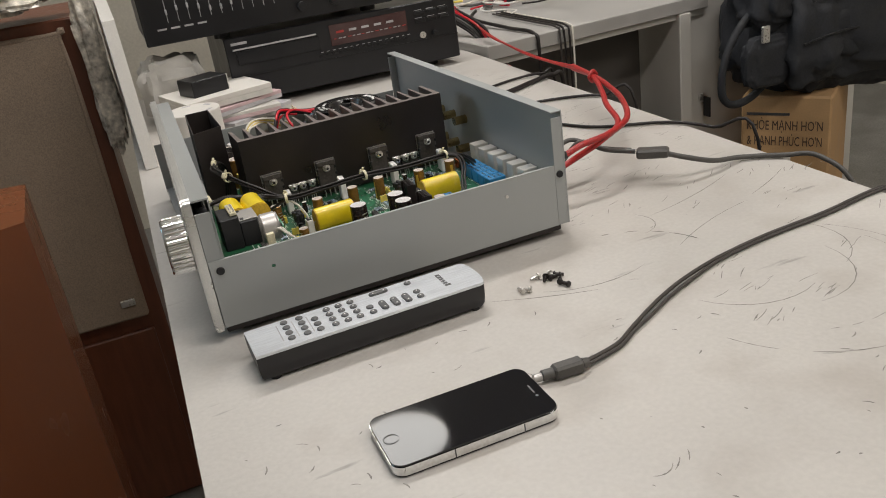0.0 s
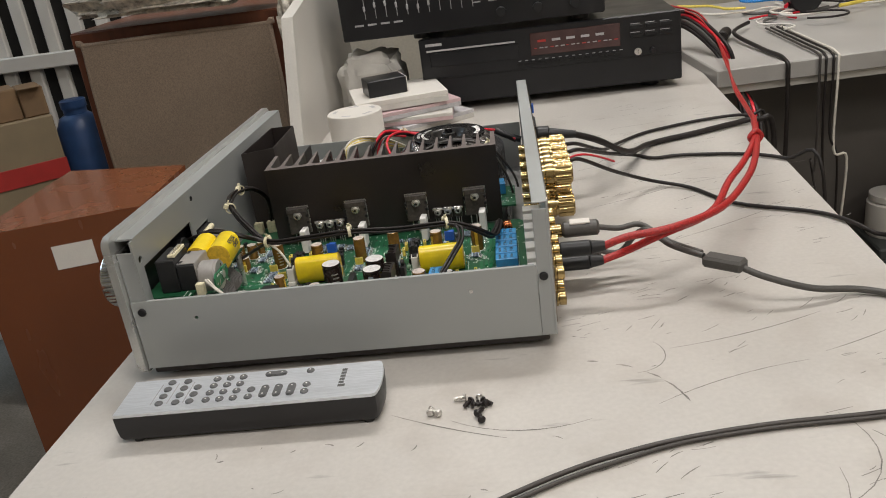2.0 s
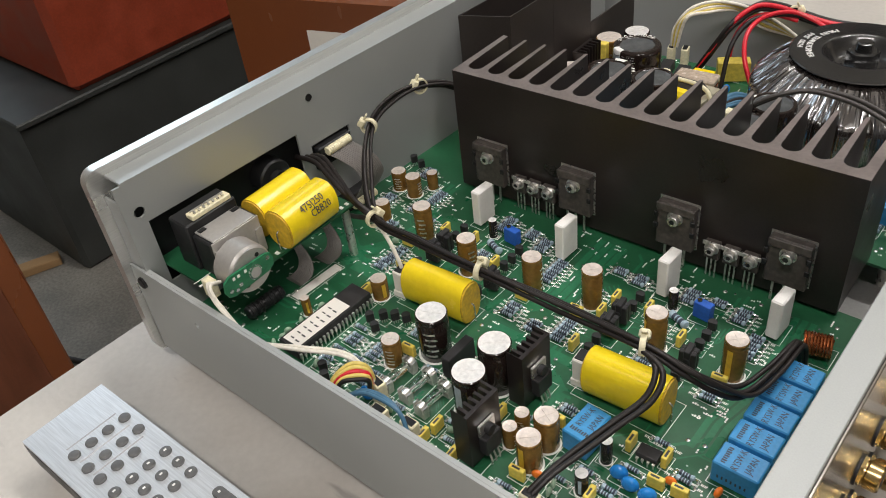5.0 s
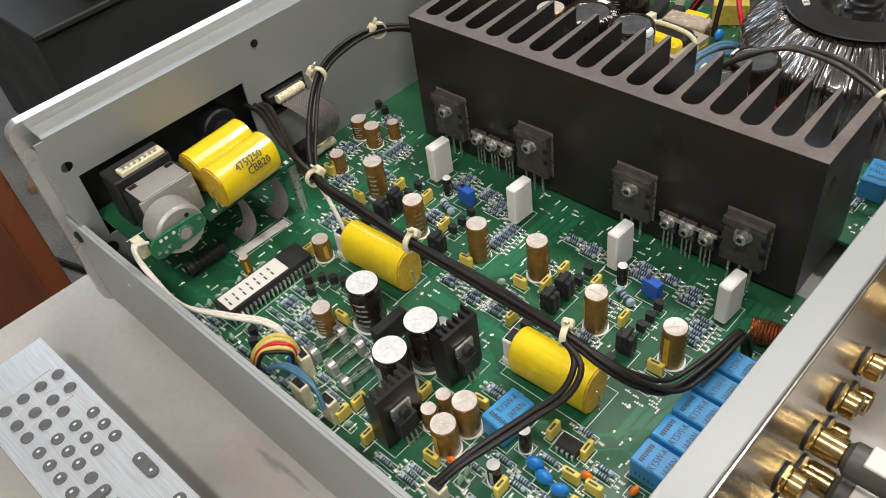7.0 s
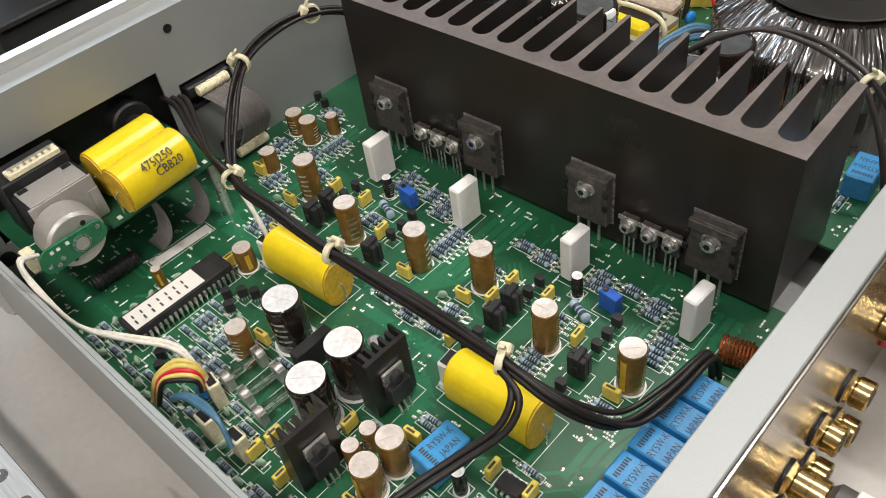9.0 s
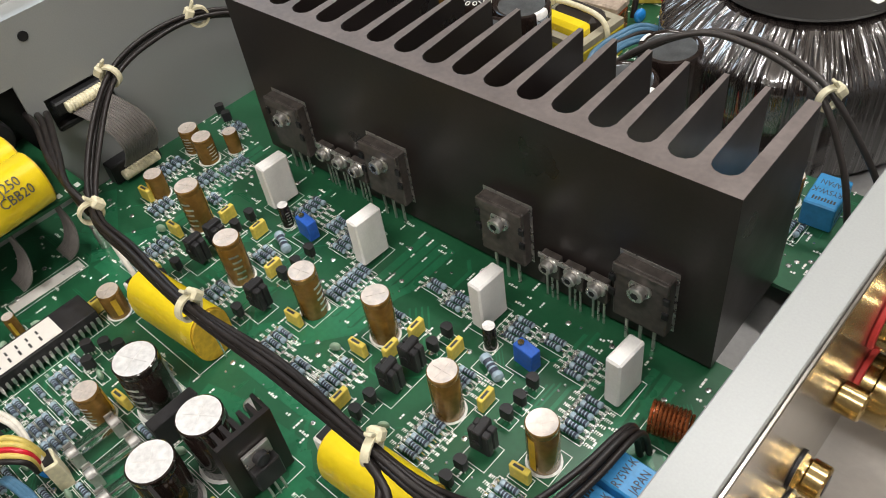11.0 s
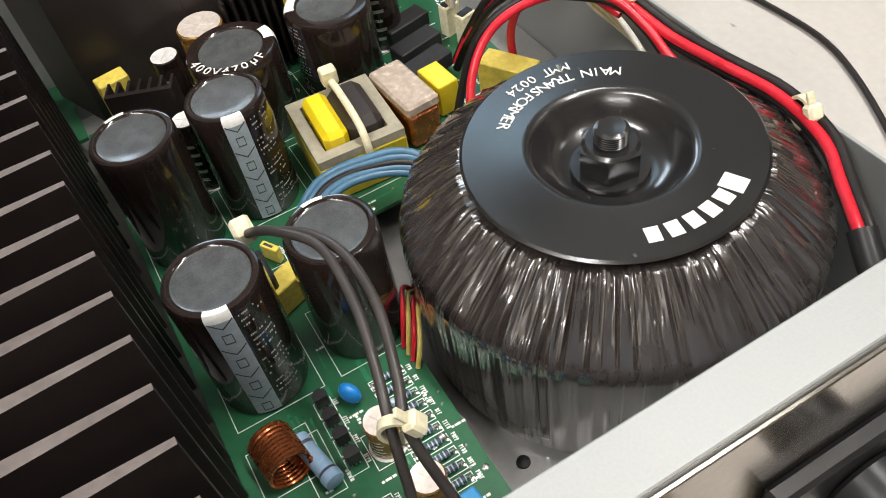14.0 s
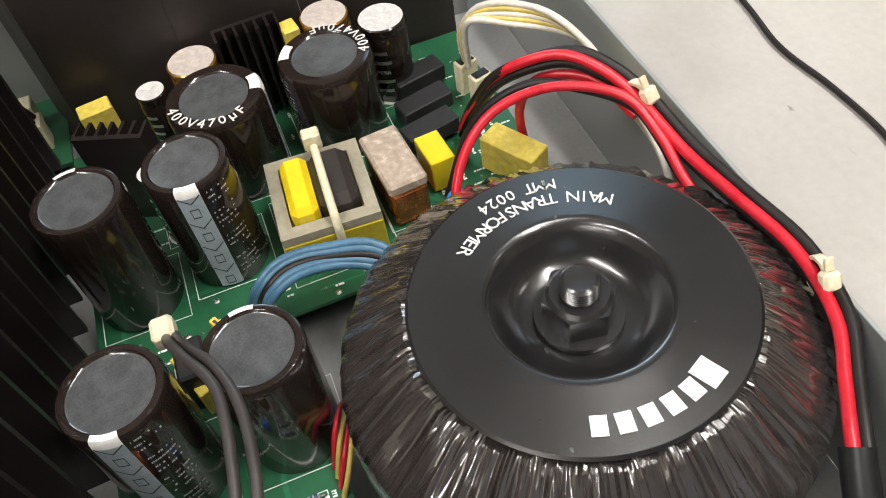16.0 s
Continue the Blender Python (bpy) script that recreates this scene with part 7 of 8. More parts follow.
arc_text("MAIN TRANSFORMER", 0.0312, 180, 5.3, 0.0052, WHITE_INK)
arc_text("MMT 0024", 0.0363, 181, 4.35, 0.0050, WHITE_INK)
for k in range(6):
    a = 3.5 - 9.4 * (k - 2.5)
    hgt = 0.0068 if k == 0 else 0.0050
    part("logo_stroke", Geo().box((-0.0019 - 0.0008 * (k == 0), -hgt / 2, 0), (0.0019 + 0.0008 * (k == 0), hgt / 2, 0.0002), c=0.00008), WHITE_INK, disc, m=pose(TX + 0.0345 * math.cos(radians(a)), TY + 0.0345 * math.sin(radians(a)), ZD + 0.0001, 0, 0, a - 90))


# ---- rear connectors ----
hexnut = [(0.0062 * math.cos(math.pi * k / 3), 0.0062 * math.sin(math.pi * k / 3)) for k in range(6)]
jg = Geo().cyl((0, 0, 0), (0.0010, 0, 0), 0.0066, 24, 1).prism(hexnut, 0.0010, 0.0024, 0, YZ).cyl((0.0024, 0, 0), (0.0030, 0, 0), 0.0050, 24, 0).cyl((0.0030, 0, 0), (0.0090, 0, 0), 0.0058, 24, 0, c=0.0006).cyl((0.0090, 0, 0), (0.0092, 0, 0), 0.0034, 14, 1)
jack = jg.mesh("input_socket", [GOLD, BLACK_PL])
JY = [0.0362 + 0.0223 * k for k in range(7)]
for y in JY:
    for z in (0.0250, 0.0480):
        place("input_socket", jack, rear_panel, pose(X1 + 0.0013, y, z), "gold-plated input socket")
place("earth_screw", Geo().cyl((0, 0, 0), (0.008, 0, 0), 0.0050, 20, 0, c=0.0006).mesh("earth_screw", [GOLD]), rear_panel, pose(X1 + 0.0013, 0.1920, 0.0600))
turn_x = Matrix.Rotation(radians(90), 4, "Y")
post = Geo().lathe([(0.0050, 0.0021), (0.0108, 0.0022), (0.0108, 0.0058), (0.0100, 0.0061), (0.0116, 0.0064), (0.0116, 0.0136), (0.0104, 0.0142), (0.0104, 0.0324), (0.0094, 0.0330), (0.0030, 0.0330)], 36, at=turn_x).mesh("speaker_terminal", [GOLD])
knurl = [((0.0120 if k % 4 < 2 else 0.0110) * math.cos(math.pi * k / 28), (0.0120 if k % 4 < 2 else 0.0110) * math.sin(math.pi * k / 28)) for k in range(56)]
grip = Geo().prism(knurl, 0.0165, 0.0310, 0, YZ).mesh("knurled_grip", [GOLD])
ring = Geo().lathe([(0.0060, 0), (0.0114, 0), (0.0118, 0.0004), (0.0118, 0.0016), (0.0114, 0.0020), (0.0060, 0.0020)], 36, at=turn_x)
collars = {"red": ring.mesh("collar", [RED_BAND]), "black": ring.mesh("collar", [BLACK_PL])}
TY = (0.2180, 0.2500, 0.2820, 0.3140)
for y, lab in zip(TY, ("red", "black", "black", "red")):
    for z in (0.0380, 0.0720):
        at = pose(X1 + 0.0013, y, z)
        st_ob = place("speaker_terminal", post, amp, at, "gold speaker terminal with a %s collar" % lab)
        place("knurled_grip", grip, st_ob, at)
        place("collar", collars[lab], st_ob, at, "%s plastic collar" % lab)
part("mains_inlet", Geo().box((X1 + 0.0013, 0.3350, 0.0560), (X1 + 0.0060, 0.3850, 0.0900), c=0.001), BLACK_PL, rear_panel, "black mains inlet")
part("mains_switch", Geo().box((X1, 0.3960, 0.0880), (X1 + 0.0035, 0.4120, 0.1080), 0, 0.001).box((X1 + 0.0036, 0.3990, 0.0900), (X1 + 0.0060, 0.4090, 0.1000), 1, 0.0008), [BLACK_PL, BLUE], rear_panel, "small switch with a blue rocker")
# inside of the rear panel
for y in JY:
    part("socket_back", Geo().box((0.3060, y - 0.0070, PB), (0.3225, y + 0.0070, 0.0560), 0, 0.0006), LABEL, rear_panel, "pale plastic socket back")
for y in TY:
    for z in (0.0720, 0.0380):
        part("terminal_back", Geo().cyl((0.3080, y, z), (0.3230, y, z), 0.0050, 14), GOLD, rear_panel)

# ---- cables behind the amplifier ----
red = thing("red_speaker_cables", "pair of red braided audio cables with black plugs", "cable", (0.45, 0.2, 0))
for k, (y, z) in enumerate(((JY[2], 0.0480), (JY[3], 0.0250))):
    part("plug", Geo().cyl((X1 + 0.0100, y, z), (X1 + 0.0360, y, z), 0.0068, 20, c=0.001).cyl((X1 + 0.0360, y, z), (X1 + 0.0480, y + 0.001, z), 0.0062, 20, 0, 0.0042), BLACK_PL, red, "black plug")
    way = [(X1 + 0.0470, y, z), (0.392, y + 0.001, z + 0.006), (0.430 - 0.008 * k, 0.088 + 0.002 * k, 0.056 - 0.006 * k), (0.480 - 0.008 * k, 0.126 + 0.006 * k, 0.055 - 0.006 * k), (0.521 - 0.014 * k, 0.196 + 0.012 * k, 0.055 - 0.006 * k), (0.546 - 0.010 * k, 0.258 + 0.004 * k, 0.054 - 0.004 * k), (0.568 - 0.002 * k, 0.330, 0.053), (0.590, 0.420, 0.046 + 0.004 * k), (0.606 + 0.003 * k, 0.520, 0.040), (0.621 + 0.003 * k, 0.620, 0.036), (0.645, 0.740, 0.034), (0.664 + 0.004 * k, 0.850, 0.034), (0.676, 0.960, 0.052), (0.655 + 0.01 * k, 1.050, 0.085), (0.600, 1.085, 0.095 + 0.01 * k)]
    part("cable", Geo().tube(way[:8], 0.0034, 10), BRAID, red, "red braided cable")
    part("thin_lead", Geo().tube(way[7:], 0.0019, 8), BRAID, red, "thin red lead")
part("knot", Geo().tube([(0.560, 0.329, 0.053), (0.567, 0.331, 0.060), (0.574, 0.333, 0.053), (0.567, 0.331, 0.046)], 0.0026, 8, closed=True), BRAID, red)
grey = thing("grey_audio_cable", "grey twin audio cable with a moulded junction", "cable", (0.48, 0.1, 0))
for k, (y, z) in enumerate(((JY[4], 0.0480), (JY[4], 0.0250))):
    part("plug", Geo().cyl((X1 + 0.0090, y, z), (X1 + 0.0150, y, z), 0.0060, 20, 0, c=0.0006).cyl((X1 + 0.0150, y, z), (X1 + 0.0480, y, z), 0.0072, 20, 1, c=0.002).box((X1 + 0.022, y - 0.0050, z + 0.0060), (X1 + 0.040, y + 0.0050, z + 0.0078), 2, 0.0008), [GOLD, CABLE_GREY, LABEL], grey, "grey moulded plug")
    part("lead", Geo().tube([(X1 + 0.0470, y, z), (0.390, y + 0.002, z - 0.004), (0.410, 0.128 - 0.012 * k, 0.045), (0.430, 0.105 - 0.008 * k, 0.036), (0.452, 0.080 - 0.007 * k, 0.034)], 0.0026, 8), CABLE_GREY, grey)
part("junction", Geo().box((-0.0170, -0.0075, -0.0050), (0.0170, 0.0075, 0.0050), 0, 0.003), CABLE_GREY, grey, "moulded grey junction", m=pose(0.4660, 0.0610, 0.0320, 0, 0, -38))
part("lead", Geo().tube([(0.476, 0.052, 0.031), (0.495, 0.042, 0.024), (0.530, 0.040, 0.012), (0.570, 0.045, 0.0045), (0.605, 0.020, 0.0040), (0.628, -0.010, 0.0040), (0.640, -0.05, -0.03), (0.645, -0.08, -0.16), (0.64, -0.10, -0.40)], 0.0028, 8), CABLE_GREY, grey)
main_cable = thing("mains_cable", "black mains cable lying on the bench", "cable", (0.5, 0.5, 0))
part("plug", Geo().cyl((X1 + 0.0061, 0.3600, 0.0740), (X1 + 0.0200, 0.3600, 0.0735), 0.0095, 20, c=0.001).cyl((X1 + 0.0200, 0.3600, 0.0735), (X1 + 0.050, 0.3600, 0.0700), 0.0070, 16, r2=0.0042), BLACK_PL, main_cable)
part("lead", Geo().tube([(X1 + 0.048, 0.360, 0.070), (0.400, 0.375, 0.056), (0.440, 0.420, 0.024), (0.476, 0.500, 0.006), (0.505, 0.520, 0.0045), (0.545, 0.535, 0.0045), (0.600, 0.560, 0.0045), (0.640, 0.570, 0.0045), (0.662, 0.575, -0.02), (0.668, 0.58, -0.25)], 0.0038, 8), WIRE_BK, main_cable)
for pts, r, lab in (([(X1 + 0.0335, TY[3], 0.072), (0.372, 0.320, 0.070), (0.410, 0.420, 0.030), (0.440, 0.520, 0.006), (0.479, 0.565, 0.003), (0.519, 0.585, 0.003), (0.581, 0.605, 0.003), (0.635, 0.600, 0.003), (0.660, 0.600, -0.02), (0.664, 0.60, -0.3)], 0.0022, "thin black speaker wire lying on the bench"),
                    ([(X1 + 0.0335, TY[2], 0.072), (0.372, 0.290, 0.072), (0.410, 0.370, 0.040), (0.455, 0.460, 0.006), (0.477, 0.450, 0.003), (0.511, 0.450, 0.003), (0.578, 0.430, 0.003), (0.621, 0.395, 0.003), (0.648, 0.350, -0.004), (0.652, 0.32, -0.3)], 0.0022, "thin black speaker wire lying on the bench"),
                    ([(X1 + 0.0335, TY[1], 0.072), (0.370, 0.255, 0.072), (0.410, 0.300, 0.040), (0.455, 0.345, 0.010), (0.496, 0.327, 0.003), (0.530, 0.265, 0.003), (0.600, 0.215, 0.003), (0.625, 0.155, 0.003), (0.645, 0.10, -0.006), (0.648, 0.08, -0.3)], 0.0021, "thin black speaker wire lying on the bench")):
    solid("speaker_wire", Geo().tube(pts, r, 7), WIRE_BK, lab, "wire", "speaker wires")
solid("red_wire_end", Geo().tube([(X1 + 0.0335, TY[1], 0.076), (0.366, 0.254, 0.077), (0.378, 0.262, 0.074), (0.395, 0.285, 0.062), (0.410, 0.305, 0.050)], 0.0012, 6), WIRE_RED, "short red wire end at a terminal", "wire")
solid("far_wire", Geo().tube([(0.00, 0.552, 0.002), (0.064, 0.545, 0.002), (0.098, 0.540, 0.002), (0.130, 0.543, 0.002), (0.163, 0.543, 0.002), (0.190, 0.535, 0.002), (0.225, 0.517, 0.002), (0.262, 0.492, 0.002), (0.30, 0.47, 0.002), (0.36, 0.455, 0.002)], 0.0013, 7), WIRE_BK, "thin black wire lying behind the amplifier", "wire")

# ---- phone and its cable ----
phone = thing("phone", "black glass smartphone with a steel band lying on the bench", "phone", (0.1125, -0.2215, 0))
PM = pose(0.1095, -0.2178, 0, 0, 0, -1.2)


def slab(l, w, r, z0, z1, slot=0, n=7):
    pts = []
    for cx, cy, a0 in ((l / 2 - r, w / 2 - r, 0), (-l / 2 + r, w / 2 - r, 90), (-l / 2 + r, -w / 2 + r, 180), (l / 2 - r, -w / 2 + r, 270)):
        for k in range(n):
            a = radians(a0 + 90 * k / (n - 1))
            pts.append((cx + r * math.cos(a), cy + r * math.sin(a)))
    return Geo().prism(pts, z0, z1, slot)


part("back", slab(0.1140, 0.0575, 0.0082, 0.0004, 0.0018), SCREEN, phone, m=PM)
part("steel_band", slab(0.1152, 0.0586, 0.0088, 0.0018, 0.0078), CHROME, phone, "polished steel edge band", m=PM)
glass = part("screen", slab(0.1140, 0.0575, 0.0082, 0.0078, 0.0093), SCREEN, phone, "black glass front", m=PM)
part("home_button", Geo().lathe([(0.0050, 0.00931), (0.0052, 0.00936), (0.0044, 0.00940), (0.0010, 0.00934)], 28, at=Matrix.Translation((-0.0495, 0, 0))), SCREEN, glass, m=PM)
part("earpiece", Geo().box((0.0500, -0.0050, 0.00931), (0.0512, 0.0050, 0.00936)), BLACK_KEY, glass, m=PM)
part("camera_hole", Geo().cyl((0.0506, -0.0085, 0.00931), (0.0506, -0.0085, 0.00935), 0.0012, 12), BLACK_KEY, glass, m=PM)
for x in (0.030, -0.018):
    part("band_gap", Geo().box((x, -0.02935, 0.0019), (x + 0.0008, -0.0292, 0.0077)), DARK_INK, phone, m=PM)
pc = thing("phone_cable", "thick grey audio cable plugged into the phone", "cable", (0.3, -0.17, 0))
part("metal_tip", Geo().cyl((0.1700, -0.2040, 0.0052), (0.1760, -0.2045, 0.0052), 0.0030, 14), GREY_MET, pc)
part("plug", Geo().cyl((0.1760, -0.2045, 0.0056), (0.1850, -0.2055, 0.0056), 0.0040, 16, 0, c=0.0006).box((-0.0115, -0.0052, -0.0052), (0.0115, 0.0052, 0.0050), 0, 0.0018, pose(0.1960, -0.2062, 0.0056, 0, 0, -4)).cyl((0.2070, -0.2070, 0.0054), (0.2120, -0.2070, 0.0050), 0.0042, 14, 0, 0.0034), CABLE_GREY, pc, "grey moulded plug")
LINE = [(0.2060, -0.2060, 0.0046), (0.2420, -0.1970, 0.0032), (0.2650, -0.1840, 0.0032), (0.2890, -0.1700, 0.0032), (0.3160, -0.1560, 0.0032), (0.3450, -0.1440, 0.0032), (0.3900, -0.1310, 0.0032), (0.4500, -0.1220, 0.0032), (0.5200, -0.1180, 0.0032), (0.5860, -0.1090, 0.0032), (0.6100, -0.1120, 0.0030), (0.6260, -0.1280, -0.006), (0.6340, -0.14, -0.06), (0.634, -0.15, -0.4)]
part("lead", Geo().tube(LINE, 0.0017, 9), CABLE_DK, pc)
part("second_lead", Geo().tube([(x + 0.001, y - 0.0026 - 0.0022 * (i in (3, 4, 5)), z - 0.0010) for i, (x, y, z) in enumerate(LINE)], 0.0014, 8), CABLE_DK, pc)

# ---- remote control ----
rem = thing("remote_control", "long silver remote control with grey rubber keys", "remote control", (0.102, -0.064, 0))
RM = pose(0.0990, -0.0635, 0, 0, 0, 0.8)


def rem_outline(l, w, bulge):
    pts = [(-l / 2, -w / 2), (l / 2 - bulge, -w / 2)]
    for k in range(1, 10):
        a = radians(-90 + 18 * k)
        pts.append((l / 2 - bulge + bulge * math.cos(a) ** 0.8, w / 2 * math.sin(a)))
    return pts + [(l / 2 - bulge, w / 2), (-l / 2, w / 2)]


body = Geo()
lay = [(0.975, 0.88, 0.0026), (0.990, 0.96, 0.0060), (0.998, 0.99, 0.0130), (1.0, 1.0, 0.0225)]
o0 = rem_outline(0.194, 0.0455, 0.006)
n0 = len(o0)
vs = [(x * a, y * b, z) for a, b, z in lay for x, y in o0]
fcs = [(k * n0 + i, k * n0 + (i + 1) % n0, (k + 1) * n0 + (i + 1) % n0, (k + 1) * n0 + i) for k in range(3) for i in range(n0)]
body.put(vs, fcs + [tuple(reversed(range(n0))), tuple(3 * n0 + i for i in range(n0))])
part("body", body, REM_BODY, rem, "dark plastic lower body", m=RM)
face = part("face_plate", Geo().prism(rem_outline(0.1935, 0.0450, 0.006), 0.0226, 0.0250), ALU_X, rem, "brushed silver face plate", m=RM)
FITTED[face] = Matrix.Translation((-0.0035, 0.0008, 0))
for x, y in ((-0.085, -0.016), (-0.085, 0.016), (0.085, -0.016), (0.085, 0.016)):
    part("foot", Geo().cyl((x, y, 0), (x, y, 0.0030), 0.004, 14), BLACK_PL, rem, m=RM)
key_round = Geo().lathe([(0.0030, 0), (0.0030, 0.0008), (0.0024, 0.0014), (0.0008, 0.0016)], 18).mesh("key", [BLACK_KEY])
kd = Geo().lathe([(0.0030, 0), (0.0030, 0.0008), (0.0024, 0.0014), (0.0008, 0.0016)], 18)
kd.box((-0.0005, -0.0007, 0.0016), (0.0006, 0.0008, 0.00168), 1)
key_mark = kd.mesh("key", [BLACK_KEY, WHITE_INK])


def pill(l):
    return slab(l, 0.0058, 0.0028, 0, 0.0009).add(slab(l - 0.001, 0.0048, 0.0023, 0.0009, 0.0015)).box((-l * 0.32, -0.0006, 0.0015), (-l * 0.32 + 0.0012, 0.0006, 0.00158), 1).box((l * 0.32 - 0.0012, -0.0006, 0.0015), (l * 0.32, 0.0006, 0.00158), 1).mesh("key", [BLACK_KEY, WHITE_INK])




def key(me, x, y, turn=0):
    place("key", me, face, Matrix.Translation((x, y, 0.0250)) @ Matrix.Rotation(radians(0.8 + turn), 4, "Z"), "")


for i, x in enumerate((0.0365, 0.0490, 0.0595, 0.0718, 0.0820, 0.0920)):
    for j in range(4):
        if not (i == 2 and j == 0):
            key(key_mark if i > 2 else key_round, x, -0.0490 - 0.0093 * j)
for j in (2, 3):
    key(key_round if j == 2 else key_mark, 0.1030, -0.0490 - 0.0093 * j)
pl = pill(0.0150)
for x in (0.1135, 0.1235, 0.1335):
    key(pl, x, -0.0715, 90)
key(pill(0.0165), 0.1170, -0.0480, 0)
for x, y in ((0.1440, -0.0665), (0.1440, -0.0755), (0.1430, -0.0475)):
    key(key_mark, x, y)
for k in range(6):
    part("logo_stroke", Geo().box((0.1675, -0.0725 + 0.0042 * k, 0.02502), (0.1675 + (0.0052 if k == 0 else 0.0038), -0.0693 + 0.0042 * k, 0.02512)), BLACK_KEY, face)
for x in (0.030, 0.0425, 0.0545):
    part("print_mark", Geo().box((x - 0.0005, -0.0775, 0.02502), (x + 0.0004, -0.0500, 0.02508)), HIFI_LINE, face, "tiny grey print")

# ---- loose screws ----
scr = Geo().lathe([(0.0028, 0), (0.0029, 0.0006), (0.0022, 0.0016), (0.0008, 0.0019)], 14).cyl((0, 0, 0.0001), (0, 0, -0.0075), 0.0014, 10)
for k in range(7):
    scr.lathe([(0.0013, -0.0010 * k - 0.0006), (0.0017, -0.0010 * k - 0.0003), (0.0013, -0.0010 * k)], 10)
sc_dark = scr.mesh("loose_screw", [BLACK_ANO])
sc_light = scr.mesh("loose_screw", [SILVER])
for i, (x, y) in enumerate(((0.2285, -0.0800), (0.2345, -0.0815), (0.2520, -0.0640), (0.2570, -0.0690), (0.2630, -0.0660), (0.2660, -0.0700), (0.2590, -0.0740), (0.2620, -0.0850), (0.2650, -0.0930), (0.2680, -0.0735))):
    ob = place("loose_screw", sc_light if i in (0, 1, 2, 4) else sc_dark, None, pose(x, y, 0.0030, 85, 0, 47 * i))
    tagged(ob, "small loose bright screw lying on the bench" if i in (0, 1, 2, 4) else "small loose dark screw lying on the bench", "screw", "loose screws")

# ---- player and tuner at the far end ----
cd = thing("disc_player", "black disc player with a smoky red display", "disc player", (0.37, 0.98, 0))
CM = pose(0.375, 0.842, 0, 0, 0, -1.2)
part("case", Geo().box((-0.215, 0.012, 0.0140), (0.215, 0.285, 0.1240), c=0.002), HIFI, cd, m=CM)
cface = part("front_panel", Geo().box((-0.217, 0.0, 0.0130), (0.217, 0.0118, 0.1260), c=0.002), HIFI, cd, m=CM)
for x in (-0.17, 0.17):
    for y in (0.05, 0.24):
        part("foot", Geo().cyl((x, y, 0), (x, y, 0.0139), 0.016, 20), BLACK_PL, cd, m=CM)
part("tray_door", Geo().box((-0.200, -0.003, 0.0780), (-0.050, -0.0001, 0.1020), c=0.001), HIFI, cface, m=CM)
part("tray_line", Geo().box((-0.205, -0.0035, 0.1040), (-0.055, -0.0001, 0.1068), c=0.0005), HIFI_LINE, cface, "pale metal trim line", m=CM)
part("display", Geo().box((-0.030, -0.0020, 0.0790), (0.118, -0.0001, 0.1160), c=0.0008), DISPLAY, cface, "smoky red display window", m=CM)
for k in range(16):
    part("display_mark", Geo().box((-0.024 + 0.0088 * k, -0.0026, 0.0900), (-0.0195 + 0.0088 * k + 0.002 * (k % 2), -0.0021, 0.0915)), HIFI_LINE if k % 3 else RED_BAND, cface, m=CM)
    part("button_mark", Geo().box((-0.052 + 0.0112 * k, -0.0006, 0.0715), (-0.047 + 0.0112 * k, -0.0001, 0.0725)), HIFI_LINE, cface, m=CM)
for k in range(5):
    part("display_digit", Geo().box((-0.018 + 0.024 * k, -0.0026, 0.1000), (-0.004 + 0.024 * k, -0.0021, 0.1040)), RED_BAND if k == 0 else HIFI_LINE, cface, m=CM)
part("logo_bar", Geo().box((-0.206, -0.0006, 0.1130), (-0.178, -0.0001, 0.1175)), HIFI_LINE, cface, m=CM)
part("groove", Geo().box((-0.217, -0.0012, 0.0560), (0.217, -0.0001, 0.0580)), BLACK_PL, cface, m=CM)
for k in range(14):
    part("button", Geo().box((-0.055 + 0.0125 * k, -0.0030, 0.0640), (-0.046 + 0.0125 * k, -0.0001, 0.0690), c=0.0006), BLACK_PL, cface, m=CM)
for k in range(3):
    for j in range(2):
        part("button", Geo().box((0.135 + 0.024 * k, -0.0030, 0.0900 + 0.014 * j), (0.154 + 0.024 * k, -0.0001, 0.0960 + 0.014 * j), c=0.0006), BLACK_PL, cface, m=CM)
        part("button_mark", Geo().box((0.135 + 0.024 * k, -0.0006, 0.0975 + 0.014 * j), (0.150 + 0.024 * k, -0.0001, 0.0985 + 0.014 * j)), HIFI_LINE, cface, m=CM)
part("phones_socket", Geo().lathe([(0.0060, 0), (0.0060, 0.003), (0.0032, 0.003)], 20, at=Matrix.Translation((0.146, 0, 0.0660)) @ Matrix.Rotation(radians(90), 4, "X")), SILVER, cface, m=CM)
part("level_knob", Geo().cyl((0.170, -0.0001, 0.0660), (0.170, -0.010, 0.0660), 0.0050, 20, c=0.0005), BLACK_PL, cface, m=CM)

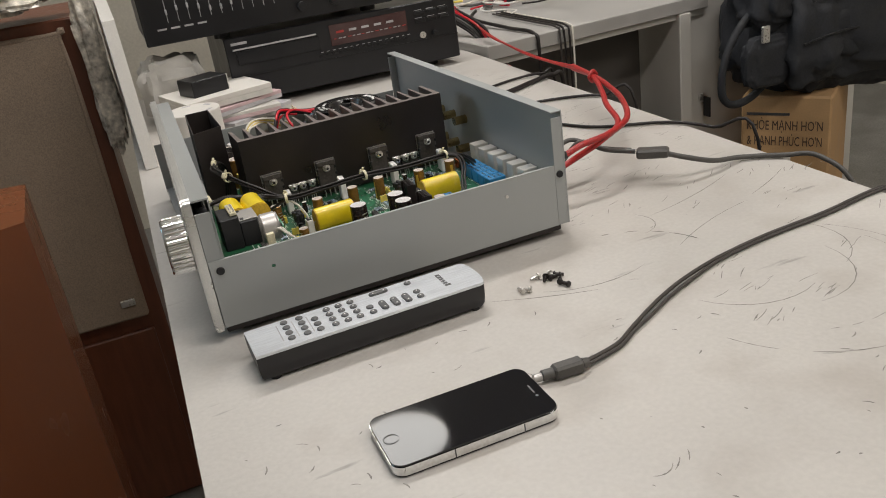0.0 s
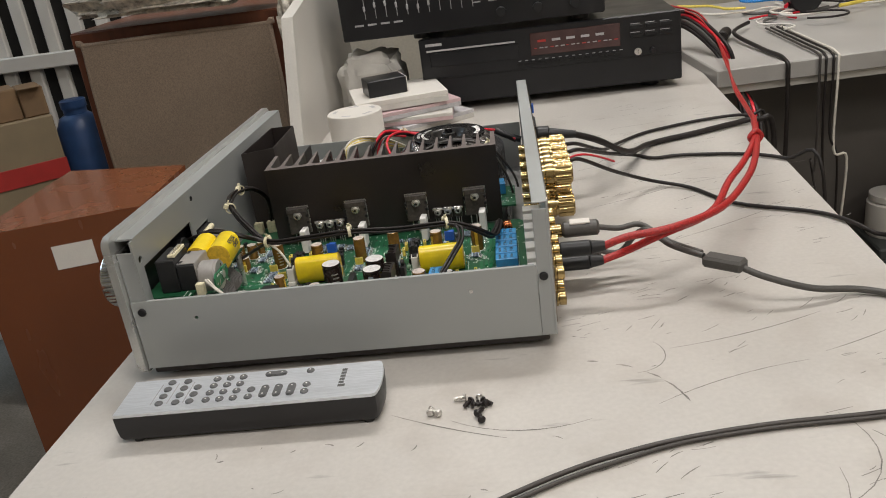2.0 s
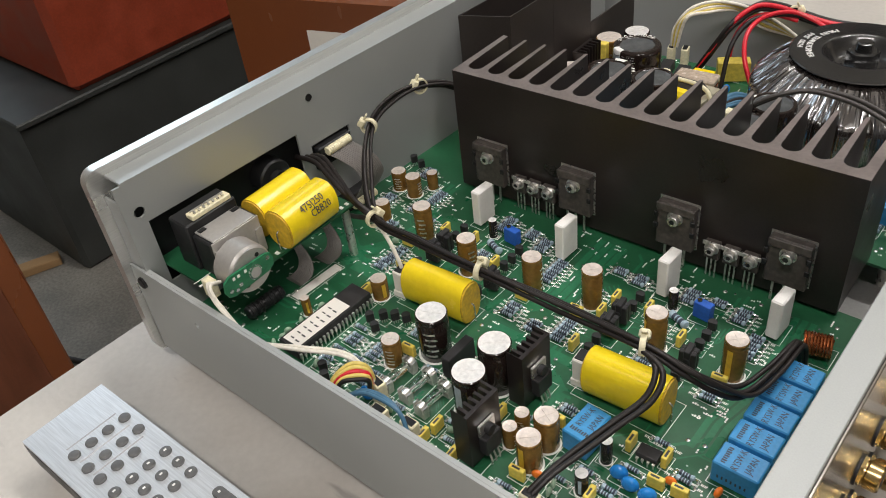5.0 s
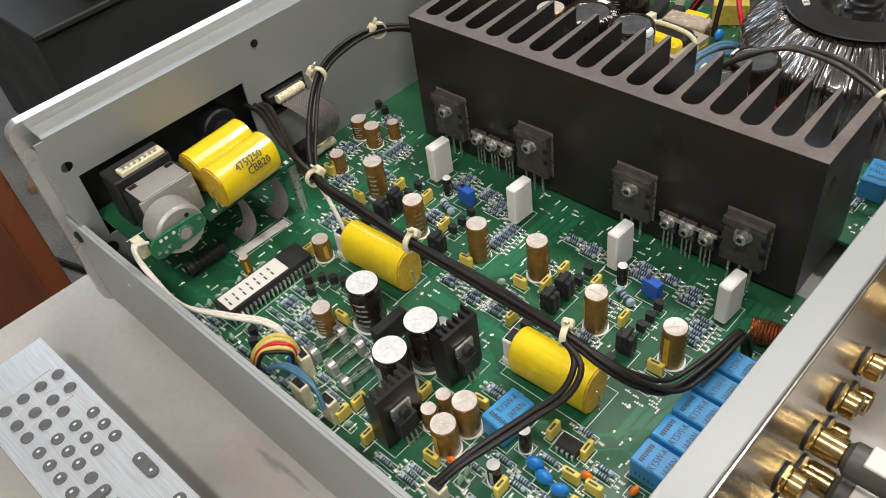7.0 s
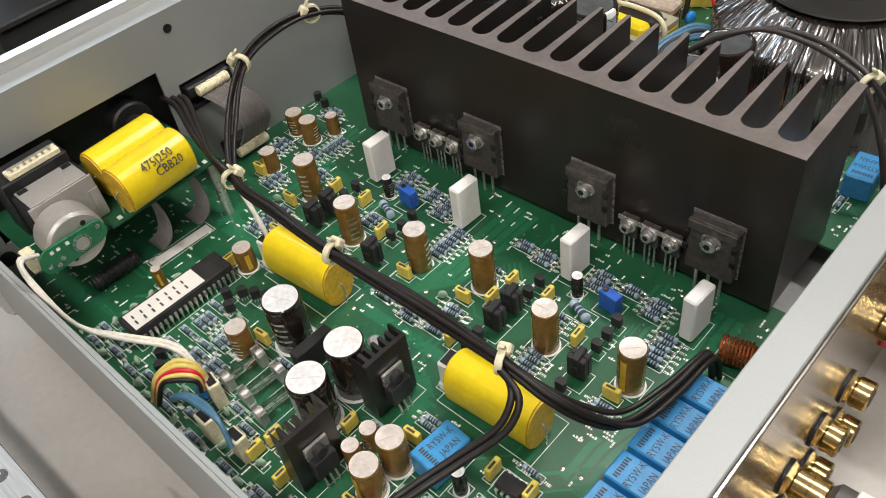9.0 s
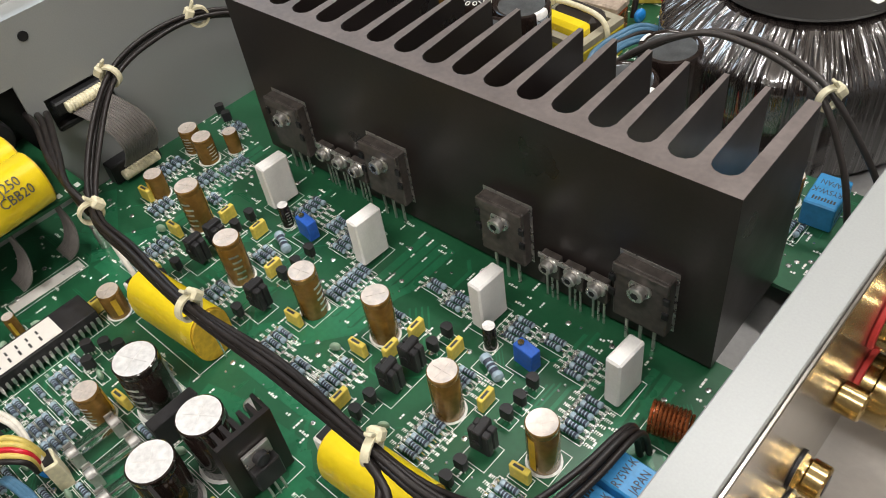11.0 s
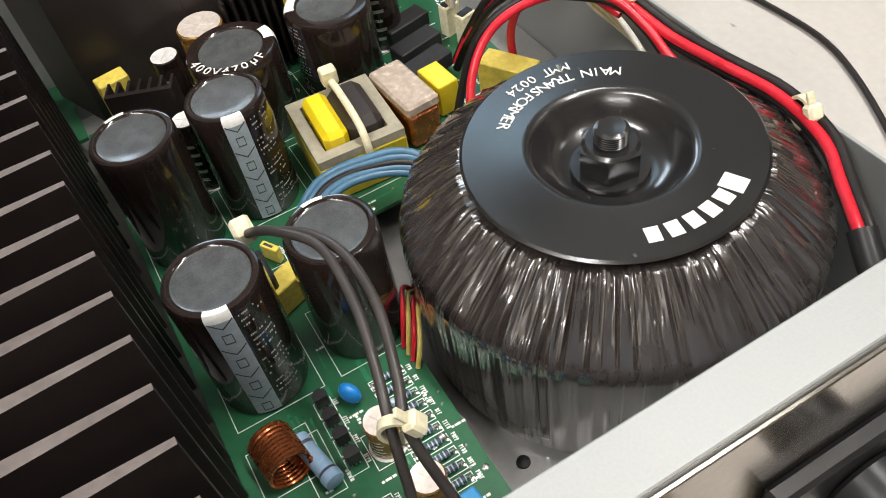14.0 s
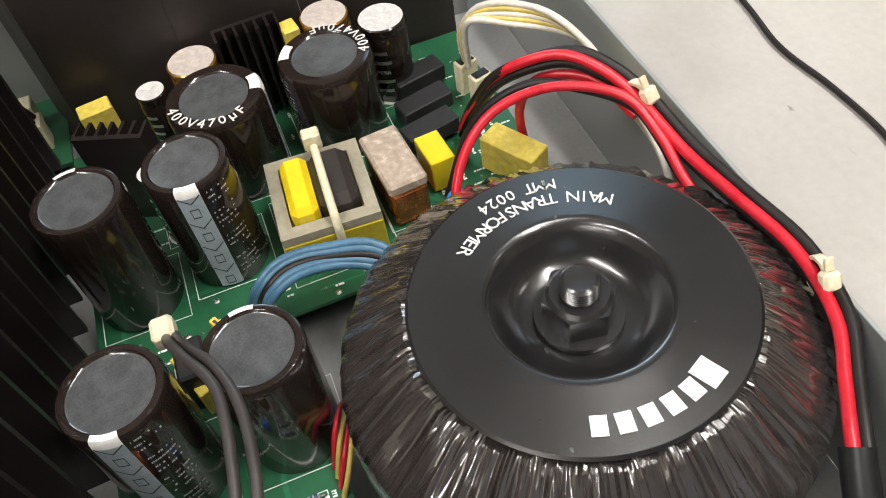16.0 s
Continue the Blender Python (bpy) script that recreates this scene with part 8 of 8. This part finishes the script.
tu = thing("tuner_amplifier", "black hi-fi unit with pale printed scales, stacked askew", "hi-fi unit", (0.27, 0.98, 0.127))
TM = pose(0.252, 0.836, 0.1265, 0, 0, -1.0)
part("case", Geo().box((-0.215, 0.012, 0.0120), (0.215, 0.290, 0.150), c=0.002), HIFI, tu, m=TM)
tface = part("front_panel", Geo().box((-0.218, 0.0, 0.0110), (0.218, 0.0118, 0.152), c=0.002), HIFI, tu, m=TM)
for x in (-0.09, 0.18):
    for y in (0.04, 0.24):
        part("foot", Geo().cyl((x, y, 0), (x, y, 0.0119), 0.014, 20), BLACK_PL, tu, m=TM)
for k in range(11):
    x = -0.175 + 0.018 * k
    part("slider", Geo().box((x - 0.0016, -0.0060, 0.058 + 0.006 * math.sin(k)), (x + 0.0016, -0.0001, 0.066 + 0.006 * math.sin(k)), c=0.0005), HIFI_LINE, tface, "small pale slider tip", m=TM)
    part("scale_mark", Geo().box((x - 0.0005, -0.0005, 0.045), (x + 0.0005, -0.0001, 0.082)), HIFI_LINE, tface, m=TM)
for k in range(4):
    part("print_mark", Geo().box((-0.195 + 0.022 * k, -0.0005, 0.0340), (-0.180 + 0.022 * k, -0.0001, 0.0370)), HIFI_LINE, tface, m=TM)
part("red_mark", Geo().box((-0.185, -0.0005, 0.095), (-0.150, -0.0001, 0.101)), RED_BAND, tface, m=TM)
part("dial_window", Geo().box((-0.12, -0.0008, 0.095), (0.19, -0.0001, 0.140)), SCREEN, tface, m=TM)
for k in range(7):
    part("button", Geo().box((0.000 + 0.027 * k, -0.0060, 0.060), (0.022 + 0.027 * k, -0.0001, 0.074), c=0.0008), BLACK_PL, tface, m=TM)
    part("button_mark", Geo().box((0.004 + 0.027 * k, -0.0006, 0.050), (0.018 + 0.027 * k, -0.0001, 0.0520)), HIFI_LINE, tface, m=TM)
for k in range(3):
    part("knob", Geo().cyl((0.05 + 0.06 * k, -0.0001, 0.032), (0.05 + 0.06 * k, -0.012, 0.032), 0.008, 20, c=0.0008), BLACK_PL, tface, m=TM)

# ---- discs, boxes and tape roll by the board ----
def case(x0, y0, z0, w, d, h, rz, mats, label):
    x0 += 0.012
    t = thing("disc_case", label, "disc case", (x0, y0, z0), "stack of disc cases")
    m = pose(x0, y0, z0, 0, 0, rz)
    part("cover", Geo().box((-w / 2, -d / 2, 0.0003), (w / 2, d / 2, h * 0.55), c=0.0006), mats[0], t, m=m)
    part("lid", Geo().box((-w / 2, -d / 2, h * 0.55), (w / 2, d / 2, h), c=0.0006), mats[1], t, m=m)


case(0.135, 0.795, 0.0, 0.142, 0.125, 0.014, 36, (PAPER, HIFI_LINE), "closed disc case with a grey sleeve")
case(0.125, 0.785, 0.0142, 0.142, 0.125, 0.012, 2, (PINK, PAPER), "closed disc case with a pinkish sleeve")
case(0.120, 0.790, 0.0264, 0.142, 0.125, 0.013, 26, (HIFI_LINE, PINK), "closed disc case with a grey sleeve")
case(0.105, 0.790, 0.0408, 0.150, 0.130, 0.018, 14, (PAPER, LABEL), "thick white disc case with a printed sleeve")
sbx = thing("small_black_box", "small black box with a white side", "box", (0.09, 0.79, 0.059))
part("body", Geo().box((-0.034, -0.020, 0.0), (0.030, 0.032, 0.026), 0, 0.001), HIFI, sbx, m=pose(0.104, 0.772, 0.0590, 0, 0, 20))
part("side_label", Geo().box((0.0301, -0.020, 0.001), (0.0316, 0.032, 0.025), 0), LABEL, sbx, "white side", m=pose(0.104, 0.772, 0.0590, 0, 0, 20))
tp = thing("tape_roll", "wide roll of white tape standing on the bench", "tape roll", (0.055, 0.685, 0))
part("roll", Geo().lathe([(0.018, 0.001), (0.042, 0.0), (0.042, 0.056), (0.041, 0.057), (0.020, 0.057)], 48, at=Matrix.Translation((0.064, 0.672, 0))), LABEL, tp)
part("core", Geo().lathe([(0.0180, 0.0002), (0.0205, 0.0002), (0.0205, 0.0568), (0.0180, 0.0568), (0.0180, 0.0004)], 40, at=Matrix.Translation((0.064, 0.672, 0))), CARD, tp)
for a0 in (0.3, 1.5, 2.8, 4.2, 5.3):
    part("print_mark", Geo().lathe([(0.028, 0.0571), (0.034, 0.0572)], 6, start=a0, arc=0.5, at=Matrix.Translation((0.064, 0.672, 0))), HIFI_LINE, tp)
cone = thing("paper_bag_pile", "crumpled pale paper bag behind the disc cases", "paper bag", (0.02, 0.9, 0))
part("paper", lump((0.065, 0.905, 0.055), (0.055, 0.045, 0.055), 31, 16, 0.25), PAPER, cone)

# ---- clutter on the side desk ----
pk = thing("black_puck", "black round knob-shaped part on the desk", "knob", (0.94, 1.32, 0.0185))
part("drum", Geo().cyl((0.95, 1.30, 0.054), (0.95, 1.36, 0.054), 0.035, 32, c=0.003), BLACK_PL, pk)
clut = random.Random(4)
cols = (WIRE_RED, LABEL, WIRE_BK, YELLOW_BOX, CABLE_GREY, WIRE_WHITE, BLUE_DROP, WIRE_RED)
for i in range(22):
    x, y = clut.uniform(0.82, 1.18), clut.uniform(1.2, 1.5)
    pts = []
    a = clut.uniform(0, 6.3)
    for k in range(6):
        pts.append((x, y, 0.0235 + 0.005 * (i % 4)))
        a += clut.uniform(-1.1, 1.1)
        x, y = x + 0.04 * math.cos(a), y + 0.04 * math.sin(a)
    solid("loose_wire", Geo().tube(pts, clut.uniform(0.0018, 0.0042), 6), cols[i % 8], "loose tangled wire lying on the desk", "wire", "tangled wires")
for k, (dx, mat) in enumerate(((0, WIRE_BK), (0.012, WIRE_BK), (0.02, WIRE_WHITE), (-0.01, WIRE_GREY))):
    solid("hanging_cable", Geo().tube([(0.83 + dx, 1.15, 0.024), (0.83 + dx, 0.95, 0.024), (0.83 + dx, 0.862, 0.022), (0.828 + dx, 0.845, 0.0), (0.826 + dx, 0.842, -0.08 - 0.03 * k), (0.83 + dx * 2, 0.845, -0.16), (0.85 + dx, 0.86, -0.30)], 0.0022, 8), mat, "cable hanging over the desk edge", "cable", "hanging cables")
solid("plug_lead", Geo().tube([(0.800, 1.20, 0.031), (0.745, 1.10, 0.031), (0.755, 0.95, 0.024), (0.765, 0.858, 0.020), (0.766, 0.842, -0.02), (0.765, 0.845, -0.25)], 0.0038, 8).cyl((0.735, 1.12, 0.031), (0.715, 1.07, 0.031), 0.011, 14, c=0.002), WIRE_BK, "black lead with a plug on the desk edge", "cable")
for k in range(6):
    solid("player_lead", Geo().tube([(0.60, 1.08 - 0.01 * k, 0.06 + 0.006 * k), (0.635 + 0.004 * k, 1.06, 0.064 + 0.004 * k), (0.665 + 0.005 * k, 0.98 - 0.01 * k, 0.04), (0.685 + 0.004 * k, 0.92, -0.005 * k), (0.69 + 0.004 * k, 0.832 - 0.008 * k, -0.08), (0.68, 0.82 - 0.01 * k, -0.35)], 0.0034, 7), (WIRE_BK, WIRE_BK, CABLE_GREY, WIRE_BK, WIRE_RED, WIRE_BK)[k], "lead hanging from the player", "cable", "player leads")
solid("ochre_jar", Geo().lathe([(0.03, 0.0605), (0.032, 0.062), (0.032, 0.12), (0.028, 0.125)], 28, at=Matrix.Translation((1.26, 1.02, 0))), CREAM, "small cream jar standing on the cabinet", "jar")
